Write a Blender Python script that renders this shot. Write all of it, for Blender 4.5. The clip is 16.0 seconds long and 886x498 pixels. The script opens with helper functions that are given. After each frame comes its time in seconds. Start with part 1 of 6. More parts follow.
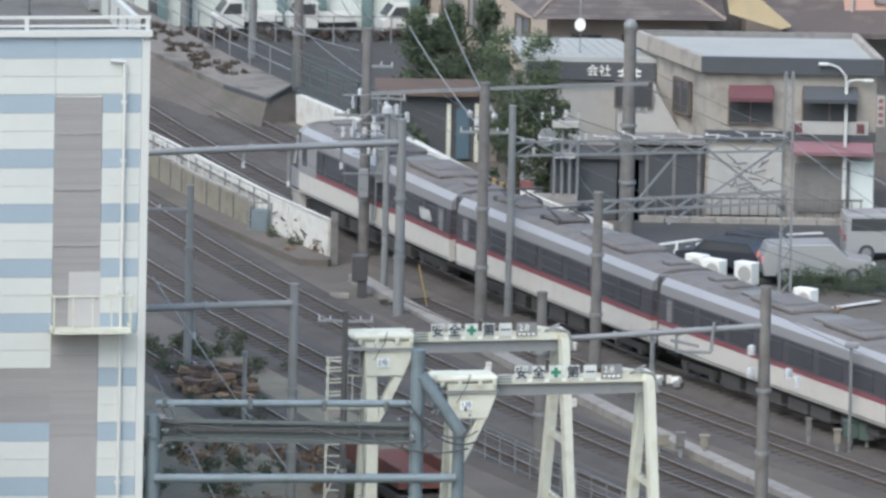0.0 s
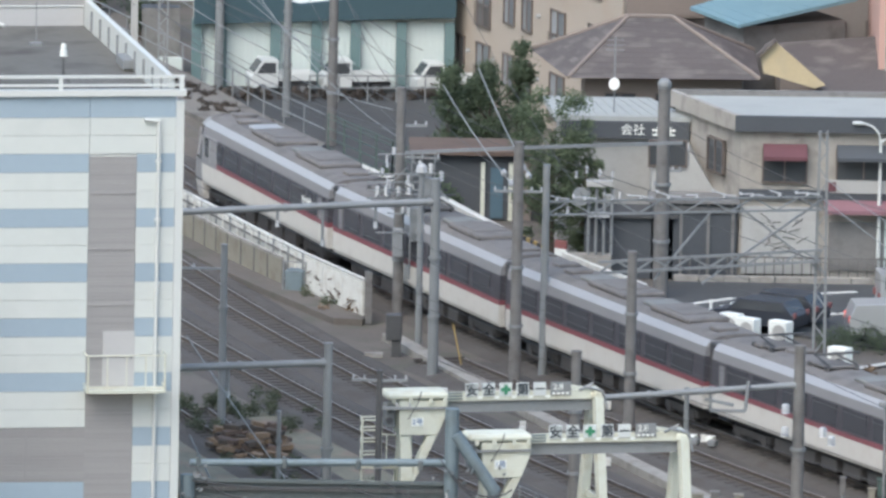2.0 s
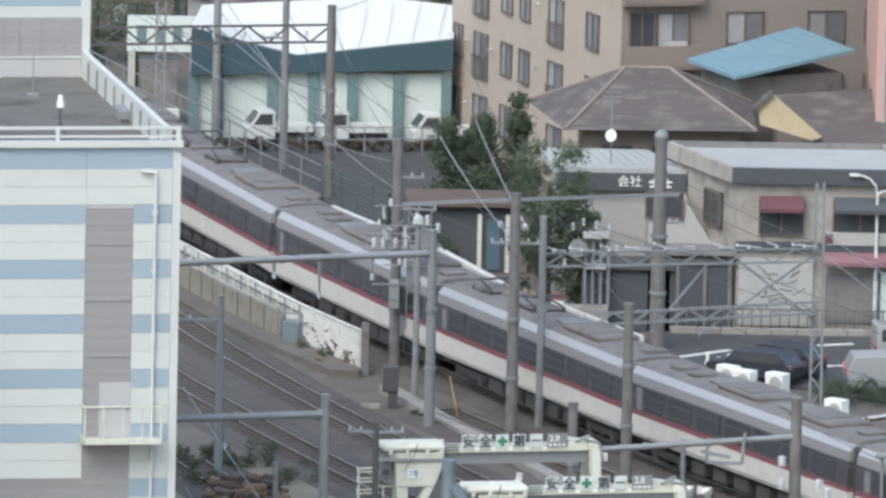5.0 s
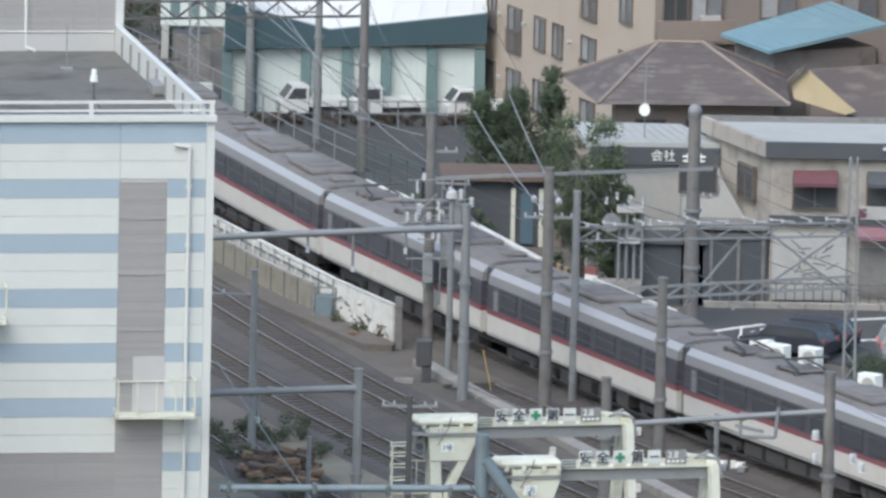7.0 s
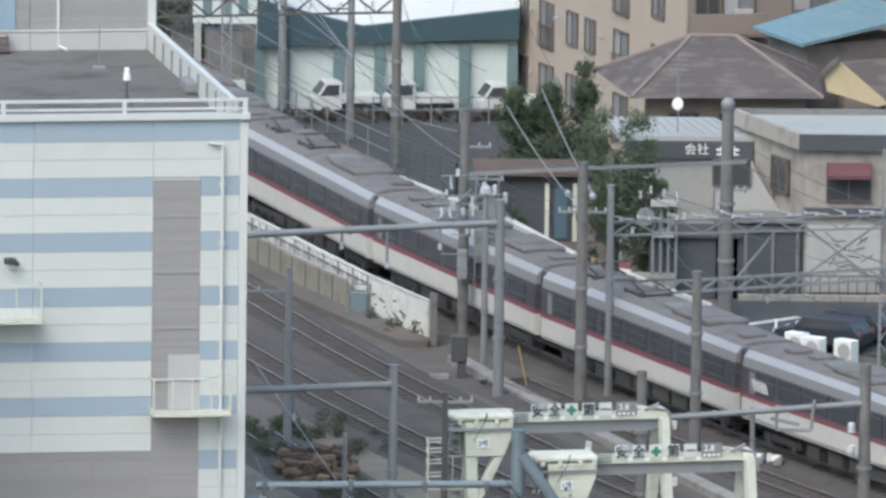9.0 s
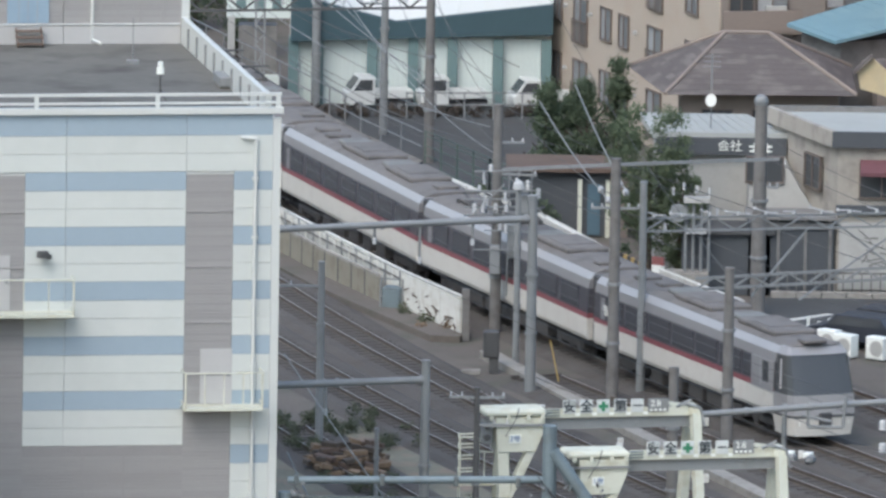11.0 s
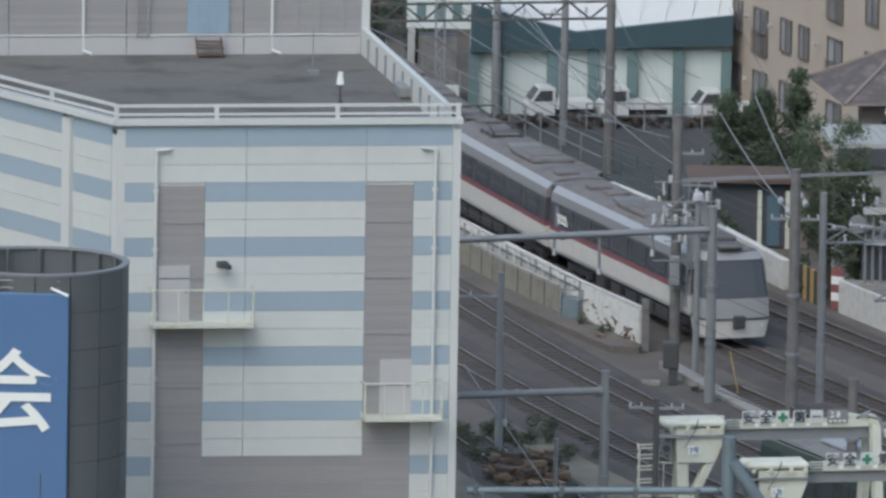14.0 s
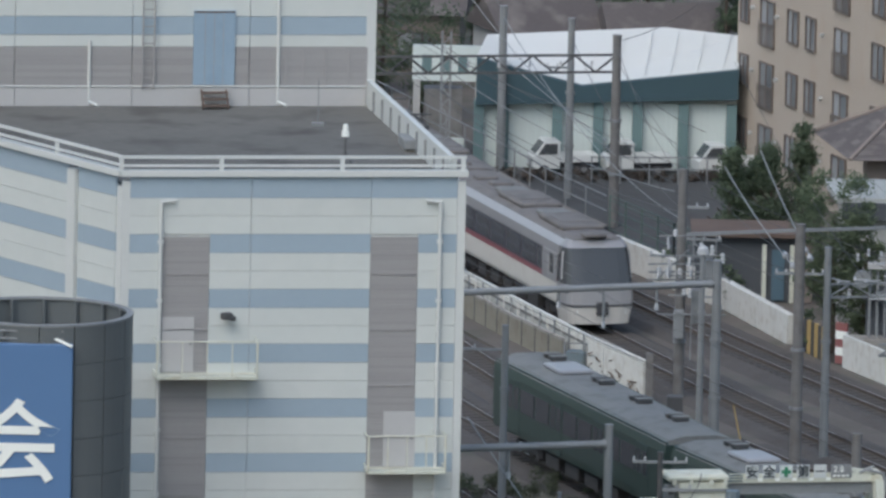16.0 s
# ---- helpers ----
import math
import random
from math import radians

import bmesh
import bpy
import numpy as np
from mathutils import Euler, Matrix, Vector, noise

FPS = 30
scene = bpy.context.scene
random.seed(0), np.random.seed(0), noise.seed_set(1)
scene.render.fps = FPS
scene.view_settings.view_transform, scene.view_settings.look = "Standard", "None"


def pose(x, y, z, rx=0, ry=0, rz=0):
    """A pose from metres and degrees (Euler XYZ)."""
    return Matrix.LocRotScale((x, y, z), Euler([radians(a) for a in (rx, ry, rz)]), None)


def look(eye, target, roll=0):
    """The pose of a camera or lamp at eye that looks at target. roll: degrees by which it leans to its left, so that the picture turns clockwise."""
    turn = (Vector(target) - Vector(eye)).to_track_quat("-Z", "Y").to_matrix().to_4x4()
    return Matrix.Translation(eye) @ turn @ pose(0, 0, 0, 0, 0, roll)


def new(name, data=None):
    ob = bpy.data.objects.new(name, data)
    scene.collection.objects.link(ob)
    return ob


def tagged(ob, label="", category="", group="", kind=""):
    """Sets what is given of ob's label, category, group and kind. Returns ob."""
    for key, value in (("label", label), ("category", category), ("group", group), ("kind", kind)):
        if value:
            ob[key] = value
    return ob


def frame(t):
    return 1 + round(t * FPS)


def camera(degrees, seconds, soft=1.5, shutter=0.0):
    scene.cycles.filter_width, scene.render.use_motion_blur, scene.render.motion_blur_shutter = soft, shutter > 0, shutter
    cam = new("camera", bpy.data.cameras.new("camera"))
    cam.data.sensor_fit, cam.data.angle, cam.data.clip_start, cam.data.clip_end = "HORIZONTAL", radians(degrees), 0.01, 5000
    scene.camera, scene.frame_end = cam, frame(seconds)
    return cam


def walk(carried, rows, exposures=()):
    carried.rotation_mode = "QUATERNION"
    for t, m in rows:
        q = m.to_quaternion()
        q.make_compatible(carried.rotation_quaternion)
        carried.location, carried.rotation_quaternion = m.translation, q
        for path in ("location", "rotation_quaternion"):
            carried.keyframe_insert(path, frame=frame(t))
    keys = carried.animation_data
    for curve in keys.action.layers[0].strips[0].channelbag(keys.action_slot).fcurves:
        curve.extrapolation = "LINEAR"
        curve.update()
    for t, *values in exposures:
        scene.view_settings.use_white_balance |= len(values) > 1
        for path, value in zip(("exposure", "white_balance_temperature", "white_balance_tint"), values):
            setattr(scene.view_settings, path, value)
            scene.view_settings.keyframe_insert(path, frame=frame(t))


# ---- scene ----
# ---------- camera ----------
EYE = (0.0, 0.0, 98.3)
cam = camera(3.185, 16.0, soft=2.8, shutter=0.4)
PATH = [  # seconds, turn to the left, tilt down, lean (degrees)
    (0.0, -1.1881, 9.3374, 1.21), (0.5, -1.1418, 9.2929, 1.09), (1.0, -0.9514, 9.2227, 1.16), (1.5, -0.9877, 9.1678, 1.18),
    (2.0, -1.0594, 9.1273, 1.16), (2.5, -1.1076, 9.1162, 1.17), (3.0, -1.2325, 9.0443, 1.16), (3.5, -1.1707, 8.9417, 0.95),
    (3.7, -1.1340, 8.9090, 1.00), (5.8, -1.0847, 8.9860, 1.26), (6.0, -1.1056, 8.9965, 1.24), (6.5, -1.0833, 9.0048, 1.05),
    (7.0, -0.9474, 9.0367, 1.22), (7.5, -1.0096, 8.9652, 0.35), (8.0, -0.8016, 8.9794, 0.86), (8.5, -0.9117, 8.9925, 0.97),
    (9.0, -0.8228, 9.0544, 0.71), (9.2, -0.8133, 9.0847, 0.89), (11.3, -0.6916, 9.0656, 0.97), (11.5, -0.6361, 9.0197, 0.94),
    (12.0, -0.5128, 8.9970, 1.01), (12.5, -0.4344, 8.9660, 0.83), (13.0, -0.1865, 9.0031, 0.90),
    (13.5, -0.0799, 9.0570, 0.89), (14.0, -0.0496, 9.0452, 0.97), (14.5, 0.0000, 8.9800, 1.07), (15.0, 0.0310, 8.9017, 1.17),
    (15.5, -0.0164, 8.8552, 1.08), (16.0, -0.0298, 8.8563, 1.26),
]


def aim(turn, tilt, lean):
    a, b = radians(turn), radians(tilt)
    way = Vector((-math.sin(a) * math.cos(b), math.cos(a) * math.cos(b), -math.sin(b)))
    return look(EYE, Vector(EYE) + way * 100, lean)


walk(cam, [(t, aim(a, b, c)) for t, a, b, c in PATH],
     exposures=[(t, e, k, 8) for t, e, k in ((0.0, 0.64, 5880), (3.7, 0.66, 5880), (7.0, 0.6, 5880), (9.2, 0.55, 5880), (11.5, 0.46, 5860), (12.2, 0.31, 5820), (13.0, 0.15, 5780), (16.0, 0.0, 5760))])

# ---------- light: high thin overcast, brightest from behind the camera's left ----------
world = bpy.data.worlds.new("world")
scene.world = world
world.use_nodes = True
wn = world.node_tree
sky = wn.nodes.new("ShaderNodeTexSky")
sky.sky_type, sky.sun_disc = "NISHITA", False
sky.sun_elevation, sky.sun_rotation = radians(50), radians(208)
sky.air_density, sky.dust_density, sky.ozone_density = 1.6, 4.0, 1.0
wn.nodes["Background"].inputs["Strength"].default_value = 0.15
wn.links.new(sky.outputs[0], wn.nodes["Background"].inputs["Color"])
sun = new("sun", bpy.data.lights.new("sun", "SUN"))
sun.data.energy, sun.data.angle, sun.data.color = 0.85, radians(45), (1.0, 0.97, 0.94)
sun.matrix_world = look((-47, -88, 119), (0, 0, 0))

# ---------- materials ----------
def mat(name, color, rough=0.7, metal=0.0, vary=0.18, fine=9.0, coarse=0.7, bump=0.15, each=0.0, stain=None, amount=0.0, coat=0.0, spec=0.5, leafy=0.0):
    """A procedural surface: grain and stains at two scales, a fine relief, and a change from object to object."""
    m = bpy.data.materials.new(name)
    m.use_nodes = True
    n, k = m.node_tree.nodes, m.node_tree.links.new
    p = n["Principled BSDF"]
    tc = n.new("ShaderNodeTexCoord")
    info = n.new("ShaderNodeObjectInfo")
    shift = n.new("ShaderNodeVectorMath")
    shift.operation = "MULTIPLY_ADD"
    comb = n.new("ShaderNodeCombineXYZ")
    k(info.outputs["Random"], comb.inputs[0]), k(info.outputs["Random"], comb.inputs[1])
    k(comb.outputs[0], shift.inputs[0])
    shift.inputs[1].default_value = (40, 70, 0)
    k(tc.outputs["Object"], shift.inputs[2])
    def noise_node(scale, detail):
        q = n.new("ShaderNodeTexNoise")
        q.inputs["Scale"].default_value, q.inputs["Detail"].default_value = scale, detail
        k(shift.outputs[0], q.inputs["Vector"])
        return q
    a, b = noise_node(fine, 4), noise_node(coarse, 5)
    def math_node(op, x, y):
        q = n.new("ShaderNodeMath")
        q.operation = op
        for i, v in enumerate((x, y)):
            if isinstance(v, (int, float)):
                q.inputs[i].default_value = v
            else:
                k(v, q.inputs[i])
        return q.outputs[0]
    s = math_node("ADD", math_node("MULTIPLY", a.outputs["Fac"], 0.45), math_node("MULTIPLY", b.outputs["Fac"], 0.55))
    s = math_node("MULTIPLY", math_node("SUBTRACT", s, 0.5), 2.2 * vary)
    e = math_node("MULTIPLY", math_node("SUBTRACT", info.outputs["Random"], 0.5), each)
    s = math_node("ADD", math_node("ADD", s, e), 1.0)
    c = n.new("ShaderNodeVectorMath")
    c.operation = "SCALE"
    c.inputs[0].default_value = color
    k(s, c.inputs["Scale"])
    col = c.outputs[0]
    if stain:
        st = noise_node(coarse * 2.3, 6)
        ramp = n.new("ShaderNodeValToRGB")
        ramp.color_ramp.elements[0].position, ramp.color_ramp.elements[1].position = 0.5, 0.68
        k(st.outputs["Fac"], ramp.inputs[0])
        mx = n.new("ShaderNodeMix")
        mx.data_type = "RGBA"
        k(math_node("MULTIPLY", ramp.outputs[0], amount), mx.inputs[0])
        k(col, mx.inputs[6])
        mx.inputs[7].default_value = (*stain, 1)
        col = mx.outputs[2]
    k(col, p.inputs["Base Color"])
    p.inputs["Roughness"].default_value, p.inputs["Metallic"].default_value = rough, metal
    p.inputs["Coat Weight"].default_value = coat
    p.inputs["Specular IOR Level"].default_value = spec
    if bump:
        bp = n.new("ShaderNodeBump")
        bp.inputs["Strength"].default_value, bp.inputs["Distance"].default_value = bump, 0.03
        k(a.outputs["Fac"], bp.inputs["Height"])
        k(bp.outputs[0], p.inputs["Normal"])
    if leafy:  # light that passes through thin leaves
        tr, both = n.new("ShaderNodeBsdfTranslucent"), n.new("ShaderNodeMixShader")
        k(col, tr.inputs["Color"])
        both.inputs[0].default_value = leafy
        k(p.outputs[0], both.inputs[1]), k(tr.outputs[0], both.inputs[2])
        k(both.outputs[0], n["Material Output"].inputs["Surface"])
    return m


BALLAST = mat("ballast", (0.09, 0.081, 0.074), 0.95, vary=0.5, fine=14, coarse=0.35, bump=0.8, stain=(0.07, 0.058, 0.05), amount=0.7)
SOIL = mat("yard_soil", (0.126, 0.11, 0.096), 0.95, vary=0.45, fine=6, coarse=0.25, bump=0.6, stain=(0.08, 0.085, 0.06), amount=0.6)
ASPHALT = mat("asphalt", (0.066, 0.068, 0.07), 0.9, vary=0.3, fine=8, coarse=0.3, stain=(0.05, 0.05, 0.05), amount=0.5)
CONCRETE = mat("concrete", (0.3, 0.285, 0.26), 0.85, vary=0.3, fine=5, coarse=0.6, stain=(0.15, 0.13, 0.11), amount=0.6)
OLDCONC = mat("pole_concrete", (0.17, 0.165, 0.16), 0.85, vary=0.3, fine=6, coarse=0.8, stain=(0.1, 0.09, 0.08), amount=0.5)
WHITEWALL = mat("white_wall_paint", (0.62, 0.62, 0.585), 0.8, vary=0.15, coarse=1.2, stain=(0.42, 0.38, 0.32), amount=0.45)
BEIGE = mat("beige_panel", (0.24, 0.225, 0.185), 0.8, vary=0.2, stain=(0.16, 0.13, 0.1), amount=0.5)
RAILSTEEL = mat("rail_steel", (0.1, 0.082, 0.07), 0.7, vary=0.3)
RAILTOP = mat("polished_rail_head", (0.34, 0.325, 0.315), 0.4, 0.3, vary=0.15)
SLEEPER = mat("sleeper_concrete", (0.076, 0.067, 0.06), 0.9, vary=0.3, each=0.3)
RUST = mat("rusty_steel", (0.125, 0.09, 0.072), 0.85, vary=0.4)
GALV = mat("galvanised_steel", (0.25, 0.262, 0.27), 0.55, 0.2, vary=0.2, stain=(0.2, 0.2, 0.19), amount=0.4)
BLUEGREY = mat("blue_grey_steel", (0.17, 0.215, 0.24), 0.55, 0.25, vary=0.25, stain=(0.11, 0.12, 0.12), amount=0.4)
# undergear grey, darkened for the shadow beneath the coach bodies
UNDERGEAR = mat("shade_dark_undergear", (0.066, 0.062, 0.061), 0.85, vary=0.3)
DARKSTEEL = mat("dark_steel", (0.1, 0.1, 0.102), 0.6, 0.3, vary=0.3)
BLACK = mat("black_rubber", (0.06, 0.06, 0.064), 0.7, vary=0.3)
CREAM = mat("cream_paint", (0.6, 0.615, 0.53), 0.6, vary=0.14, stain=(0.42, 0.38, 0.25), amount=0.45)
PANELW = mat("white_cladding", (0.555, 0.585, 0.565), 0.55, vary=0.07, fine=3, coarse=0.35, bump=0.03, each=0.05, stain=(0.6, 0.62, 0.6), amount=0.4)
PANELB = mat("blue_cladding", (0.315, 0.39, 0.455), 0.55, vary=0.08, fine=3, coarse=0.35, bump=0.03, each=0.06)
TRIMW = mat("white_trim", (0.57, 0.59, 0.575), 0.5, vary=0.08, bump=0.03)
LOUVRE = mat("grey_louvre", (0.33, 0.323, 0.322), 0.6, 0.1, vary=0.1, bump=0.05, each=0.1)
DOORG = mat("light_grey_door", (0.45, 0.45, 0.45), 0.5, vary=0.08, bump=0.03)
DOORB = mat("blue_door", (0.27, 0.36, 0.45), 0.5, vary=0.12, bump=0.03, stain=(0.2, 0.3, 0.4), amount=0.3)
ROOFING = mat("roof_membrane", (0.128, 0.126, 0.116), 0.9, vary=0.4, fine=3, coarse=0.17, stain=(0.062, 0.058, 0.055), amount=0.85)
SIGNBLUE = mat("blue_sign", (0.095, 0.18, 0.34), 0.45, vary=0.06, bump=0.02)
CYLGREY = mat("dark_grey_panel", (0.12, 0.132, 0.135), 0.5, 0.1, vary=0.1, bump=0.03, each=0.08)
LETTERW = mat("white_letter", (0.82, 0.84, 0.8), 0.5, vary=0.05, bump=0)
INK = mat("dark_letter", (0.05, 0.06, 0.07), 0.6, vary=0.1, bump=0)
GREEN = mat("green_paint", (0.05, 0.22, 0.12), 0.5, vary=0.1)
IVORY = mat("ivory_coach_paint", (0.6, 0.58, 0.54), 0.4, vary=0.1, coarse=0.8, bump=0.02, stain=(0.5, 0.46, 0.42), amount=0.35, coat=0.2)
REDP = mat("red_coach_stripe", (0.24, 0.08, 0.095), 0.4, vary=0.12, bump=0.02, coat=0.2)
SILVERP = mat("silver_grey_coach_paint", (0.27, 0.267, 0.278), 0.45, 0.2, vary=0.12, bump=0.02)
LIGHTSILVER = mat("light_silver_paint", (0.39, 0.39, 0.405), 0.4, 0.2, vary=0.1, bump=0.02)
CABGREY = mat("cab_grey_paint", (0.3, 0.297, 0.305), 0.4, 0.1, vary=0.1, bump=0.02, coat=0.2)
COACHROOF = mat("coach_roof", (0.17, 0.16, 0.155), 0.85, vary=0.3, coarse=0.5, stain=(0.1, 0.095, 0.09), amount=0.6)
DARKGLASS = mat("dark_window_glass", (0.07, 0.075, 0.08), 0.15, vary=0.1, bump=0)
TINTED = mat("tinted_coach_glass", (0.068, 0.07, 0.08), 0.25, vary=0.2, bump=0, spec=0.45)
WINBAND = mat("black_window_band", (0.072, 0.07, 0.082), 0.4, vary=0.2, bump=0.02, spec=0.4)
TRAINGREEN = mat("dark_green_coach_paint", (0.042, 0.068, 0.06), 0.45, vary=0.2, bump=0.02, coat=0.2)
ROOFGREY = mat("grey_green_coach_roof", (0.2, 0.205, 0.2), 0.8, vary=0.25, stain=(0.12, 0.12, 0.115), amount=0.5)

# ---------- mesh helpers ----------
def box(bm, c, s, turn=0.0, tilt=None):
    m = Matrix.Translation(c) @ Matrix.Rotation(turn, 4, "Z") @ (tilt or Matrix.Identity(4)) @ Matrix.Diagonal((*s, 1))
    return bmesh.ops.create_cube(bm, size=1.0, matrix=m)["verts"]


def rod(bm, a, b, r, sides=8, r2=None):
    a, b = Vector(a), Vector(b)
    d = b - a
    m = Matrix.Translation((a + b) / 2) @ d.to_track_quat("Z", "Y").to_matrix().to_4x4()
    bmesh.ops.create_cone(bm, cap_ends=True, segments=sides, radius1=r, radius2=r if r2 is None else r2, depth=d.length, matrix=m)


def beam(bm, a, b, w, h):
    """A straight bar of rectangular section."""
    a, b = Vector(a), Vector(b)
    d = b - a
    m = Matrix.Translation((a + b) / 2) @ d.to_track_quat("X", "Z").to_matrix().to_4x4() @ Matrix.Diagonal((d.length, w, h, 1))
    bmesh.ops.create_cube(bm, size=1.0, matrix=m)


def prism(bm, pts, m0, m1):
    """Joins the outline pts (2D) placed by m0 to the same placed by m1 into a closed solid."""
    a = [bm.verts.new(m0 @ Vector((x, y, 0))) for x, y in pts]
    b = [bm.verts.new(m1 @ Vector((x, y, 0))) for x, y in pts]
    n = len(pts)
    for i in range(n):
        bm.faces.new((a[i], a[(i + 1) % n], b[(i + 1) % n], b[i]))
    bm.faces.new(a[::-1]), bm.faces.new(b)
    bmesh.ops.recalc_face_normals(bm, faces=bm.faces)


def mesh_of(name, bm, material, bevel=0.0):
    if bevel:
        bmesh.ops.bevel(bm, geom=bm.edges[:], offset=bevel, segments=1, affect="EDGES")
    me = bpy.data.meshes.new(name)
    bm.to_mesh(me)
    bm.free()
    me.materials.append(material)
    return me


def part(name, bm, material, parent, label="", bevel=0.0, at=None):
    ob = new(name, mesh_of(name, bm, material, bevel))
    ob.parent = parent
    if at is not None:
        ob.matrix_basis = at
    return tagged(ob, label)


def share(name, me, parent, m):
    ob = new(name, me)
    ob.parent = parent
    ob.matrix_basis = m
    return ob


def solid(name, bm, material, label, category="", group="", kind="", bevel=0.0):
    return tagged(new(name, mesh_of(name, bm, material, bevel)), label, category, group, kind)


def thing(name, label, category, m=None, group="", kind=""):
    ob = new(name)
    ob.empty_display_size = 0.3
    if m is not None:
        ob.matrix_basis = m
    return tagged(ob, label, category, group, kind)


def boxpart(name, c, s, material, parent, label="", turn=0.0, bevel=0.0):
    bm = bmesh.new()
    box(bm, c, s, turn)
    return part(name, bm, material, parent, label, bevel)


def lettering(name, text, size, material, parent, m, label="", bold=0.0):
    """Raised characters as a mesh, in the built-in font, centred on m."""
    cu = bpy.data.curves.new("letters", "FONT")
    cu.body, cu.size, cu.extrude, cu.align_x, cu.align_y, cu.offset = text, size, 0.01, "CENTER", "CENTER", bold
    tmp = bpy.data.objects.new("letters", cu)
    scene.collection.objects.link(tmp)
    me = bpy.data.meshes.new_from_object(tmp.evaluated_get(bpy.context.evaluated_depsgraph_get()))
    bpy.data.objects.remove(tmp)
    me.materials.clear()
    me.materials.append(material)
    ob = new(name, me)
    ob.parent = parent
    ob.matrix_basis = m
    return tagged(ob, label)


# ---------- the railway's lines ----------
def main_x(y):
    """The express line's centre, a long bend that runs out straight at both ends."""
    u = y - 590
    v = min(max(u, -70), 100)
    x = 0.0014973 * v * v - 0.37566 * v + 13.77
    return x + (u - v) * (2 * 0.0014973 * v - 0.37566)


TRACKS = {  # sideways shift from the express line: at y = 590, change per metre, first and last y
    "express": (0.0, 0.0, 450, 720), "outer": (5.55, -0.05, 450, 720), "turnout": (-4.1, 0.0, 450, 588),
    "yard": (-8.15, 0.072, 450, 700), "near": (-12.0, 0.085, 450, 700), "siding": (-15.8, 0.17, 450, 575)}


def line_x(track, y):
    k, d, lo, hi = TRACKS[track]
    return main_x(y) + k + d * max(min(y - 590, 60), -60)


def measure_run(track):
    pts, y, x = [], 700.0, line_x(track, 700.0)
    back = []
    q, w = y, x
    for i in range(260):
        d = Vector((line_x(track, q + 0.1) - line_x(track, q), 0.1)).normalized()
        q, w = q + d.y * 0.5, line_x(track, q + d.y * 0.5)
        back.append((w, q))
    pts = back[::-1] + [(x, y)]
    for i in range(900):
        d = Vector((line_x(track, y - 0.1) - line_x(track, y), -0.1)).normalized()
        y += d.y * 0.5
        pts.append((line_x(track, y), y))
    return pts


RUN = {t: measure_run(t) for t in TRACKS}


def on_line(track, s):
    """The point s metres from y = 700 along a line."""
    k = (s + 130.0) * 2
    i = min(max(int(k), 0), len(RUN[track]) - 2)
    f = k - i
    a, b = RUN[track][i], RUN[track][i + 1]
    return Vector((a[0] + (b[0] - a[0]) * f, a[1] + (b[1] - a[1]) * f, 0))


# ---------- ground ----------
bm = bmesh.new()
bmesh.ops.create_grid(bm, x_segments=2, y_segments=2, size=2500, matrix=Matrix.Translation((0, 1500, -0.32)))
ground = solid("ground", bm, SOIL, "brown bare soil and ballast of a railway yard", "ground", kind="structure")

# ---------- railway lines ----------
def railway_line(track, label):
    lo, hi = TRACKS[track][2:]
    ob = thing("railway_track", label, "railway track", group="parallel railway tracks")
    ys = np.arange(lo, hi + 0.1, 4.0)
    def sweep(bm, shift, outline):
        rings = []
        for y in ys:
            x = line_x(track, y)
            d = Vector((line_x(track, y + 1) - line_x(track, y - 1), 2.0)).normalized()
            n = Vector((d.y, -d.x))
            rings.append([bm.verts.new((x + n.x * (shift + a), y + n.y * (shift + a), z)) for a, z in outline])
        k = len(outline)
        for r, q in zip(rings, rings[1:]):
            for i in range(k):
                bm.faces.new((r[i], r[(i + 1) % k], q[(i + 1) % k], q[i]))
        bmesh.ops.recalc_face_normals(bm, faces=bm.faces)
    bm = bmesh.new()
    sweep(bm, 0, [(-2.0, -0.34), (-1.45, -0.17), (1.45, -0.17), (2.0, -0.34)])
    part("ballast_bed", bm, BALLAST, ob, "brown crushed stone")
    for side in (-0.5335, 0.5335):
        bm = bmesh.new()
        sweep(bm, side, [(-0.065, -0.15), (-0.012, -0.12), (-0.036, -0.04), (-0.034, 0.0), (0.034, 0.0), (0.036, -0.04), (0.012, -0.12), (0.065, -0.15)])
        rail = part("rail", bm, RAILSTEEL, ob, "rust-brown steel rail")
        bm = bmesh.new()
        sweep(bm, side, [(-0.02, -0.002), (-0.02, 0.004), (0.02, 0.004), (0.02, -0.002)])
        part("rail_head", bm, RAILTOP, rail, "polished running surface")
    return ob


LINES = {t: railway_line(t, "railway track with steel rails on brown ballast") for t in TRACKS}

# ---------- striped building ----------
BT = 8.3  # turn of its front
BM = pose(1.0, 530.0, 0, 0, 0, BT)
building = thing("office_building", "pale building clad in white and light blue striped panels", "building", BM)
CH = Vector((-0.424, 0.906))       # run of the slanted side
FW, FD = 11.63, 30.0               # front width, depth
corner2 = Vector((-FW, 0)) + CH * 16
bm = bmesh.new()
prism(bm, [(0, 0.0), (0, FD), (corner2.x + 0.02, FD), (corner2.x + 0.02, corner2.y), (-FW + 0.01, 0.0)], Matrix.Translation((0, 0, -0.3)), Matrix.Translation((0, 0, 17.85)))
part("wall", bm, TRIMW, building, "plain white outer wall")
bm = bmesh.new()
prism(bm, [(-0.25, 0.25), (-0.25, FD - 0.2), (corner2.x + 0.3, FD - 0.2), (corner2.x + 0.3, corner2.y), (-FW + 0.15, 0.25)], Matrix.Translation((0, 0, 17.85)), Matrix.Translation((0, 0, 17.9)))
part("roof", bm, ROOFING, building, "stained dark grey flat roof membrane")
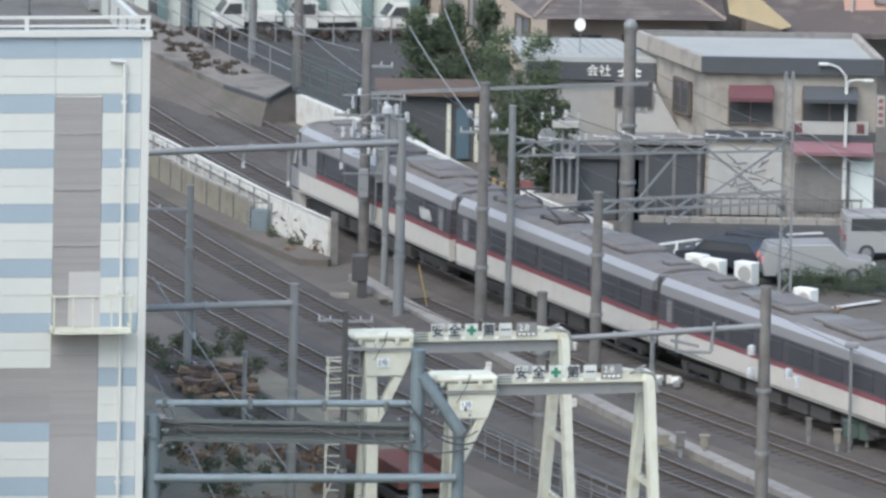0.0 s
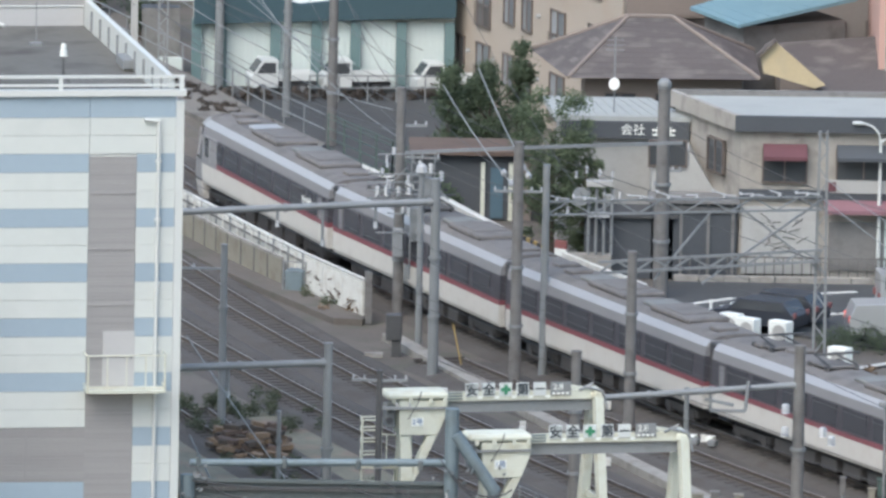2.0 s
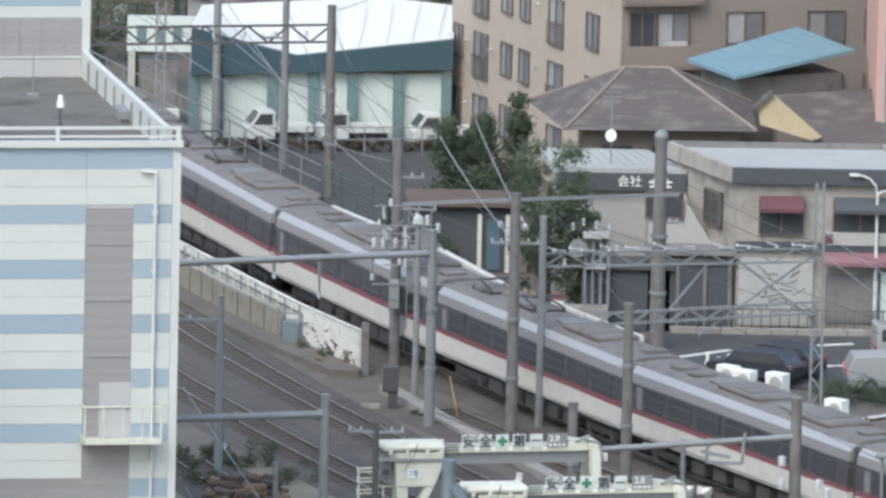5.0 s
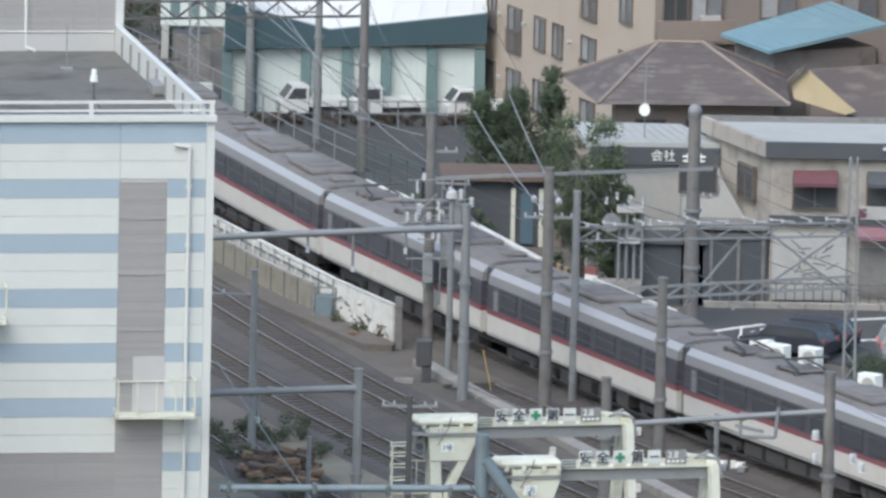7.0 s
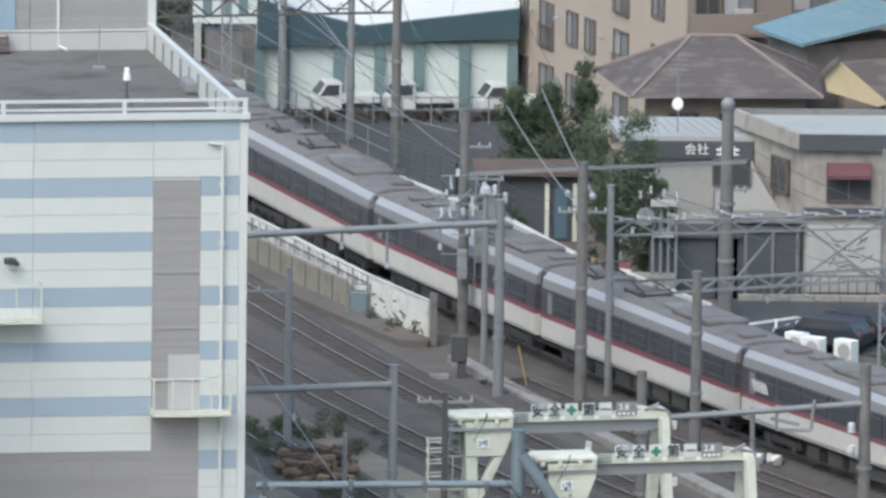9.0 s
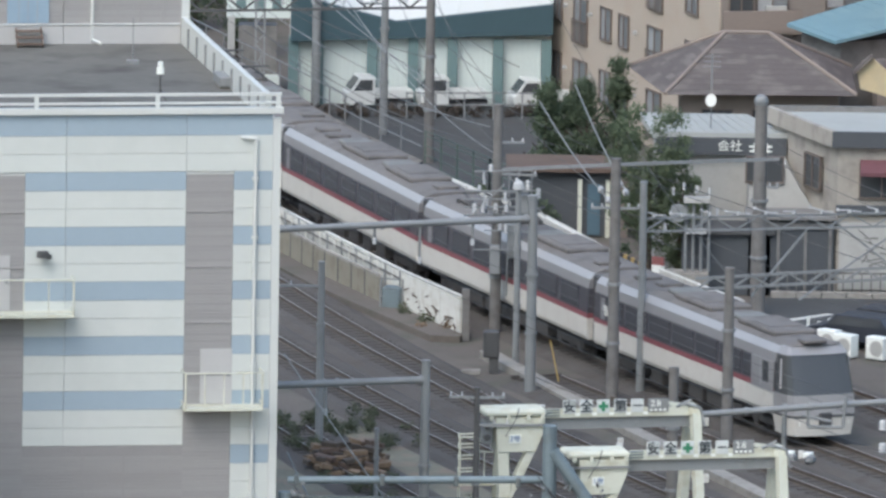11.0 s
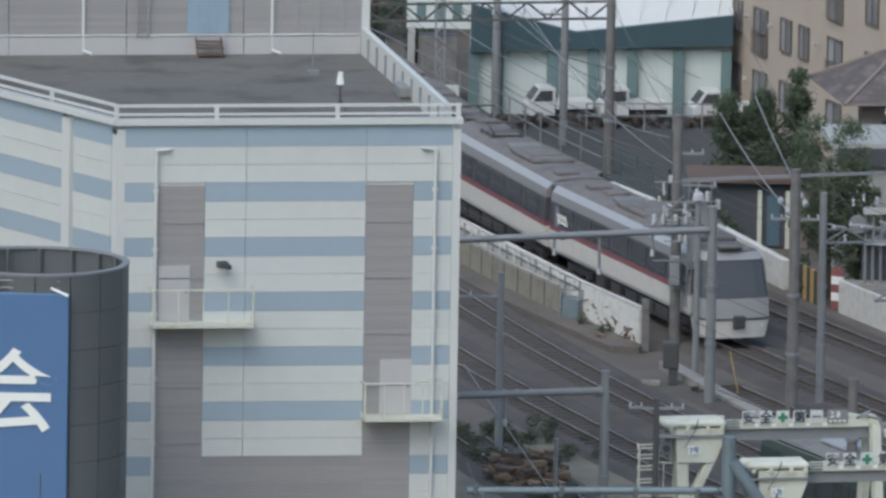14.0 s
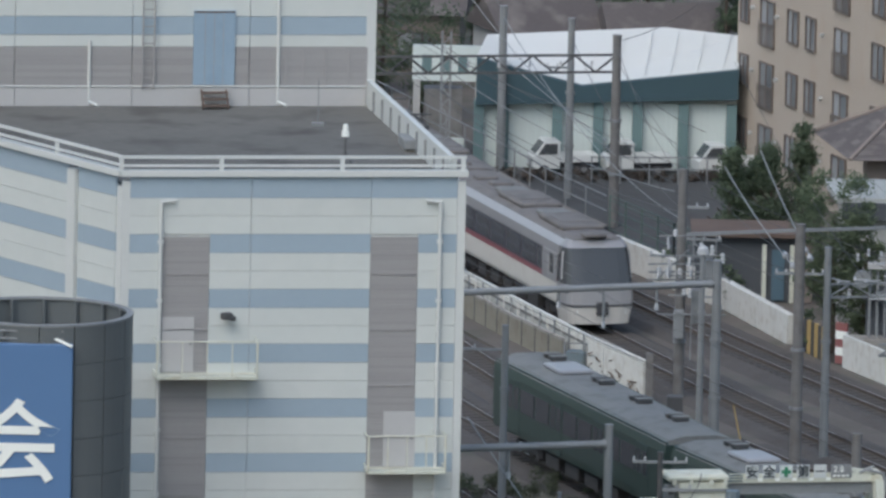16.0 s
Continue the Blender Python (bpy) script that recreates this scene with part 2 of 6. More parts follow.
# low kerb and pipe guard along the roof's edge
edge = [(0.0, 0.0), (-FW, 0.0), (-FW + CH.x * 15, CH.y * 15)]
for a, b in zip(edge, edge[1:]):
    a3, b3 = Vector((*a, 0)), Vector((*b, 0))
    d = (b3 - a3).normalized()
    n = Vector((d.y, -d.x, 0))
    bm = bmesh.new()
    beam(bm, a3 + Vector((0, 0, 18.32)) - d * 0.05, b3 + Vector((0, 0, 18.32)) + d * 0.05, 0.4, 0.2)
    part("coping", bm, TRIMW, building, "white metal coping")
    bm = bmesh.new()
    for z, w in ((18.57, 0.07), (18.86, 0.1)):
        beam(bm, a3 + Vector((0, 0, z)), b3 + Vector((0, 0, z)), 0.09, w)
    part("guard_rail", bm, TRIMW, building, "white roof-edge rail")
    length = (b3 - a3).length
    for i in range(int(length / 4.1) + 1):
        p = a3 + d * min(0.1 + i * 4.1, length - 0.1)
        boxpart("rail_post", (p.x, p.y, 18.62), (0.14, 0.14, 0.5), TRIMW, building)
# the high parapet of the far side
bm = bmesh.new()
beam(bm, (-0.4, 0.2, 18.36), (-0.78, 18.2, 18.36), 0.2, 0.92)
part("parapet", bm, TRIMW, building, "white raked parapet")
# cladding, course by course
PANELS = {}
def clad(x0, x1, z0, z1, blue, origin=None, way=None):
    key = (round(x1 - x0, 2), round(z1 - z0, 2), blue)
    if key not in PANELS:
        q = bmesh.new()
        box(q, ((x1 - x0) / 2, 0, (z1 - z0) / 2), (x1 - x0 - 0.018, 0.07, z1 - z0 - 0.01))
        PANELS[key] = mesh_of("panel", q, PANELB if blue else PANELW)
    m = pose(x0, -0.015, z0) if origin is None else origin @ pose(x0, 0.0, z0)
    share("cladding_panel", PANELS[key], building, m)


COURSES = []
top = 18.27
while top > 0.5:
    for h, blue in ((0.645 if COURSES else 0.795, True), (0.61, False), (0.612, False)):
        COURSES.append((max(top - h, -0.2), top, blue))
        top -= h
for i, (z0, z1, blue) in enumerate(COURSES):
    if i < 3:
        spans = [(-11.4, -7.27), (-7.27, -3.2), (-3.2, -0.27)]
    else:
        spans = [(-11.4, -10.28), (-8.66, -7.27), (-7.27, -3.2), (-1.59, -0.27)]
        if 4.9 < z0 and z1 < 7.0:
            spans = [(-11.4, -10.28), (-1.59, -0.27)]
    for x0, x1 in spans:
        clad(x0, x1, z0, z1, blue)
    o = pose(-FW, 0.0, 0, 0, 0, math.degrees(math.atan2(-CH.y, -CH.x)))
    for x0, x1 in ((-2.75, -0.35), (-8.0, -3.4), (-15.9, -8.6)):
        clad(x0, x1, z0, z1, blue, o)
for x in (-0.135, -FW + 0.12):
    boxpart("corner_post", (x, 0.0, 9.0), (0.27, 0.14, 18.1), TRIMW, building)
for q in (3.05, 8.3):
    p = Vector((-FW, 0)) + CH * q
    boxpart("corner_post", (p.x, p.y, 9.0), (0.5, 0.3, 18.1), TRIMW, building, turn=math.atan2(CH.y, CH.x))
# louvred strips
bm = bmesh.new()
box(bm, (0, 0.012, 0), (1.6, 0.03, 0.1), 0, Matrix.Rotation(radians(4), 4, "X"))
slat = mesh_of("slat", bm, LOUVRE)
bm = bmesh.new()
box(bm, (0, 0.012, 0), (5.44, 0.03, 0.1), 0, Matrix.Rotation(radians(8), 4, "X"))
wide_slat = mesh_of("slat", bm, LOUVRE)
for x in (-9.47, -2.395):
    lv = boxpart("louvre", (x, -0.005, 8.0), (1.62, 0.05, 16.3), LOUVRE, building, "grey louvred strip")
    z = 16.1
    while z > 4.5:
        share("slat", slat, lv, pose(x, -0.035, z))
        z -= 0.115
    for z in (14.9, 13.0, 11.1, 9.3, 7.4):
        boxpart("joint_strip", (x, -0.055, z), (1.62, 0.03, 0.05), LOUVRE, lv)
lv = boxpart("louvre", (-5.93, -0.005, 5.98), (5.46, 0.05, 1.86), LOUVRE, building, "wide grey louvred opening")
for i in range(16):
    share("slat", wide_slat, lv, pose(-5.93, -0.035, 5.12 + i * 0.115))
for x in (-6.6, -5.2):
    boxpart("mullion", (x, -0.04, 5.98), (0.06, 0.05, 1.86), LOUVRE, lv)
for i in range(9):
    boxpart("parapet_rib", (-0.53 - 0.0211 * (1.4 + i * 1.85), 1.6 + i * 1.85, 18.3), (0.07, 0.1, 0.72), GALV, building)
# balconies, doors, down pipes, lamp
def balcony(x0, x1, z, door):
    b = boxpart("balcony", ((x0 + x1) / 2, -0.46, z + 0.04), (x1 - x0, 0.92, 0.1), CREAM, building, "small cream steel balcony")
    for i in range(5):
        q = bmesh.new()
        x = x0 + 0.03 + (x1 - x0 - 0.06) * i / 4
        rod(q, (x, -0.9, z), (x, -0.9, z + 1.28), 0.04 if i in (0, 4) else 0.025, 6)
        part("baluster", q, CREAM, b)
    for zz in (0.2, 1.28):
        q = bmesh.new()
        for p0, p1 in (((x0, 0), (x0, -0.9)), ((x0, -0.9), (x1, -0.9)), ((x1, -0.9), (x1, 0))):
            rod(q, (*p0, z + zz), (*p1, z + zz), 0.025, 6)
        part("handrail", q, CREAM, b)
    d = boxpart("door", (door, -0.03, z + 1.05), (1.08, 0.08, 1.86), DOORG, building, "light grey steel door")
    boxpart("door_handle", (door + 0.42, -0.09, z + 1.1), (0.05, 0.05, 0.14), GALV, d)


balcony(-10.5, -7.05, 11.45, -9.68)
balcony(-3.27, -0.6, 8.22, -2.1)
for x, elbow in ((-10.33, 0.5), (-0.86, -0.5)):
    bm = bmesh.new()
    rod(bm, (x, -0.16, 0), (x, -0.16, 17.36), 0.06, 8)
    rod(bm, (x, -0.16, 17.36), (x + elbow, -0.16, 17.42), 0.06, 8)
    dp = part("drain_pipe", bm, TRIMW, building, "white drain pipe")
    for z in (3, 5.2, 7.4, 9.6, 11.8, 14.0, 16.0):
        boxpart("bracket", (x, -0.1, z), (0.2, 0.2, 0.1), TRIMW, dp)
bm = bmesh.new()
rod(bm, (-8.05, 0, 13.5), (-8.05, -0.3, 13.56), 0.05)
box(bm, (-8.08, -0.42, 13.52), (0.34, 0.3, 0.22), 0.3)
box(bm, (-7.85, -0.3, 13.42), (0.16, 0.14, 0.16), 0.2)
part("floodlight", bm, DARKSTEEL, building, "small black floodlight", bevel=0.02)
# roof block behind the terrace
PY, PX = 18.3, -0.6
pent = boxpart("rooftop_block", ((PX - 19.5) / 2, PY + 5, 22.4), (19.5 + PX, 9.9, 9.0), TRIMW, building, "striped rooftop block")
z = 17.9
for h, m in ((0.65, DOORG), (1.42, LOUVRE), (0.42, PANELW), (0.645, PANELB), (1.22, PANELW), (0.645, PANELB), (1.22, PANELW), (0.645, PANELB), (1.22, PANELW)):
    x0 = PX - 0.3
    for w in (4.1, 4.1, 4.1, 4.1, 2.0):
        bm = bmesh.new()
        box(bm, (-w / 2, 0.0, h / 2), (w - 0.02, 0.1 if m is not DOORG else 0.3, h - 0.015))
        fp = part("facing_panel", bm, m, pent, at=pose(x0, PY - 0.04, z))
        if m is LOUVRE:
            for i in range(11):
                boxpart("slat", (-w / 2, -0.052, 0.08 + i * 0.125), (w - 0.06, 0.02, 0.115), LOUVRE, fp)
        x0 -= w
    z += h
boxpart("corner_trim", (PX - 0.15, PY - 0.02, 22.3), (0.34, 0.2, 8.8), TRIMW, pent)
d = boxpart("rooftop_door", (-6.25, PY - 0.12, 19.9), (1.45, 0.12, 2.7), DOORB, building, "light blue double door")
for x in (-6.25, -5.93, -6.57):
    boxpart("door_seam", (x, PY - 0.185, 19.9), (0.02, 0.01, 2.55), LOUVRE, d)
for z in (18.62, 21.2):
    boxpart("door_edge", (-6.25, PY - 0.185, z), (1.4, 0.01, 0.05), RUST, d)
bm = bmesh.new()
rod(bm, (-19.0, PY - 0.2, 18.6), (PX - 0.2, PY - 0.2, 18.6), 0.03, 8)
part("base_pipe", bm, TRIMW, building, "white pipe along the block's foot")
for x in (-0.9, -1.5, -2.3, -3.1, -3.7):
    boxpart("louvre_post", (x, PY - 0.11, 19.25), (0.07, 0.04, 1.4), LOUVRE, pent)
st = bmesh.new()
for i in range(3):
    box(st, (-6.25, PY - 0.45 - 0.2 * i, 18.42 - 0.2 * i), (0.95, 0.3, 0.05))
for x in (-6.68, -5.82):
    beam(st, (x, PY - 0.3, 18.5), (x, PY - 0.95, 17.92), 0.05, 0.12)
part("steps", st, RUST, building, "brown steel steps")
for x, z1 in ((-4.0, 26.5), (-10.6, 20.2)):
    bm = bmesh.new()
    rod(bm, (x, PY - 0.15, 18.0), (x, PY - 0.15, z1), 0.06)
    rod(bm, (x, PY - 0.15, 18.05), (x + 0.3, PY - 0.4, 17.95), 0.06)
    part("drain_pipe", bm, TRIMW, building, "white drain pipe")
bm = bmesh.new()
for x in (-8.75, -8.35):
    rod(bm, (x, PY - 0.25, 18.5), (x, PY - 0.25, 26.5), 0.03, 6)
for i in range(26):
    rod(bm, (-8.75, PY - 0.25, 18.6 + i * 0.3), (-8.35, PY - 0.25, 18.6 + i * 0.3), 0.02, 5)
part("ladder", bm, LOUVRE, building, "dull grey wall ladder")
# things on the roof terrace
cctv = thing("roof_beacon", "white beacon on a short tripod on the flat roof", "beacon", BM @ pose(-3.58, 3.9, 17.9))
bm = bmesh.new()
rod(bm, (0, 0, 0), (0, 0, 1.1), 0.03)
for a in range(3):
    rod(bm, (0, 0, 0.6), (0.3 * math.cos(a * 2.1), 0.3 * math.sin(a * 2.1), 0), 0.02, 6)
part("tripod", bm, DARKSTEEL, cctv)
bm = bmesh.new()
rod(bm, (0, 0, 1.08), (0, 0, 1.3), 0.13, 12, 0.12)
rod(bm, (0, 0, 1.34), (0, 0, 1.5), 0.1, 12, 0.08)
rod(bm, (0, 0, 1.28), (0, 0, 1.36), 0.06, 8)
part("beacon_head", bm, LETTERW, cctv)
ant = thing("roof_antenna", "thin metal antenna on the flat roof", "antenna", BM @ pose(-3.2, 13.5, 17.9))
bm = bmesh.new()
rod(bm, (0, 0, 0), (0, 0, 1.6), 0.02, 6)
box(bm, (0, 0, 0.06), (0.4, 0.4, 0.12))
part("mast", bm, GALV, ant)
vent = thing("roof_vent", "grey metal vent box by the parapet", "vent", BM @ pose(-0.75, 8.2, 17.9))
boxpart("housing", (0, 0, 0.25), (0.6, 1.6, 0.34), GALV, vent, bevel=0.03)
boxpart("base", (0, 0, 0.05), (0.5, 1.4, 0.1), CONCRETE, vent)

# ---------- round sign tower ----------
CYX, CYY, CYR, CYT = -12.95, 520.6, 3.02, 14.75
tower = thing("sign_tower", "round dark grey tower with a flat blue sign", "tower", pose(CYX, CYY, 0))
bm = bmesh.new()
rod(bm, (0, 0, -0.3), (0, 0, CYT - 1.1), CYR - 0.05, 48)
part("core", bm, CYLGREY, tower)
for k in range(11):
    z0 = CYT - 1.25 * (k + 1)
    for i in range(16):
        a0, a1 = 2 * math.pi * i / 16 + 0.006, 2 * math.pi * (i + 1) / 16 - 0.006
        bm = bmesh.new()
        pts = [(CYR * math.cos(a0 + (a1 - a0) * j / 4), CYR * math.sin(a0 + (a1 - a0) * j / 4)) for j in range(5)]
        pts += [((CYR - 0.12) * math.cos(a0 + (a1 - a0) * j / 4), (CYR - 0.12) * math.sin(a0 + (a1 - a0) * j / 4)) for j in range(4, -1, -1)]
        prism(bm, pts, Matrix.Translation((0, 0, z0 + 0.008)), Matrix.Translation((0, 0, z0 + 1.242)))
        part("shell_panel", bm, CYLGREY, tower)
bm = bmesh.new()
for i in range(48):
    a0, a1 = 2 * math.pi * i / 48, 2 * math.pi * (i + 1) / 48
    prism(bm, [((CYR + 0.02) * math.cos(a0), (CYR + 0.02) * math.sin(a0)), ((CYR + 0.02) * math.cos(a1), (CYR + 0.02) * math.sin(a1)),
               ((CYR - 0.2) * math.cos(a1), (CYR - 0.2) * math.sin(a1)), ((CYR - 0.2) * math.cos(a0), (CYR - 0.2) * math.sin(a0))],
          Matrix.Translation((0, 0, CYT)), Matrix.Translation((0, 0, CYT + 0.07)))
part("rim", bm, GALV, tower, "grey metal rim")
for i in range(16):
    a = 2 * math.pi * i / 16
    bm = bmesh.new()
    rod(bm, ((CYR - 0.25) * math.cos(a), (CYR - 0.25) * math.sin(a), CYT - 1.1), ((CYR - 0.25) * math.cos(a), (CYR - 0.25) * math.sin(a), CYT), 0.07, 6)
    part("stiffener", bm, CYLGREY, tower)
sign = boxpart("sign_board", (-1.25, -2.98, 8.2), (4.75, 0.25, 12.0), SIGNBLUE, tower, "blue sign board with white characters", bevel=0.03)
lettering("sign_character", "会", 2.95, LETTERW, sign, pose(-0.7, -3.14, 10.75, 90), "large white character", 0.035)
boxpart("board_seam", (0.25, -3.12, 5.2), (0.03, 0.03, 6.0), CYLGREY, sign)
bm = bmesh.new()
rod(bm, (-0.2, -2.6, 14.62), (1.1, -3.2, 14.15), 0.05, 6)
part("lamp_arm", bm, LETTERW, tower)
for z in (14.35, 14.6):
    bm = bmesh.new()
    rod(bm, (-3.4, -2.9, z), (0.8, -2.9, z), 0.035, 6)
    part("pipe_rail", bm, GALV, tower)

# ---------- trains ----------
HALF = 1.42


def loft(bm, a, za, b, zb):
    va = [bm.verts.new((x, y, za)) for x, y in a]
    vb = [bm.verts.new((x, y, zb)) for x, y in b]
    n = len(a)
    for i in range(n):
        bm.faces.new((va[i], va[(i + 1) % n], vb[(i + 1) % n], vb[i]))
    bm.faces.new(va[::-1]), bm.faces.new(vb)
    bmesh.ops.recalc_face_normals(bm, faces=bm.faces)


def nose_outline(x0, reach, half, back=-0.02):
    pts = [(x0 + back, half)]
    for f, w in ((0.45, 0.985), (0.75, 0.94), (0.92, 0.84), (0.98, 0.55), (1.0, 0.2)):
        pts.append((x0 + reach * f, half * w))
    return pts + [(x, -y) for x, y in pts[::-1]]


def bogie(x, parent):
    b = boxpart("bogie", (x, 0, 0.5), (3.0, 2.1, 0.3), UNDERGEAR, parent, "dark steel bogie")
    for dx in (-1.05, 1.05):
        bm = bmesh.new()
        for y in (-0.56, 0.56):
            rod(bm, (x + dx, y - 0.06, 0.43), (x + dx, y + 0.06, 0.43), 0.43, 16)
        rod(bm, (x + dx, -0.56, 0.43), (x + dx, 0.56, 0.43), 0.08, 8)
        part("wheelset", bm, UNDERGEAR, b)
    bm = bmesh.new()
    for y in (-1.0, 1.0):
        box(bm, (x, y, 0.52), (2.9, 0.16, 0.22))
        for dx in (-1.05, 1.05):
            box(bm, (x + dx, y, 0.42), (0.36, 0.22, 0.36))
    part("side_frame", bm, UNDERGEAR, b)


def express_car(cab, pantos, seed):
    """One coach; cab: +1 at its leading end, -1 at its trailing end, 0 for none."""
    rnd = random.Random(seed)
    car = thing("express_coach", "ivory express coach, red stripe, rounded cab" if cab else "silver grey and ivory express coach with a red stripe", "train coach", group="coaches of the express train")
    lo, hi = -9.08, 9.08
    if cab == 1:
        hi -= 1.5
    if cab == -1:
        lo += 1.5
    mid, length = (lo + hi) / 2, hi - lo
    def section(name, pts, material, label=""):
        bm = bmesh.new()
        across = Matrix(((0, 0, 1, 0), (1, 0, 0, 0), (0, 1, 0, 0), (0, 0, 0, 1)))
        prism(bm, pts, Matrix.Translation((lo, 0, 0)) @ across, Matrix.Translation((hi, 0, 0)) @ across)
        return part(name, bm, material, car, label)
    section("lower_body", [(-HALF + 0.05, 0.92), (HALF - 0.05, 0.92), (HALF, 1.05), (HALF, 1.74), (-HALF, 1.74), (-HALF, 1.05)], IVORY, "ivory lower side")
    section("stripe", [(-HALF - 0.005, 1.74), (HALF + 0.005, 1.74), (HALF + 0.005, 1.93), (-HALF - 0.005, 1.93)], REDP, "dark red stripe")
    band = section("window_band", [(-HALF, 1.93), (HALF, 1.93), (HALF - 0.03, 2.86), (-HALF + 0.03, 2.86)], WINBAND, "black window band")
    section("upper_side", [(-HALF + 0.03, 2.86), (HALF - 0.03, 2.86), (HALF - 0.08, 3.2), (-HALF + 0.08, 3.2)], SILVERP, "silver grey upper side")
    section("roof_edge", [(-HALF + 0.08, 3.2), (HALF - 0.08, 3.2), (HALF - 0.28, 3.44), (-HALF + 0.28, 3.44)], LIGHTSILVER, "light silver roof edge")
    roof = section("roof", [(-HALF + 0.28, 3.44), (HALF - 0.28, 3.44), (0.75, 3.58), (0, 3.62), (-0.75, 3.58)], COACHROOF, "dark grey stained roof")
    section("underframe", [(-1.1, 0.75), (1.1, 0.75), (1.1, 0.93), (-1.1, 0.93)], UNDERGEAR)
    for i in range(7):
        x = mid + (i - 3) * length / 7.6
        for y in (-HALF, HALF):
            boxpart("window", (x, y * 0.994, 2.4), (1.9, 0.05, 0.78), TINTED, band)
    for y in (-1, 1):
        d = boxpart("passenger_door", (hi - 0.9 if cab != 1 else lo + 0.9, y * HALF * 0.997, 2.38), (0.78, 0.05, 0.92), WINBAND, car, "narrow dark passenger door")
        boxpart("door_window", (hi - 0.9 if cab != 1 else lo + 0.9, y * HALF * 1.012, 2.35), (0.4, 0.03, 0.8), SILVERP, d)
        if cab:
            x = hi - 1.0 if cab == 1 else lo + 1.0
            cs = boxpart("cab_side", (x, y * HALF * 0.995, 2.3), (2.0, 0.06, 1.12), CABGREY, car, "grey cab side")
            boxpart("cab_window", (x + cab * 0.3, y * HALF * 1.02, 2.42), (0.5, 0.03, 0.75), DARKGLASS, cs)
            boxpart("cab_grip", (x - cab * 0.1, y * HALF * 1.02, 2.3), (0.08, 0.03, 0.85), LIGHTSILVER, cs)
    for x in (-6.4, 6.4):
        bogie(x, car)
    for i in range(5):
        x = -3.6 + i * 1.8
        w = rnd.uniform(1.0, 1.6)
        for y in (-0.95, 0.95):
            boxpart("equipment_box", (x, y, 0.52), (w, 0.5, 0.46), UNDERGEAR, car)
    # roof gear
    for x in ((-4.6, 1.2) if not pantos else (-3.6,)):
        unit = boxpart("air_conditioner", (x, 0, 3.66), (3.4, 1.7, 0.2), COACHROOF, roof, bevel=0.06)
        boxpart("fan_grille", (x, 0, 3.775), (1.6, 1.3, 0.03), COACHROOF, roof)
        boxpart("cover", (x + 2.4, 0, 3.65), (1.1, 1.2, 0.15), LIGHTSILVER if cab == 1 and x > 0 else ROOFGREY, roof, bevel=0.05)
    for x in (-8.0, 5.4, 7.0):
        boxpart("roof_vent", (x, rnd.uniform(-0.3, 0.3), 3.66), (0.7, 0.9, 0.14), COACHROOF, roof, bevel=0.04)
    if pantos:
        for x0 in (2.2, 6.6):
            p = boxpart("pantograph", (x0, 0, 3.7), (1.5, 1.2, 0.06), COACHROOF, car, "folded dark pantograph")
            bm = bmesh.new()
            for y in (-0.55, 0.55):
                beam(bm, (x0 - 0.8, y, 3.8), (x0 + 0.75, y * 0.7, 3.98), 0.06, 0.06)
                beam(bm, (x0 + 0.75, y * 0.7, 3.98), (x0 - 0.4, y * 0.4, 4.12), 0.05, 0.05)
            beam(bm, (x0 - 0.4, -0.85, 4.16), (x0 - 0.4, 0.85, 4.16), 0.14, 0.06)
            for dx in (-0.7, 0.7):
                for y in (-0.6, 0.6):
                    rod(bm, (x0 + dx, y, 3.55), (x0 + dx, y, 3.75), 0.1, 8)
            part("frame", bm, DARKSTEEL, p)
    if cab <= 0:
        boxpart("gangway_bellows", (hi + 0.3, 0, 2.15), (0.62, 2.4, 2.5), BLACK, car, "dark bellows between coaches", bevel=0.05)
    if cab:
        s = cab
        end = hi if cab == 1 else -lo
        nose = thing("cab_front", "", "")
        nose.parent = car
        nose.matrix_basis = pose(0, 0, 0, 0, 0, 0 if s == 1 else 180)
        def shell(name, a, za, b, zb, material, label=""):
            bm = bmesh.new()
            loft(bm, nose_outline(end, *a), za, nose_outline(end, *b), zb)
            return part(name, bm, material, nose, label)
        shell("skirt", (1.42, 1.3), 0.3, (1.5, 1.42), 0.98, IVORY, "ivory front skirt")
        shell("bumper_line", (1.52, 1.425), 0.98, (1.52, 1.425), 1.06, BLACK)
        shell("front_panel", (1.5, 1.42), 1.06, (1.4, 1.42), 1.8, CABGREY, "grey front panel")
        shell("windscreen", (1.38, 1.4), 1.8, (0.82, 1.28), 3.2, DARKGLASS, "large dark wraparound windscreen")
        shell("brow", (0.86, 1.31), 3.2, (0.5, 1.1), 3.5, CABGREY, "grey rounded brow")
        shell("crown", (0.58, 1.08), 3.5, (0.3, 0.7), 3.6, COACHROOF)
        for y in (-1.31, 1.31):
            bm = bmesh.new()
            beam(bm, (end + 0.55, y * 1.06, 1.96), (end + 0.42, y * 1.0, 3.05), 0.06, 0.1)
            part("pillar", bm, LIGHTSILVER, nose)
            boxpart("lamp", (end + 1.2, y * 0.68, 0.78), (0.2, 0.42, 0.16), LETTERW, nose, "clear lamp glass", turn=-0.6 * y)
        boxpart("coupler_cover", (end + 1.45, 0.0, 0.92), (0.3, 0.48, 0.5), BLACK, nose, "black coupler opening", bevel=0.04)
        # slanted emblem by the inner end, drawn as plain strokes
        for y in (-1, 1):
            bm = bmesh.new()
            for i in range(6):
                x = -s * 7.0 + i * 0.2
                beam(bm, (x - 0.1, y * 1.455, 2.12), (x + 0.1, y * 1.455, 2.5), 0.02, 0.045)
            part("emblem", bm, LETTERW, band, "pale slanted emblem strokes")
    return car


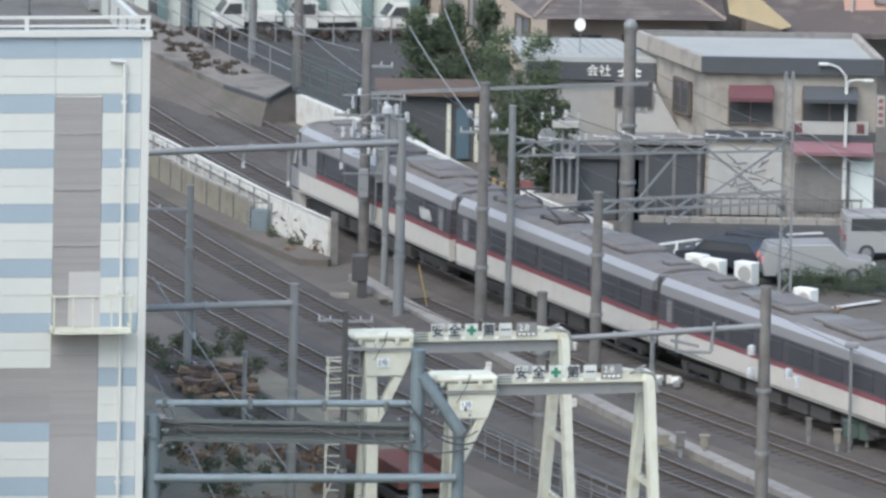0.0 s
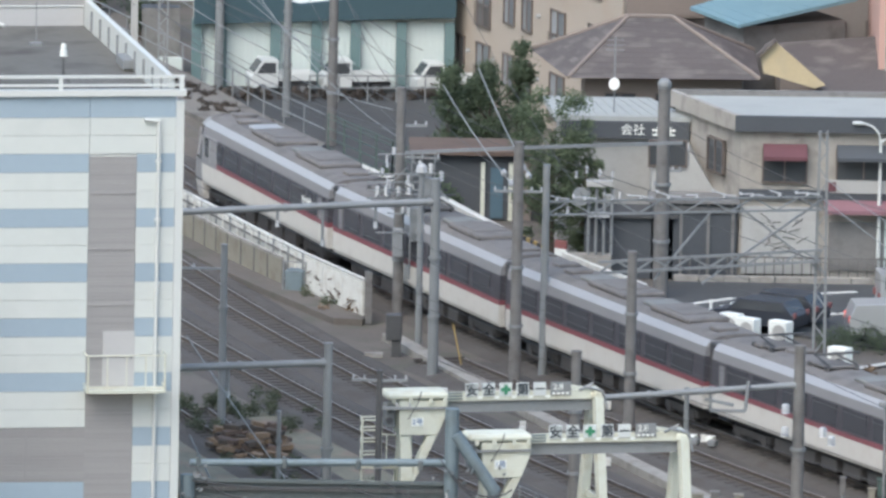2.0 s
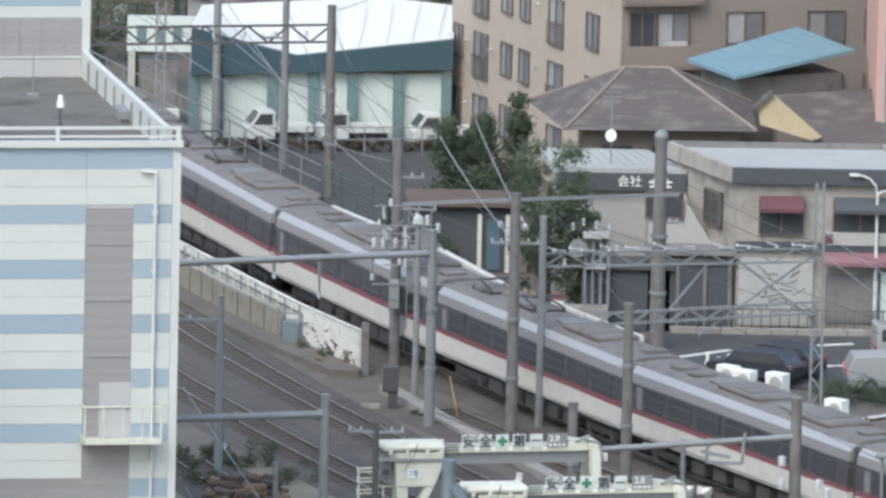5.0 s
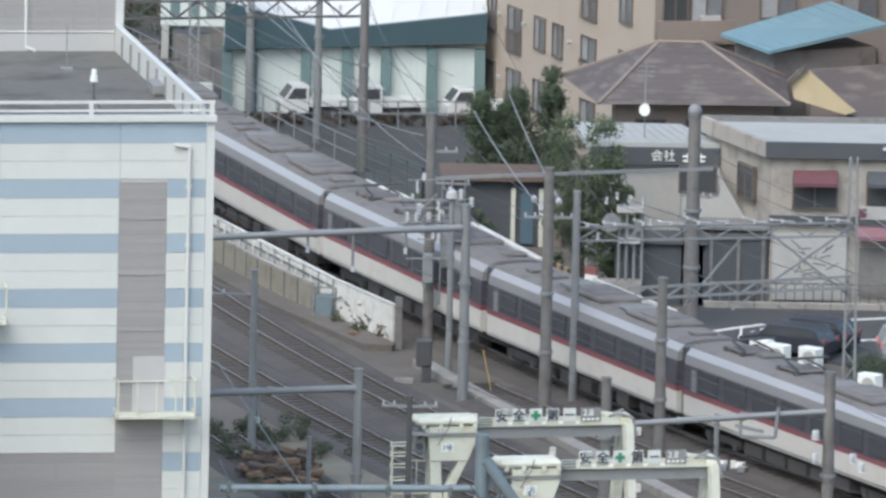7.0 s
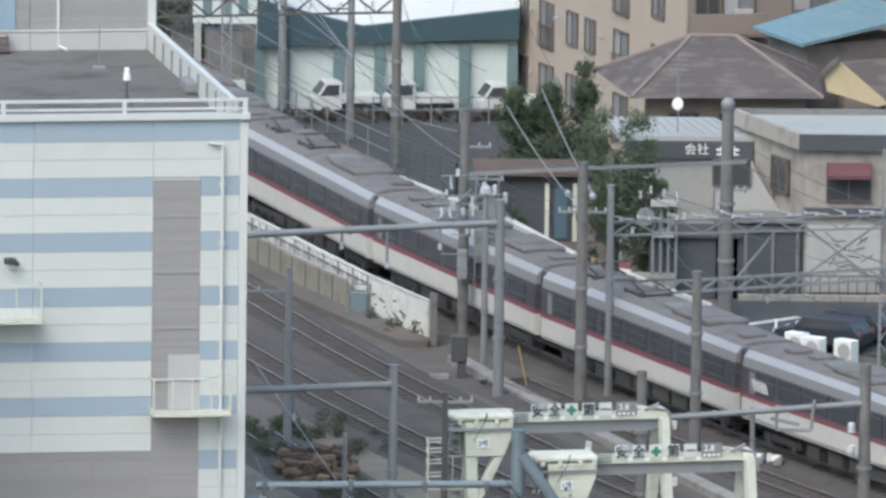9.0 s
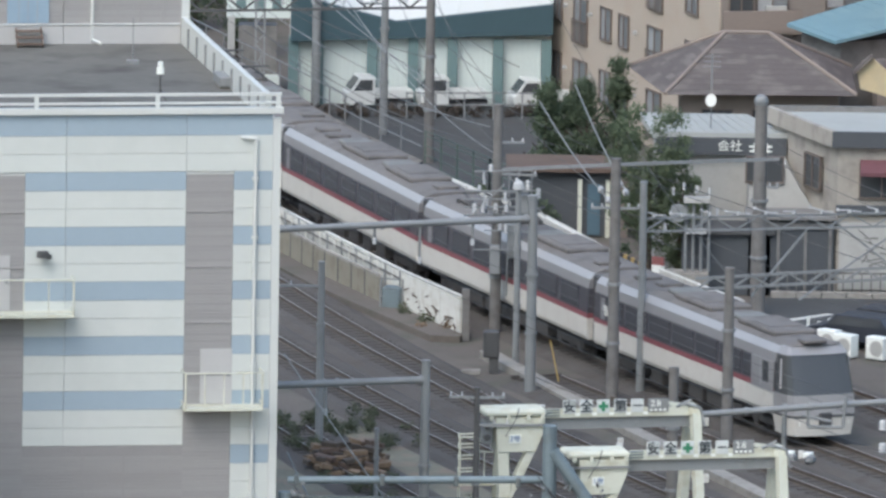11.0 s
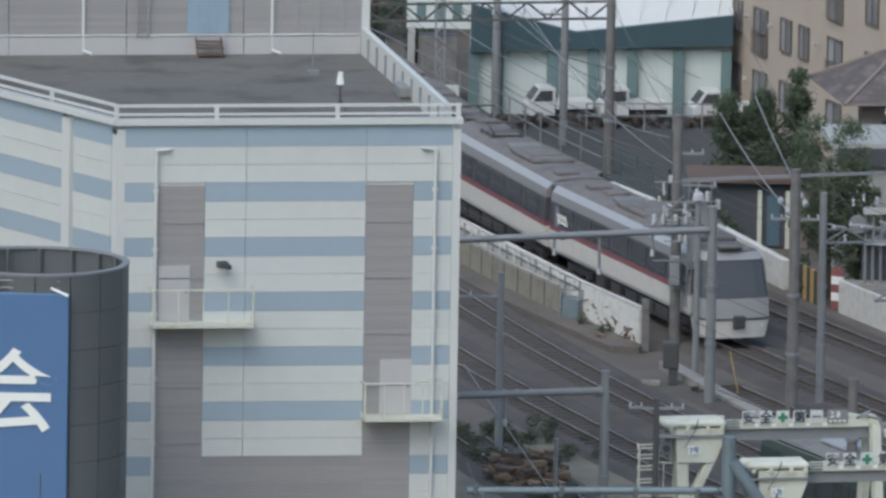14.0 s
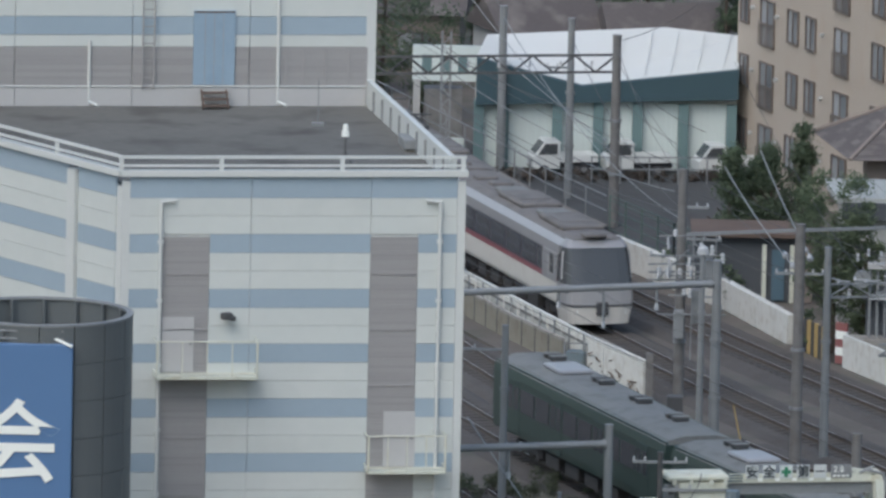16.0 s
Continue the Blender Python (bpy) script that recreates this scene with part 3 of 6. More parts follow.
def green_car(lead):
    car = thing("commuter_coach", "dark green commuter coach with a grey roof", "train coach", group="coaches of the dark green train")
    lo, hi = -9.6, 9.6
    across = Matrix(((0, 0, 1, 0), (1, 0, 0, 0), (0, 1, 0, 0), (0, 0, 0, 1)))
    def section(name, pts, material, label="", a=lo, b=hi):
        bm = bmesh.new()
        prism(bm, pts, Matrix.Translation((a, 0, 0)) @ across, Matrix.Translation((b, 0, 0)) @ across)
        return part(name, bm, material, car, label)
    body = section("body", [(-1.35, 0.9), (1.35, 0.9), (1.4, 1.2), (1.4, 3.0), (1.33, 3.28), (-1.33, 3.28), (-1.4, 3.0), (-1.4, 1.2)], TRAINGREEN, "dark green side")
    roof = section("roof", [(-1.33, 3.28), (1.33, 3.28), (1.15, 3.45), (0.6, 3.58), (-0.6, 3.58), (-1.15, 3.45)], ROOFGREY, "grey roof", lo + 0.15, hi - 0.15)
    for y in (-1.28, 1.28):
        bm = bmesh.new()
        beam(bm, (lo, y, 3.36), (hi, y, 3.36), 0.06, 0.06)
        part("gutter", bm, TRAINGREEN, roof)
    for x in (-7.2, -2.4, 2.4, 7.2):
        for y in (-1.4, 1.4):
            d = boxpart("sliding_door", (x, y, 1.98), (1.3, 0.04, 1.95), TRAINGREEN, body, bevel=0.01)
            for k in (-0.32, 0.32):
                boxpart("door_window", (x + k, y * 1.012, 2.3), (0.45, 0.03, 0.85), TINTED, d)
    for x in (-4.8, 0.0, 4.8):
        for y in (-1.4, 1.4):
            for k in (-0.85, 0.85):
                boxpart("window", (x + k, y * 1.003, 2.3), (1.5, 0.04, 0.85), TINTED, body)
    for x in (-6.3, 6.3):
        bogie(x, car)
    for i in range(4):
        for y in (-0.95, 0.95):
            boxpart("equipment_box", (-3.3 + i * 2.2, y, 0.52), (1.5, 0.5, 0.46), UNDERGEAR, car)
    for x in (8.1, 7.4, 2.6, 1.9, -1.6, -2.3, -5.6, -6.3):
        v = boxpart("roof_ventilator", (x, -0.35, 3.67), (0.34, 0.6, 0.16), DARKSTEEL, roof, bevel=0.04)
        boxpart("lid", (x, -0.35, 3.76), (0.38, 0.64, 0.03), ROOFGREY, v)
    boxpart("roof_unit", (5.2, 0.0, 3.66), (2.0, 1.3, 0.18), LIGHTSILVER, roof, "light grey roof unit", bevel=0.06)
    boxpart("gangway_bellows", (lo - 0.2, 0, 2.1), (0.4, 1.6, 2.2), BLACK, car)
    if lead:
        for y in (-0.85, 0.0, 0.85):
            boxpart("front_window", (hi + 0.02, y, 2.4), (0.05, 0.7, 0.8), DARKGLASS, body)
        for y in (-0.9, 0.9):
            boxpart("head_lamp", (hi + 0.03, y, 1.4), (0.08, 0.24, 0.24), LETTERW, body, bevel=0.03)
        boxpart("coupler", (hi + 0.3, 0, 0.75), (0.6, 0.3, 0.3), DARKSTEEL, car)
    return car


EXPRESS = [express_car(1 if i == 0 else -1 if i == 6 else 0, i in (1, 3, 5), i) for i in range(7)]
GREENS = [green_car(i == 0) for i in range(3)]
PITCH, GREEN_PITCH = 18.75, 19.8
GREEN_S = 118.0


def rolling(track, middle):
    a, b = on_line(track, middle + 6.4), on_line(track, middle - 6.4)
    d = b - a
    m = (a + b) / 2
    return pose(m.x, m.y, 0, 0, 0, math.degrees(math.atan2(d.y, d.x)))

# ---------- more surfaces ----------
TEAL = mat("dark_teal_paint", (0.045, 0.082, 0.1), 0.5, vary=0.15, bump=0.03)
TEALPOST = mat("teal_post_paint", (0.14, 0.21, 0.215), 0.5, vary=0.15, bump=0.03)
SHUTTER = mat("pale_shutter", (0.62, 0.68, 0.66), 0.55, vary=0.1, bump=0.03, each=0.1)
WHITEROOF = mat("white_sheet_roof", (0.66, 0.665, 0.64), 0.6, vary=0.06, coarse=0.3, bump=0.05)
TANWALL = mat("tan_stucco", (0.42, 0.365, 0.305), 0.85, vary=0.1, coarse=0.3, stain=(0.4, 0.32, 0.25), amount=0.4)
BROWNWALL = mat("brown_wall", (0.24, 0.2, 0.175), 0.85, vary=0.15)
PINKWALL = mat("pink_stucco", (0.54, 0.35, 0.295), 0.85, vary=0.08, coarse=0.3)
BEIGEWALL = mat("weathered_beige_stucco", (0.36, 0.335, 0.3), 0.9, vary=0.2, coarse=0.5, stain=(0.2, 0.185, 0.17), amount=0.7)
GREYWALL = mat("sooty_grey_wall", (0.2, 0.195, 0.19), 0.9, vary=0.25, coarse=0.5, stain=(0.11, 0.105, 0.1), amount=0.7)
PALEWALL = mat("pale_plaster", (0.41, 0.41, 0.395), 0.85, vary=0.12, stain=(0.34, 0.33, 0.31), amount=0.5)
ROOFLIGHT = mat("light_grey_sheet_roof", (0.37, 0.385, 0.37), 0.7, vary=0.12, coarse=0.4, stain=(0.33, 0.34, 0.33), amount=0.5)
TILE = mat("brown_roof_tiles", (0.1, 0.086, 0.082), 0.85, vary=0.4, coarse=0.3, each=0.05, stain=(0.19, 0.168, 0.155), amount=0.8)
BLUEROOF = mat("faded_blue_roof", (0.165, 0.275, 0.325), 0.6, vary=0.15, coarse=0.35, stain=(0.2, 0.31, 0.35), amount=0.5)
YELLOWB = mat("yellow_board", (0.52, 0.43, 0.27), 0.7, vary=0.2, coarse=0.8, stain=(0.45, 0.38, 0.26), amount=0.5)
HAZARDY = mat("hazard_yellow", (0.45, 0.32, 0.12), 0.6, vary=0.2)
REDSIGN = mat("red_marker", (0.25, 0.1, 0.095), 0.6, vary=0.15)
MAROON = mat("maroon_awning", (0.13, 0.055, 0.065), 0.7, vary=0.2, coarse=1.0)
PINKLINE = mat("pink_awning_edge", (0.24, 0.13, 0.15), 0.6, vary=0.15)
CURTAIN = mat("curtained_window_glass", (0.3, 0.31, 0.32), 0.25, vary=0.3, coarse=2.0, bump=0, each=0.6)
PANEGREY = mat("grey_reflecting_glass", (0.17, 0.18, 0.19), 0.2, vary=0.3, coarse=2.0, bump=0, each=0.5)
FRAMEBR = mat("brown_window_frame", (0.14, 0.115, 0.1), 0.5, vary=0.1)
LEAF = mat("foliage", (0.135, 0.175, 0.11), 0.85, vary=0.5, fine=5, coarse=1.2, each=0.3, leafy=0.5)
LEAFLIGHT = mat("light_foliage", (0.145, 0.18, 0.11), 0.85, vary=0.5, fine=5, coarse=1.2, each=0.3, leafy=0.5)
DRYLEAF = mat("dry_brush", (0.21, 0.15, 0.1), 0.9, vary=0.5, fine=5, coarse=1.2, each=0.3)
BARK = mat("bark", (0.09, 0.07, 0.055), 0.9, vary=0.3)
CARWHITE = mat("white_car_paint", (0.62, 0.64, 0.63), 0.3, vary=0.05, bump=0, coat=0.5)
CARSILVER = mat("silver_car_paint", (0.5, 0.51, 0.51), 0.3, 0.4, vary=0.06, bump=0, coat=0.5)
CARBLACK = mat("black_car_paint", (0.035, 0.039, 0.05), 0.4, vary=0.1, bump=0, coat=0.15)
GREENMESH = mat("green_fence_paint", (0.085, 0.125, 0.11), 0.6, vary=0.2)
LOGRED = mat("red_oxide_paint", (0.14, 0.055, 0.047), 0.8, vary=0.25, stain=(0.14, 0.07, 0.05), amount=0.5)
INSUL = mat("white_porcelain", (0.42, 0.43, 0.44), 0.25, vary=0.06, bump=0)
ROADPAINT = mat("white_road_paint", (0.6, 0.6, 0.57), 0.8, vary=0.25)

DARKBAND = mat("dark_grey_fascia", (0.075, 0.082, 0.092), 0.8, vary=0.2)
# the flats' tan stucco with the front's shade put into the colour
TANSHADE = mat("shaded_tan_stucco", (0.24, 0.21, 0.19), 0.85, vary=0.12, coarse=0.3)
DOORNAVY = mat("dull_blue_door", (0.085, 0.14, 0.18), 0.6, vary=0.15)
BRUSHDARK = mat("dead_dark_brush", (0.085, 0.07, 0.058), 0.95, vary=0.4, fine=5, coarse=1.2)
WEEDSOIL = mat("weedy_soil", (0.175, 0.165, 0.125), 0.95, vary=0.6, fine=5, coarse=0.4, bump=0.6, stain=(0.25, 0.18, 0.14), amount=0.75)

# ---------- paved areas ----------
def sheet(name, pts, z, material, label, category):
    bm = bmesh.new()
    prism(bm, pts, Matrix.Translation((0, 0, -0.5)), Matrix.Translation((0, 0, z)))
    return solid(name, bm, material, label, category, kind="structure")


sheet("road", [(18.6, 603.5), (21.2, 597.2), (30, 589), (60, 560), (60, 612), (20.3, 606.9)], -0.22, ASPHALT, "dark grey asphalt road and parking strip", "road")
sheet("pavement", [(5.6, 642.5), (8.2, 634), (13, 626), (14.5, 630), (13, 652), (13, 656), (1.0, 656)], -0.2, ASPHALT, "dark grey asphalt yard before the garages", "pavement")
for k, (a, b) in enumerate((((20.2, 600.4), (22.3, 602.4)), ((22.9, 602.7), (27.1, 604.4)), ((25.9, 586.2), (28.6, 588.8)), ((24.6, 598.6), (30, 600.4)))):
    bm = bmesh.new()
    beam(bm, (*a, -0.21), (*b, -0.21), 0.3, 0.03)
    solid("road_marking", bm, ROADPAINT, "worn white painted road line", "road marking", "painted road lines", kind="structure")
kerb = thing("kerb", "pale concrete kerb along the road", "kerb", kind="structure")
for i in range(16):
    boxpart("kerbstone", (20.6 + i * 0.98, 606.4, -0.14), (0.95, 0.3, 0.3), CONCRETE, kerb, bevel=0.02)

# ---------- walls and fences by the line ----------
def run_wall(name, pts, z0, z1, thick, material, label, step, post=None, rail=None):
    w = thing(name, label, "wall", kind="structure")
    for a, b in zip(pts, pts[1:]):
        a, b = Vector((*a, 0)), Vector((*b, 0))
        n = max(1, round((b - a).length / step))
        for i in range(n):
            p, q = a.lerp(b, i / n), a.lerp(b, (i + 1) / n)
            d = (q - p).normalized() * 0.02
            bm = bmesh.new()
            beam(bm, p + d + Vector((0, 0, (z0 + z1) / 2)), q - d + Vector((0, 0, (z0 + z1) / 2)), thick, z1 - z0)
            part("wall_panel", bm, material, w)
            if post:
                bm = bmesh.new()
                box(bm, (p.x, p.y, (z0 + post) / 2), (0.12, 0.16, post - z0))
                part("post", bm, GALV if material is not BEIGE else DARKBAND, w)
        if rail:
            bm = bmesh.new()
            beam(bm, a + Vector((0, 0, rail)), b + Vector((0, 0, rail)), 0.14, 0.1)
            part("cap_rail", bm, WHITEWALL if material is not BEIGE else CONCRETE, w)
    return w


sheet("soil_shoulder", [(-9.5, 650.3), (1.3, 616.9), (5.9, 602.1), (8.3, 596.0), (8.0, 595.0), (6.9, 595.2), (4.4, 601.6), (2.2, 607.6), (0.4, 613.4), (-10.0, 645.2)], -0.06, SOIL, "brown soil shoulder along the panel wall", "ground")
wa = run_wall("parapet_wall", [(-9.5, 650.0), (1.27, 616.6), (5.87, 601.9), (8.1, 595.9)], -0.3, 1.22, 0.2, WHITEWALL, "weathered white panel wall beside the line", 1.9, rail=1.3)
boxpart("end_post", (8.22, 595.5, 0.7), (0.28, 0.3, 2.0), OLDCONC, wa)
for i in range(26):
    p = Vector((-1.0, 623.6, 0)).lerp(Vector((5.9, 601.8, 0)), i / 25)
    boxpart("post", (p.x - 0.13, p.y - 0.06, 0.7), (0.06, 0.07, 1.3), GALV if i % 2 else WHITEWALL, wa)
# dark strip added for the line of shade under the cap rail
for a, b in (((-9.6, 649.95), (1.15, 616.55)), ((1.15, 616.55), (5.75, 601.85))):
    bm = bmesh.new()
    beam(bm, (*a, 1.02), (*b, 1.02), 0.05, 0.08)
    part("shadow_rail", bm, OLDCONC, wa, "grey strip drawn as the shade below the wall's cap")
rnd = random.Random(7)
for i in range(16):
    p = Vector((5.95, 601.7, 0)).lerp(Vector((7.95, 596.3, 0)), rnd.random())
    bm = bmesh.new()
    z = rnd.uniform(0.1, 0.9)
    beam(bm, (p.x - 0.14, p.y - 0.06, z), (p.x - 0.14 + rnd.uniform(-0.1, 0.3), p.y - 0.06 - rnd.uniform(0.0, 0.8), z + rnd.uniform(-0.3, 0.3)), 0.03, 0.05)
    part("paint_stroke", bm, RUST, wa, "faded scrawled stroke")
run_wall("panel_fence", [(-9.0, 646.0), (1.2, 614.8), (2.95, 609.0), (5.0, 603.1)], -0.3, 0.85, 0.1, BEIGE, "beige panel fence below the white wall", 1.55, post=0.95, rail=0.92)
bx = thing("trackside_cabinet", "dull blue-grey metal cabinet in a pipe guard", "cabinet", pose(5.55, 601.9, -0.3, 0, 0, -18))
boxpart("housing", (0, 0, 0.5), (0.75, 0.7, 1.0), BLUEGREY, bx, bevel=0.03)
boxpart("cabinet_door", (0, -0.37, 0.5), (0.6, 0.04, 0.8), BLUEGREY, bx)
for z in (0.75, 1.33):
    boxpart("guard_bar", (0, -0.3, z), (0.9, 0.05, 0.05), GALV, bx)
for x in (-0.45, 0.45):
    bm = bmesh.new()
    rod(bm, (x, -0.3, 0), (x, -0.3, 1.35), 0.04, 6)
    part("guard_post", bm, GALV, bx)
wb = run_wall("retaining_wall", [(7.2, 630.0), (9.62, 623.7), (11.56, 618.9), (13.9, 610.7)], -0.3, 0.85, 0.3, WHITEWALL, "white stained retaining wall beside the outer track", 2.4)
wc = run_wall("white_barrier", [(15.85, 605.6), (17.4, 601.6), (18.8, 598.3)], -0.4, 0.95, 0.16, WHITEWALL, "white barrier panels beside the outer track", 1.5)
hz = thing("hazard_board", "yellow and black striped hazard boards", "barrier", pose(14.0, 610.3, -0.3, 0, 0, -72))
for i in range(9):
    bm = bmesh.new()
    box(bm, (0.2 + i * 0.42, 0, 0.65), (0.41, 0.1, 1.3))
    part("striped_panel", bm, HAZARDY if i % 2 == 0 else BLACK, hz)
rw = thing("red_marker_post", "red and white striped marker board", "marker", pose(15.75, 606.0, -0.3, 0, 0, -40))
for i in range(5):
    boxpart("stripe", (0, 0, 0.2 + i * 0.32), (0.55, 0.1, 0.31), REDSIGN if i % 2 == 0 else LETTERW, rw)
gf = thing("mesh_fence", "green mesh fence above the retaining wall", "fence", kind="structure")
for a, b in (((7.0, 633.2), (9.5, 626.2)), ((9.5, 626.2), (11.4, 621.6))):
    a, b = Vector((*a, 0)), Vector((*b, 0))
    for i in range(5):
        p = a.lerp(b, i / 4)
        boxpart("post", (p.x, p.y, 0.8), (0.07, 0.07, 2.4), GREENMESH, gf)
    for z in (0.6, 1.0, 1.4, 1.8, 1.98):
        bm = bmesh.new()
        beam(bm, a + Vector((0, 0, z)), b + Vector((0, 0, z)), 0.03, 0.04)
        part("wire", bm, GREENMESH, gf)
sheet("weed_patch", [(0.5, 576.5), (5.2, 575.5), (12.5, 548), (16.0, 536.0), (14, 526), (-6, 526)], -0.29, WEEDSOIL, "dark weedy soil beside the siding", "ground")
# disused ramp with its railing
bm = bmesh.new()
bank = [((-8, 672), (-9.6, 667.5)), ((1.34, 640.9), (0.2, 637.6)), ((4.0, 633.0), (3.1, 630.6)), ((5.88, 629.35), (5.6, 627.4)), ((6.9, 632.9), (7.3, 631.4))]
rows_ = [[bm.verts.new((a[0], a[1], 0.6)), bm.verts.new((b[0], b[1], -0.33)), bm.verts.new((a[0], a[1], -0.4))] for a, b in bank]
for r, q in zip(rows_, rows_[1:]):
    for k in range(3):
        bm.faces.new((r[k], r[(k + 1) % 3], q[(k + 1) % 3], q[k]))
bm.faces.new(rows_[0]), bm.faces.new(rows_[-1][::-1])
bmesh.ops.recalc_face_normals(bm, faces=bm.faces)
solid("soil_bank", bm, SOIL, "brown soil bank against the ramp", "ground", kind="structure")
bm = bmesh.new()
prism(bm, [(-8, 672), (1.34, 640.9), (4.18, 632.8), (5.9, 629.4), (6.9, 633.0), (4.44, 640.4), (1.92, 649.4), (-0.43, 657.1), (-5, 672)], Matrix.Translation((0, 0, -0.35)), Matrix.Translation((0, 0, 0.8)))
RAMPTOP = mat("dirty_ramp_concrete", (0.2, 0.185, 0.165), 0.9, vary=0.35, fine=4, coarse=0.3, stain=(0.1, 0.092, 0.085), amount=0.85)
ramp = solid("platform_ramp", bm, RAMPTOP, "stained grey concrete ramp beside the tracks", "platform", kind="structure")
for a, b in (((4.2, 632.72), (5.88, 629.36)), ((5.93, 629.38), (6.88, 632.8))):
    bm = bmesh.new()
    beam(bm, (*a, 0.7), (*b, 0.7), 0.08, 0.17)
    solid("ramp_recess", bm, DARKBAND, "dark strip on the face under the ramp's edge", "platform", kind="structure")
rl = thing("ramp_railing", "white pipe railing along the ramp", "railing")
pts = [(-5.0, 671.5), (-0.43, 657.1), (1.92, 649.4), (4.44, 640.4), (6.85, 633.2)]
for a, b in zip(pts, pts[1:]):
    a, b = Vector((*a, 0.8)), Vector((*b, 0.8))
    n = max(2, round((b - a).length / 2.4))
    for i in range(n):
        p = a.lerp(b, i / n)
        bm = bmesh.new()
        rod(bm, p, p + Vector((0, 0, 1.15)), 0.035, 6)
        part("post", bm, GALV, rl)
    for z in (0.55, 1.15):
        bm = bmesh.new()
        rod(bm, a + Vector((0, 0, z)), b + Vector((0, 0, z)), 0.03, 6)
        part("rail", bm, GALV, rl)
# cable trough
tr = thing("cable_trough", "pale concrete cable trough beside the tracks", "cable trough", kind="structure")
pts = [(9.0, 591.8), (11.24, 584.1), (13.6, 576.3), (16.3, 568.1), (19.3, 559.0), (24.0, 546.0), (30.0, 532.0)]
for a, b in zip(pts, pts[1:]):
    a, b = Vector((*a, -0.18)), Vector((*b, -0.18))
    n = max(1, round((b - a).length / 1.0))
    for i in range(n):
        bm = bmesh.new()
        p, q = a.lerp(b, i / n), a.lerp(b, (i + 0.97) / n)
        beam(bm, p, q, 0.62, 0.3)
        part("trough_lid", bm, CONCRETE, tr)

# ---------- poles, pipe portals and wires ----------
def pole(x, y, top, r=0.17, material=OLDCONC, label="weathered grey concrete pole beside the tracks", name="catenary_pole", arms=()):
    p = thing(name, label, "pole", pose(x, y, -0.3), "line-side poles")
    bm = bmesh.new()
    rod(bm, (0, 0, 0), (0, 0, top + 0.3), r * 1.08, 12, r * 0.85)
    part("shaft", bm, material, p)
    bm = bmesh.new()
    rod(bm, (0, 0, top + 0.28), (0, 0, top + 0.36), r * 0.95, 12)
    part("cap", bm, material, p)
    for z in (2.2, 4.4):
        if z < top:
            bm = bmesh.new()
            rod(bm, (0, 0, z), (0, 0, z + 0.12), r * 1.25, 12)
            part("band", bm, GALV, p)
    for z, dx, dy in arms:
        bm = bmesh.new()
        beam(bm, (0, 0, z), (dx, dy, z), 0.09, 0.09)
        a = part("cross_arm", bm, GALV, p)
        for f in (0.55, 0.95):
            insulator(a, (dx * f, dy * f, z + 0.04), 0.15, 0.045)
    return p


def insulator(parent, at, h, r=0.09):
    bm = bmesh.new()
    n = 3
    for i in range(n):
        z = at[2] + h * i / n
        rod(bm, (at[0], at[1], z), (at[0], at[1], z + h / n * 0.8), r, 8, r * 0.6)
    return part("insulator", bm, INSUL, parent, "white porcelain insulator")


pole(9.35, 596.9, 8.5, 0.2, arms=((6.2, 1.5, -0.3), (5.5, 1.2, 0.2), (5.5, -1.2, 0.2), (7.4, 1.0, 0)))
pole(13.5, 581.9, 8.8, 0.21, arms=((7.3, -0.9, 0), (7.3, 0.9, 0)))
pole(14.59, 583.9, 7.65, 0.15, GALV, "slim grey steel pole beside the tracks")
pole(17.47, 571.8, 6.4, 0.2)
pole(19.49, 602.4, 7.8, 0.27, arms=((5.0, 0.7, -0.2),))
pole(22.48, 543.5, 7.75, 0.22)
pole(2.63, 571.5, 6.45, 0.14, GALV, "slim grey steel pole beside the tracks", arms=((5.9, -2.0, 0),))
pole(7.88, 538.6, 7.45, 0.115, DARKSTEEL, "dark pole with cross-arms before the crane", arms=((7.45, -0.95, 0.1), (7.45, 0.95, 0.1), (6.5, 1.1, 0)))
pole(6.14, 541.9, 7.82, 0.17, GALV, "grey steel portal post")
pole(7.2, 639.0, 7.6, 0.2)
pole(5.41, 646.5, 7.2, 0.16, GALV, "slim grey steel pole beside the tracks", arms=((5.5, -1.0, 0),))
pole(2.64, 654.0, 6.6, 0.18, GALV, "slim grey steel pole beside the tracks")
pole(14.93, 550.5, 6.25, 0.2)
pole(10.49, 583.7, 7.1, 0.19, GALV, "grey steel portal post")
pole(10.05, 590.0, 6.3, 0.12, GALV, "grey steel post with a white bell insulator")
pole(18.6, 543.8, 6.15, 0.1, GALV, "thin grey hanger post under the pipe portal")
pole(4.6, 556.0, 3.0, 0.09, GALV, "short thin post beside the siding")
knob = thing("pole_ball", "grey ball cap on the thick pole", "pole cap", pose(19.49, 602.4, 8.0))
bm = bmesh.new()
bmesh.ops.create_uvsphere(bm, u_segments=14, v_segments=8, radius=0.28)
part("ball", bm, GALV, knob)
# strap-laden equipment on the first pole
gear = thing("pole_switchgear", "grey switchgear with white insulators on a pole", "switchgear", pose(9.6, 596.4, 0))
for k, (x, y, z, s) in enumerate(((0.35, 0, 3.4, (0.35, 0.4, 1.3)), (-0.3, -0.1, 2.7, (0.4, 0.4, 1.1)), (0.75, 0, 4.8, (0.4, 0.4, 0.8)))):
    boxpart("case", (x, y, z), s, GALV, gear, bevel=0.03)
for x, z in ((-1.1, 4.5), (-0.7, 4.5), (-0.3, 4.5), (0.9, 5.4), (1.3, 5.1), (0.5, 5.5)):
    insulator(gear, (x, -0.2, z), 0.4, 0.11)
bm = bmesh.new()
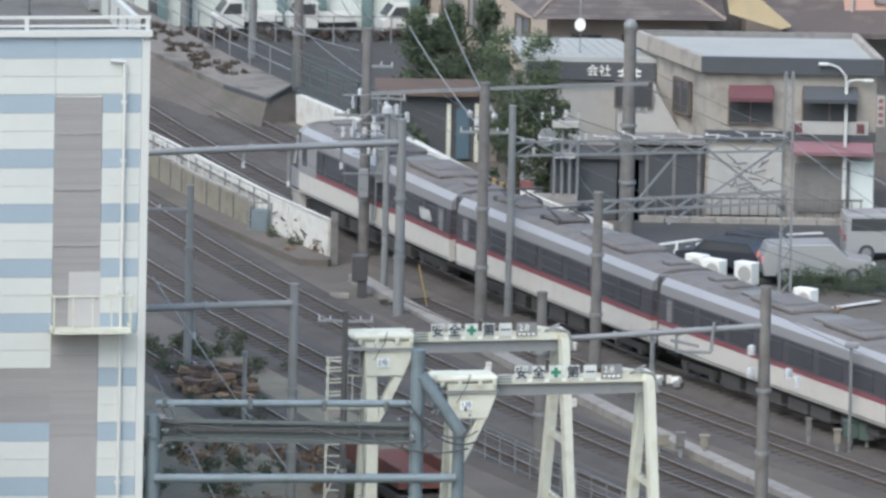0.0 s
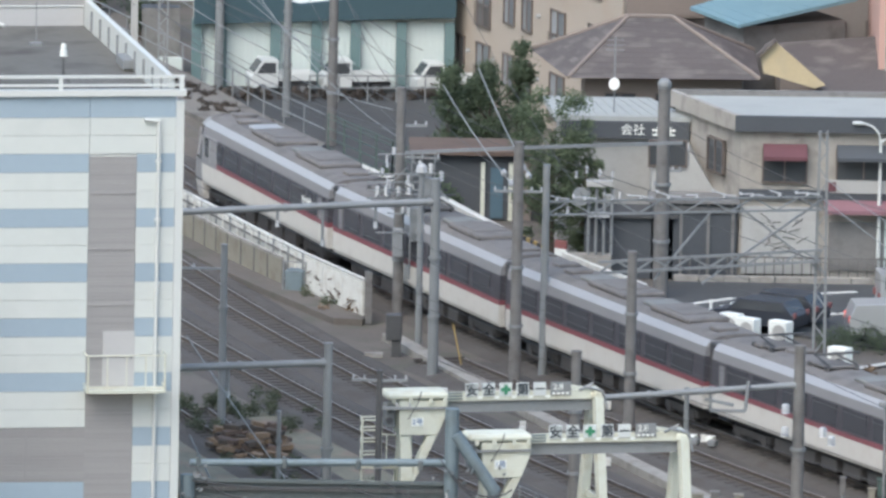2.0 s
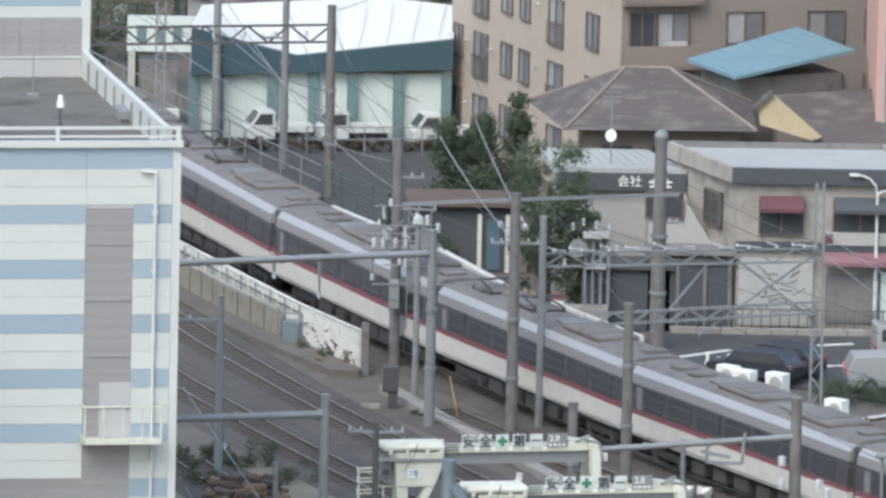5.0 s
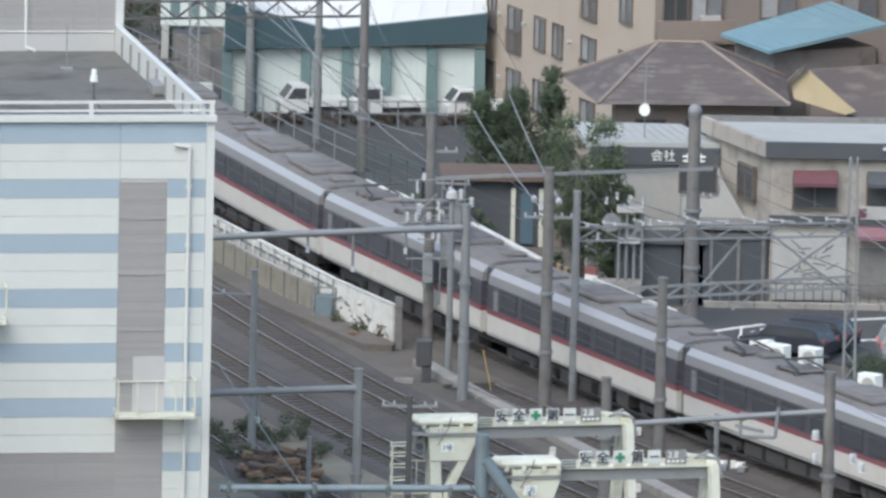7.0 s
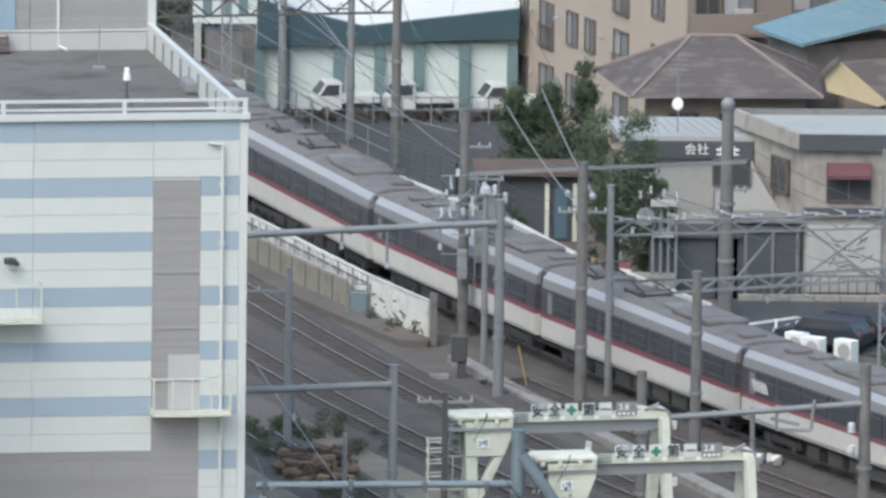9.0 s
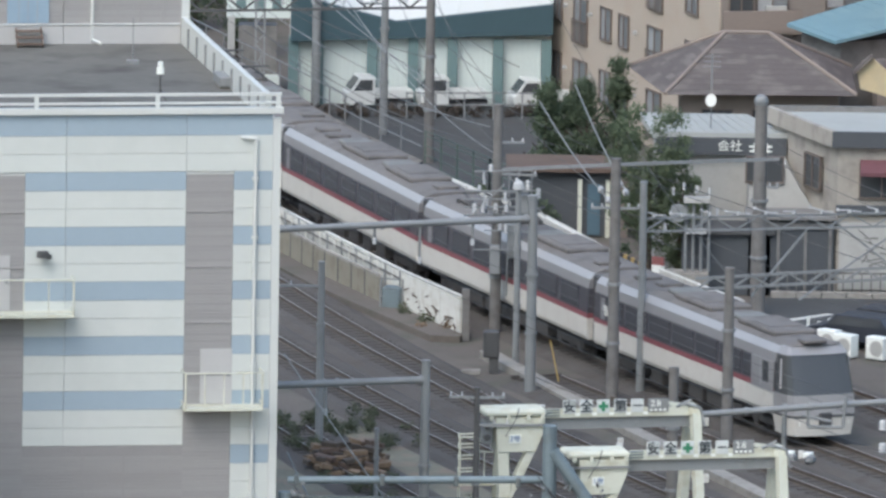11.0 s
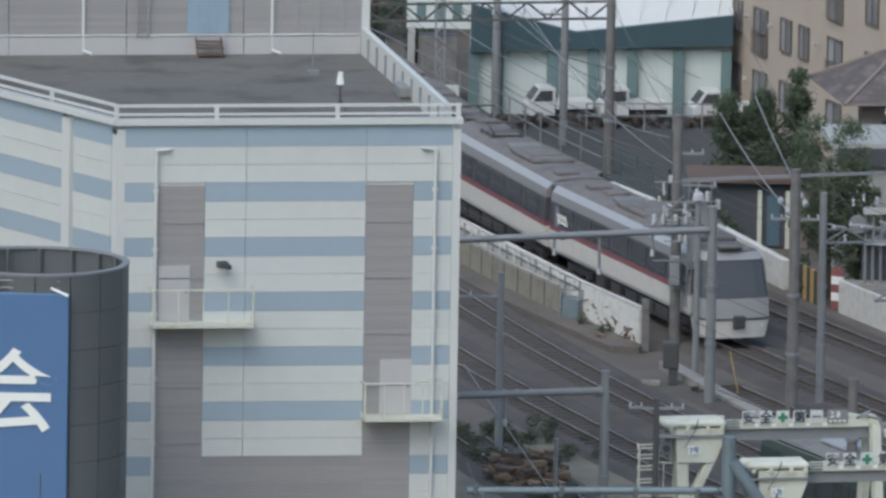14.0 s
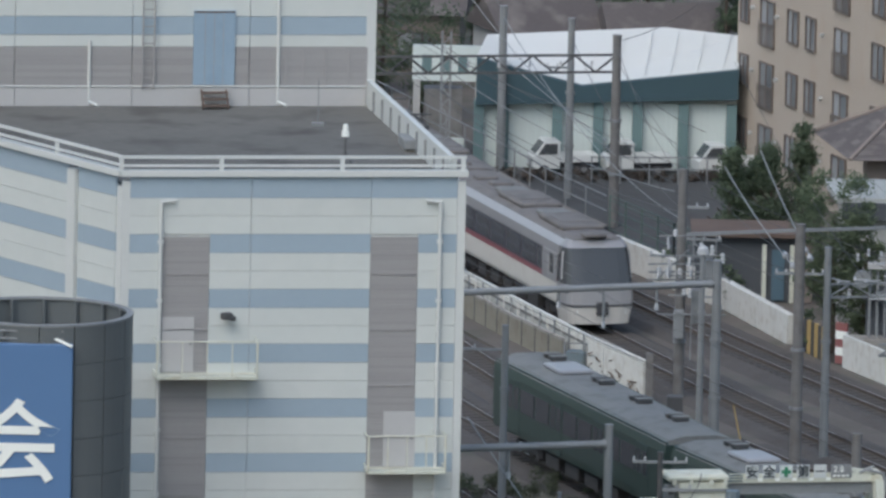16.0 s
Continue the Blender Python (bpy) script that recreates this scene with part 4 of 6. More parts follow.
for z in (4.4, 4.7, 5.0):
    beam(bm, (-1.5, -0.2, z), (0.6, -0.2, z + 0.05), 0.06, 0.06)
part("rack", bm, GALV, gear)
rnd = random.Random(14)
bm = bmesh.new()
for k in range(5):
    z = 3.1 + 0.75 * k
    beam(bm, (-0.9 + rnd.uniform(-0.3, 0.2), -0.3, z), (1.3 + rnd.uniform(-0.4, 0.4), -0.35, z + rnd.uniform(-0.1, 0.1)), 0.05, 0.05)
for x in (0.15, 0.5, 1.0):
    rod(bm, (x, -0.35, 1.2 + x), (x + 0.05, -0.35, 6.3), 0.025, 6)
beam(bm, (-1.2, -0.3, 4.4), (0.0, -0.3, 5.6), 0.05, 0.05)
beam(bm, (1.6, -0.3, 4.4), (0.2, -0.3, 5.9), 0.05, 0.05)
part("cross_bars", bm, GALV, gear)
for k in range(14):
    insulator(gear, (rnd.uniform(-1.0, 1.4), -0.42, rnd.uniform(3.1, 6.2)), rnd.uniform(0.2, 0.4), rnd.uniform(0.05, 0.1))
bell = thing("bell_insulator", "large white bell insulator on a steel post", "insulator", pose(10.05, 590.0, 6.4))
bm = bmesh.new()
rod(bm, (0, 0, 0), (0, 0, 0.22), 0.24, 14, 0.2)
rod(bm, (0, 0, 0.22), (0, 0, 0.32), 0.2, 14, 0.08)
part("shell", bm, INSUL, bell)


def portal(name, a, b, r, material, label, hangers=(), group="pipe portals"):
    p = thing(name, label, "portal beam", group=group)
    bm = bmesh.new()
    rod(bm, a, b, r, 12)
    bb = part("pipe", bm, material, p)
    a, b = Vector(a), Vector(b)
    for f in (0.02, 0.3, 0.6, 0.98):
        q = a.lerp(b, f)
        d = (b - a).normalized() * 0.05
        bm = bmesh.new()
        rod(bm, q - d, q + d, r * 1.35, 12)
        part("flange", bm, material, bb)
    for f, drop in hangers:
        q = a.lerp(b, f)
        bm = bmesh.new()
        rod(bm, q, q - Vector((0, 0, drop)), 0.06, 6)
        part("hanger", bm, material, p)
        insulator(p, (q.x, q.y, q.z - drop - 0.2), 0.25)
    return p


portal("pipe_portal", (-3.5, 581.0, 5.9), (10.5, 583.7, 6.28), 0.13, GALV, "grey steel pipe across the tracks", ((0.58, 0.5), (0.7, 1.3), (0.84, 0.7)))
portal("pipe_portal", (-1.5, 540.3, 7.06), (6.14, 541.9, 7.19), 0.13, GALV, "grey steel pipe across the siding", ((0.55, 0.9),))
p3 = portal("pipe_portal", (15.0, 542.2, 6.02), (22.48, 543.5, 6.42), 0.11, GALV, "grey steel pipe with hanging bracket", ())
bm = bmesh.new()
for a, b in (((19.4, 543, 6.4), (19.4, 543, 5.55)), ((19.4, 543, 5.55), (20.6, 543, 5.55)), ((20.6, 543, 5.55), (20.7, 543, 6.6)), ((19.2, 543, 5.95), (20.2, 543, 5.75))):
    rod(bm, a, b, 0.06, 6)
part("bracket_loop", bm, GALV, p3)
for x, z in ((22.0, 5.5), (22.0, 4.7), (23.3, 4.7), (23.6, 4.4)):
    insulator(p3, (x, 543, z), 0.35, 0.16)
# blue-grey yard portal close to the camera
DARKTEAL = mat("dark_teal_steel", (0.115, 0.135, 0.14), 0.7, 0.1, vary=0.3, stain=(0.13, 0.13, 0.12), amount=0.4)
yp = thing("yard_portal", "blue-grey steel portal with walkway over the siding", "portal frame")
for x, top_ in ((1.34, 5.2), (10.24, 7.6), (11.66, 5.0)):
    bm = bmesh.new()
    rod(bm, (x, 530.5, -0.3), (x, 530.5, top_), 0.24 if x < 11 else 0.2, 12)
    part("column", bm, BLUEGREY, yp)
for a, b, r in (((1.4, 530.5, 5.6), (10.2, 530.5, 5.74), 0.13), ((1.4, 530.3, 3.06), (11.6, 530.3, 3.24), 0.16), ((10.35, 530.4, 6.75), (11.75, 530.4, 4.75), 0.22)):
    bm = bmesh.new()
    rod(bm, a, b, r, 12)
    part("tube", bm, BLUEGREY, yp)
deck = boxpart("walkway", (5.95, 530.9, 4.72), (8.9, 0.6, 0.12), DARKSTEEL, yp, "dark steel walkway")
boxpart("side_plate", (5.95, 530.75, 4.68), (8.8, 0.05, 0.6), DARKTEAL, deck, "dark walkway side plate")
for i in range(19):
    x = 1.6 + i * 0.48
    bm = bmesh.new()
    beam(bm, (x, 530.6, 4.4), (x, 530.6, 4.98), 0.04, 0.05)
    part("upright", bm, DARKTEAL, deck)
for z in (4.36, 5.0):
    bm = bmesh.new()
    beam(bm, (1.5, 530.6, z), (10.4, 530.6, z), 0.1, 0.12)
    part("chord", bm, DARKTEAL, deck)
rnd = random.Random(3)
for i in range(26):
    x, z = rnd.choice((rnd.uniform(9.6, 12.1), rnd.uniform(1.2, 2.2), rnd.uniform(9.6, 11.0))), rnd.uniform(4.1, 5.6)
    bm = bmesh.new()
    rod(bm, (x, 530.2, z), (x + rnd.uniform(-0.18, 0.18), 530.1, z + rnd.uniform(-0.2, 0.2)), 0.045, 6)
    part("fitting", bm, GALV if i % 3 else DARKTEAL, yp)

for k, (x0, x1, z0, z1, drop) in enumerate(((1.5, 6.6, 5.05, 4.9, 0.15), (6.6, 10.2, 4.95, 4.5, 0.25), (8.0, 12.0, 5.1, 4.3, 0.5), (1.6, 3.2, 5.5, 4.5, 0.3), (9.8, 12.3, 6.0, 4.9, 0.7), (10.2, 12.4, 5.4, 4.6, 0.5))):
    bm = bmesh.new()
    rings = []
    for i in range(13):
        f = i / 12
        p = Vector((x0 + (x1 - x0) * f, 530.15, z0 + (z1 - z0) * f - drop * 4 * f * (1 - f)))
        rings.append([bm.verts.new(p + Vector((0, math.cos(q * math.pi / 3), math.sin(q * math.pi / 3))) * 0.035) for q in range(6)])
    for r, w in zip(rings, rings[1:]):
        for q in range(6):
            bm.faces.new((r[q], r[(q + 1) % 6], w[(q + 1) % 6], w[q]))
    part("cable", bm, BLACK, yp, "drooping black cable")
for x in (1.7, 4.6, 7.1, 9.2):
    boxpart("clamp", (x, 530.5, 5.64), (0.16, 0.34, 0.36), DARKTEAL, yp, bevel=0.03)

# lattice catenary beam between two posts
tb = thing("lattice_beam", "grey lattice steel beam with insulators over the tracks", "lattice beam", group="lattice beams")
def lattice(parent, a, b, h, n, w=0.07, material=GALV):
    a, b = Vector(a), Vector(b)
    up = Vector((0, 0, h))
    for q in (0, 1):
        bm = bmesh.new()
        beam(bm, a + up * q, b + up * q, w * 1.4, w * 1.4)
        part("chord", bm, material, parent)
    for i in range(n):
        p, r = a.lerp(b, i / n), a.lerp(b, (i + 1) / n)
        bm = bmesh.new()
        beam(bm, p + up * (i % 2), r + up * (1 - i % 2), w, w)
        part("web_bar", bm, material, parent)


lattice(tb, (14.6, 584, 5.8), (25.0, 588, 5.55), 0.5, 12, 0.055)
for i in range(10):
    x, y = 15.0 + i * 1.05, 584.1 + i * 0.4
    bm = bmesh.new()
    z = 6.36 - 0.025 * i
    rod(bm, (x, y, z - 0.02), (x, y, z + 0.12), 0.08, 8, 0.05)
    rod(bm, (x - 0.4, y, z + 0.2 - 0.12 * (i % 2)), (x, y, z + 0.08), 0.03, 6)
    if i % 3 != 2:
        rod(bm, (x - 0.48, y, z + 0.2 - 0.12 * (i % 2)), (x - 0.38, y, z + 0.22 - 0.12 * (i % 2)), 0.075, 8)
        rod(bm, (x, y, z + 0.06), (x + 0.45, y, z + 0.04), 0.03, 6)
    part("insulator", bm, INSUL, tb, "slanting white porcelain insulator")
tb2 = thing("lattice_beam", "grey lattice steel beam low over the tracks", "lattice beam", group="lattice beams")
lattice(tb2, (16.6, 585.2, 3.45), (25.0, 588, 3.6), 0.42, 12)
g = thing("lattice_post", "grey lattice steel post beside the road", "lattice post", pose(25.02, 588.2, -0.3))
for dx in (-0.22, 0.22):
    bm = bmesh.new()
    beam(bm, (dx, 0, 0), (dx * 0.6, 0, 8.8), 0.1, 0.1)
    part("leg", bm, GALV, g)
for i in range(14):
    bm = bmesh.new()
    s = -1 if i % 2 else 1
    beam(bm, (-0.22 * s, 0, 0.3 + i * 0.6), (0.2 * s, 0, 0.9 + i * 0.6), 0.05, 0.05)
    part("lacing", bm, GALV, g)
bm = bmesh.new()
for a, b in (((0, 0, 6.2), (-4.5, -1.6, 3.2)), ((0, 0, 3.5), (-3.2, -1.1, 6.1)), ((-4.2, -1.5, 5.9), (-6.3, -2.2, 3.4))):
    beam(bm, a, b, 0.07, 0.07)
part("brace", bm, GALV, g)
upper = thing("upper_beam", "thin grey steel beam between poles", "beam")
bm = bmesh.new()
beam(bm, (9.4, 596.9, 6.05), (13.84, 597, 6.3), 0.1, 0.12)
beam(bm, (13.84, 597, 6.3), (20.1, 599, 6.3), 0.1, 0.12)
part("bar", bm, GALV, upper)
far_beam = thing("lattice_beam", "dark lattice steel beam by the garages", "lattice beam", group="lattice beams")
lattice(far_beam, (-5.5, 648.8, 4.35), (7.2, 639, 6.15), 0.7, 15, 0.07, DARKSTEEL)
bm = bmesh.new()
for dx in (-0.18, 0.18):
    beam(bm, (0.3 + dx, 644.3, -0.3), (0.3 + dx, 644.3, 6.9), 0.08, 0.08)
for i in range(16):
    k = 0.18 if i % 2 else -0.18
    beam(bm, (0.3 - k, 644.3, i * 0.42), (0.3 + k, 644.3, 0.42 + i * 0.42), 0.05, 0.05)
part("lattice_leg", bm, GALV, far_beam, "grey lattice leg")
for i in range(5):
    insulator(far_beam, (1.2 + i * 1.25, 643.4 - i * 0.96, 5.55 + i * 0.18), 0.25, 0.07)

# wires
def wire(a, b, sag, r=0.014, label="thin dark overhead wire above the tracks"):
    a, b = Vector(a), Vector(b)
    n = 12
    d = (b - a).normalized()
    u = d.cross(Vector((0, 0, 1))).normalized()
    w = u.cross(d)
    bm = bmesh.new()
    rings = []
    for i in range(n + 1):
        f = i / n
        p = a.lerp(b, f) - Vector((0, 0, sag * 4 * f * (1 - f)))
        rings.append([bm.verts.new(p + (u * math.cos(k * math.pi / 2) + w * math.sin(k * math.pi / 2)) * r) for k in range(4)])
    for q, t in zip(rings, rings[1:]):
        for k in range(4):
            bm.faces.new((q[k], q[(k + 1) % 4], t[(k + 1) % 4], t[k]))
    return solid("overhead_wire", bm, DARKSTEEL if r < 0.02 else GALV, label, "wire", "overhead wires")


for tk in ("express", "outer", "yard", "near"):
    for z, sag in ((5.1, 0.05), (5.9, 0.5)):
        for y0, y1 in ((660, 615), (615, 584), (584, 543), (543, 500)):
            wire((line_x(tk, y0), y0, z), (line_x(tk, y1), y1, z), sag, 0.012)
wire((7.2, 639, 7.2), (9.35, 596.9, 8.2), 0.6)
wire((7.2, 639, 6.6), (13.5, 581.9, 7.4), 1.0)
wire((5.4, 646.5, 6.5), (9.35, 596.9, 7.0), 0.8)
wire((2.64, 654, 6.2), (9.35, 596.9, 6.6), 1.0, 0.022, "pale overhead cable between two poles")
wire((0.0, 650, 9.2), (7.2, 633, 3.6), 0.5, 0.022, "pale overhead cable between two poles")
wire((11.2, 612, 6.4), (13.4, 582, 7.1), 0.2, 0.03, "pale tensioned stay wire beside a pole")
wire((12.6, 614, 6.8), (14.0, 582.5, 7.4), 0.2, 0.03, "pale tensioned stay wire beside a pole")
wire((17.4, 571.8, 6.2), (12.0, 640, 6.5), 0.6)
wire((19.5, 602, 6.8), (30, 585, 5.5), 0.6)
wire((19.5, 602, 6.0), (32, 580, 5.0), 0.6)
wire((25, 588, 6.0), (34, 565, 3.0), 0.3, 0.02)
wire((25, 588, 6.8), (34, 570, 3.8), 0.3, 0.02)
wire((22.5, 543.5, 7.0), (34, 530, 5.0), 0.4)
for x, y, z in ((13.05, 586.4, 6.98), (13.27, 583.6, 7.03), (13.75, 586.0, 7.26), (13.9, 583.6, 7.33)):
    si = thing("strain_insulator", "pale round strain insulator on a stay wire", "insulator", pose(x, y, z), "strain insulators")
    bm = bmesh.new()
    bmesh.ops.create_icosphere(bm, subdivisions=2, radius=0.15, matrix=Matrix.Diagonal((0.8, 1.0, 1.0, 1.0)))
    part("shell", bm, INSUL, si)
    boxpart("clevis", (0.1, -0.3, 0.02), (0.05, 0.5, 0.06), GALV, si)
wire((1.3, 560, 5.0), (6.0, 531, 3.2), 0.1, 0.03, "pale stay cable over the siding")
wire((1.4, 540, 4.9), (4.4, 527, 1.2), 0.1, 0.03, "pale stay cable over the siding")
wire((2.5, 652, 4.9), (6.75, 628, 4.95), 0.1, 0.025, "pale overhead cable before the garages")
wire((0.6, 655, 3.6), (4.6, 640, 3.45), 0.1, 0.022, "pale overhead cable before the garages")
wire((7.7, 652, 3.0), (9.6, 632, 4.3), 0.1, 0.018)
wire((8.85, 652, 3.05), (10.7, 630, 5.1), 0.1, 0.018)
wire((5.6, 645, 1.7), (9.3, 615, 4.95), 0.1, 0.022, "pale overhead cable before the garages")
wire((-3.0, 652, 7.0), (6.9, 622, 6.6), 0.6, 0.018)
wire((-3.0, 655, 5.6), (9.3, 597, 6.9), 1.2, 0.018)
wire((-1, 700, 9), (2.6, 654, 6.4), 0.6)
wire((7.2, 639, 7.4), (12.5, 654, 8.5), 0.5)

low = thing("mesh_fence", "thin grey mesh fence between the sidings", "fence", kind="structure")
fa_, fb_ = Vector((12.6, 554.6, -0.3)), Vector((18.6, 538.6, -0.3))
for i in range(13):
    p = fa_.lerp(fb_, i / 12)
    boxpart("post", (p.x, p.y, 0.35), (0.05, 0.05, 1.3), GALV, low)
for z in (0.3, 0.65, 1.0, 1.3):
    bm = bmesh.new()
    beam(bm, fa_ + Vector((0, 0, z)), fb_ + Vector((0, 0, z)), 0.025, 0.03)
    part("wire", bm, GALV, low)

# ---------- yard cranes ----------
SIGNPALE = mat("dusty_white_plate", (0.58, 0.61, 0.6), 0.6, vary=0.12, stain=(0.42, 0.44, 0.43), amount=0.4)


def crane(m, number):
    c = thing("gantry_crane", "cream painted steel gantry crane with a safety sign", "gantry crane", m, "twin yard cranes")
    H = 6.15
    bm = bmesh.new()
    box(bm, (-3.2, 0, H - 0.15), (5.4, 0.34, 0.42))
    part("girder", bm, GALV, c, "grey steel girder")
    bm = bmesh.new()
    box(bm, (-3.2, -0.02, H + 0.12), (5.4, 0.5, 0.1))
    part("girder_top", bm, CREAM, c)
    # head box on a forked leg, with an opening between post and brace
    across = Matrix(((1, 0, 0, 0), (0, 0, -1, 0), (0, 1, 0, 0), (0, 0, 0, 1)))
    def plate_of(name, pts, y0, y1, label=""):
        bm = bmesh.new()
        prism(bm, pts, Matrix.Translation((0, y1, 0)) @ across, Matrix.Translation((0, y0, 0)) @ across)
        return part(name, bm, CREAM, c, label, bevel=0.025)
    plate_of("head_box", [(-7.52, H + 0.14), (-5.78, H + 0.14), (-5.8, H - 0.3), (-6.1, H - 1.07), (-7.45, H - 1.07)], -0.55, 0.55, "cream head box")
    plate_of("leg_post", [(-7.45, H - 1.07), (-7.05, H - 1.07), (-6.95, H - 2.6), (-6.95, 0.3), (-7.38, 0.3), (-7.38, H - 2.4)], -0.5, -0.1, "cream leg post")
    plate_of("leg_brace", [(-6.42, H - 1.07), (-6.1, H - 1.07), (-6.72, H - 2.35), (-6.95, H - 2.75), (-6.95, H - 2.2)], -0.5, -0.1)
    bm = bmesh.new()
    box(bm, (-6.85, 0, H + 0.3), (2.2, 1.25, 0.24))
    part("head_cover", bm, CREAM, c, "cream rounded head cover", bevel=0.08)
    for x in (-7.7, -7.1, -6.4, -5.9):
        boxpart("cover_lug", (x, -0.64, H + 0.16), (0.14, 0.05, 0.16), CREAM, c)
    boxpart("hoist_case", (-7.75, -0.1, H - 0.4), (0.3, 0.6, 0.8), GALV, c, "grey hoist case", bevel=0.03)
    bm = bmesh.new()
    for z in (-0.15, -0.55):
        rod(bm, (-7.8, -0.5, H + z), (-7.8, -0.3, H + z), 0.12, 10)
    rod(bm, (-6.75, -0.66, H + 0.48), (-6.85, -0.68, H + 0.1), 0.018, 6)
    rod(bm, (-6.85, -0.68, H + 0.1), (-7.2, -0.62, H - 0.5), 0.014, 6)
    part("hoist_gear", bm, DARKSTEEL, c, "dark hoist gear and hose")
    bm = bmesh.new()
    beam(bm, (-8.0, -0.62, H - 0.12), (-5.75, -0.62, H - 0.12), 0.06, 0.08)
    part("service_pipe", bm, GALV, c)
    plate = boxpart("number_plate", (-6.85, -0.575, H - 0.6), (0.42, 0.03, 0.3), LETTERW, c)
    lettering("number", number, 0.25, SIGNBLUE, plate, pose(-6.85, -0.6, H - 0.6, 90))
    for y in (-1.3, 1.3):
        if y > 0:
            bm = bmesh.new()
            beam(bm, (-7.2, 0.45, H - 1.0), (-7.25, y, 0.1), 0.2, 0.22)
            part("leg", bm, CREAM, c)
        bm = bmesh.new()
        beam(bm, (-0.45, y * 0.3, H + 0.15), (-0.3 if y < 0 else -0.65, y, 0.1), 0.3, 0.34)
        part("leg", bm, CREAM, c)
        bm = bmesh.new()
        for x in (-7.25, -0.45):
            rod(bm, (x, y - 0.1, 0.05), (x, y + 0.1, 0.05), 0.26, 12)
        part("wheel", bm, DARKSTEEL, c)
    for x in (-7.25, -0.45):
        for z, k in ((2.75, 0.72), (0.55, 1.0)):
            bm = bmesh.new()
            beam(bm, (x, (-1.3 if x > -1 else -0.35) * k, z), (x, 1.3 * k, z), 0.16, 0.22)
            tie = part("tie_beam", bm, CREAM, c)
            for i in range(4):
                boxpart("hole", (x, (-0.75 if x > -1 else -0.2) * k + i * (0.5 if x > -1 else 0.35) * k, z + 0.115), (0.1, 0.16, 0.02), DARKSTEEL, tie)
    bm = bmesh.new()
    box(bm, (-0.45, 0, H + 0.18), (0.46, 1.0, 0.42))
    part("end_head", bm, CREAM, c, bevel=0.12)
    bm = bmesh.new()
    beam(bm, (-1.35, 0, H + 0.45), (-0.6, 0, H + 0.32), 0.2, 0.12)
    part("arm", bm, CREAM, c)
    bm = bmesh.new()
    for p, q in (((-0.9, -0.35, H + 0.5), (-0.3, -0.5, H + 0.35)), ((-0.3, -0.5, H + 0.35), (-0.15, -0.55, H - 0.3)), ((-1.1, -0.3, H + 0.36), (-0.6, -0.4, H + 0.62))):
        rod(bm, p, q, 0.05, 8)
    part("conduit", bm, GALV, c, "grey bent conduit")
    # sign plates
    board = boxpart("sign_base", (-3.1, -0.28, H + 0.22), (5.2, 0.06, 0.32), CREAM, c)
    x = -4.9
    for i, ch in enumerate(("安", "全", "+", "第", "一")):
        z = H + 0.44
        pl = boxpart("sign_plate", (x, -0.33, z), (0.44, 0.05, 0.46), SIGNPALE, c)
        if ch == "+":
            bm = bmesh.new()
            box(bm, (x, -0.365, z), (0.34, 0.02, 0.12))
            box(bm, (x, -0.366, z), (0.12, 0.02, 0.34))
            part("green_cross", bm, GREEN, pl, "green safety cross")
        else:
            lettering("character", ch, 0.44 if ch != "一" else 0.34, INK, pl, pose(x, -0.37, z - 0.02, 90), "", 0.008)
        x += 0.6
        boxpart("link_plate", (x - 0.3, -0.3, H + 0.17), (0.16, 0.05, 0.1), LETTERW, c)
    pl = boxpart("load_plate", (-1.75, -0.33, H + 0.44), (0.72, 0.05, 0.46), GALV, c, "blue-grey load plate")
    lettering("load_figure", "2.8", 0.3, LETTERW, pl, pose(-1.85, -0.37, H + 0.5, 90))
    for i in range(4):
        boxpart("mark", (-2.0 + i * 0.16, -0.365, H + 0.28), (0.1, 0.02, 0.07), LETTERW, pl)
    for i in range(3):
        boxpart("hazard_bar", (-5.5, -0.33, H + 0.14 + i * 0.1), (0.55, 0.03, 0.04), BLUEGREY, board)
    return c


crane(pose(15.8, 541.6, 0.0, 0, 0, 12), "2号")
crane(pose(18.5, 533.4, 0.0, 0, 0, 12), "1号")
ladder = thing("access_ladder", "white pipe ladder tower beside the crane", "ladder", pose(7.3, 540.6, -0.3))
for x, y in ((0, 0), (0.65, 0), (0, 0.7), (0.65, 0.7)):
    bm = bmesh.new()
    rod(bm, (x, y, 0), (x + 0.05, y, 5.7), 0.035, 6)
    part("stile", bm, CREAM, ladder)
for i in range(9):
    bm = bmesh.new()
    rod(bm, (0, 0, 0.4 + i * 0.4), (0.65, 0, 0.4 + i * 0.4), 0.022, 6)
    part("rung", bm, CREAM, ladder)
boxpart("landing", (0.85, 0.3, 4.1), (1.9, 0.9, 0.1), CREAM, ladder, bevel=0.02)
for z in (4.5, 4.95, 5.35, 5.7):
    bm = bmesh.new()
    for p, q in (((0, 0), (0, 0.7)), ((0, 0.7), (0.65, 0.7)), ((0, 0), (0.65, 0))):
        rod(bm, (*p, z), (*q, z + 0.04), 0.028, 6)
    part("guard_hoop", bm, CREAM, ladder)
for z in (0.8, 2.4):
    bm = bmesh.new()
    rod(bm, (0, 0.7, z), (0.65, 0.7, z + 1.5), 0.025, 6)
    rod(bm, (0.65, 0, z), (0.65, 0.7, z + 1.5), 0.025, 6)
    part("diagonal", bm, CREAM, ladder)
for x in (0.9, 1.3, 1.75):
    bm = bmesh.new()
    rod(bm, (x, 0.7, 4.1), (x, 0.7, 5.1), 0.025, 6)
    part("landing_post", bm, CREAM, ladder)
bm = bmesh.new()
rod(bm, (0.65, 0.7, 5.1), (1.75, 0.7, 5.1), 0.025, 6)
part("landing_rail", bm, CREAM, ladder)
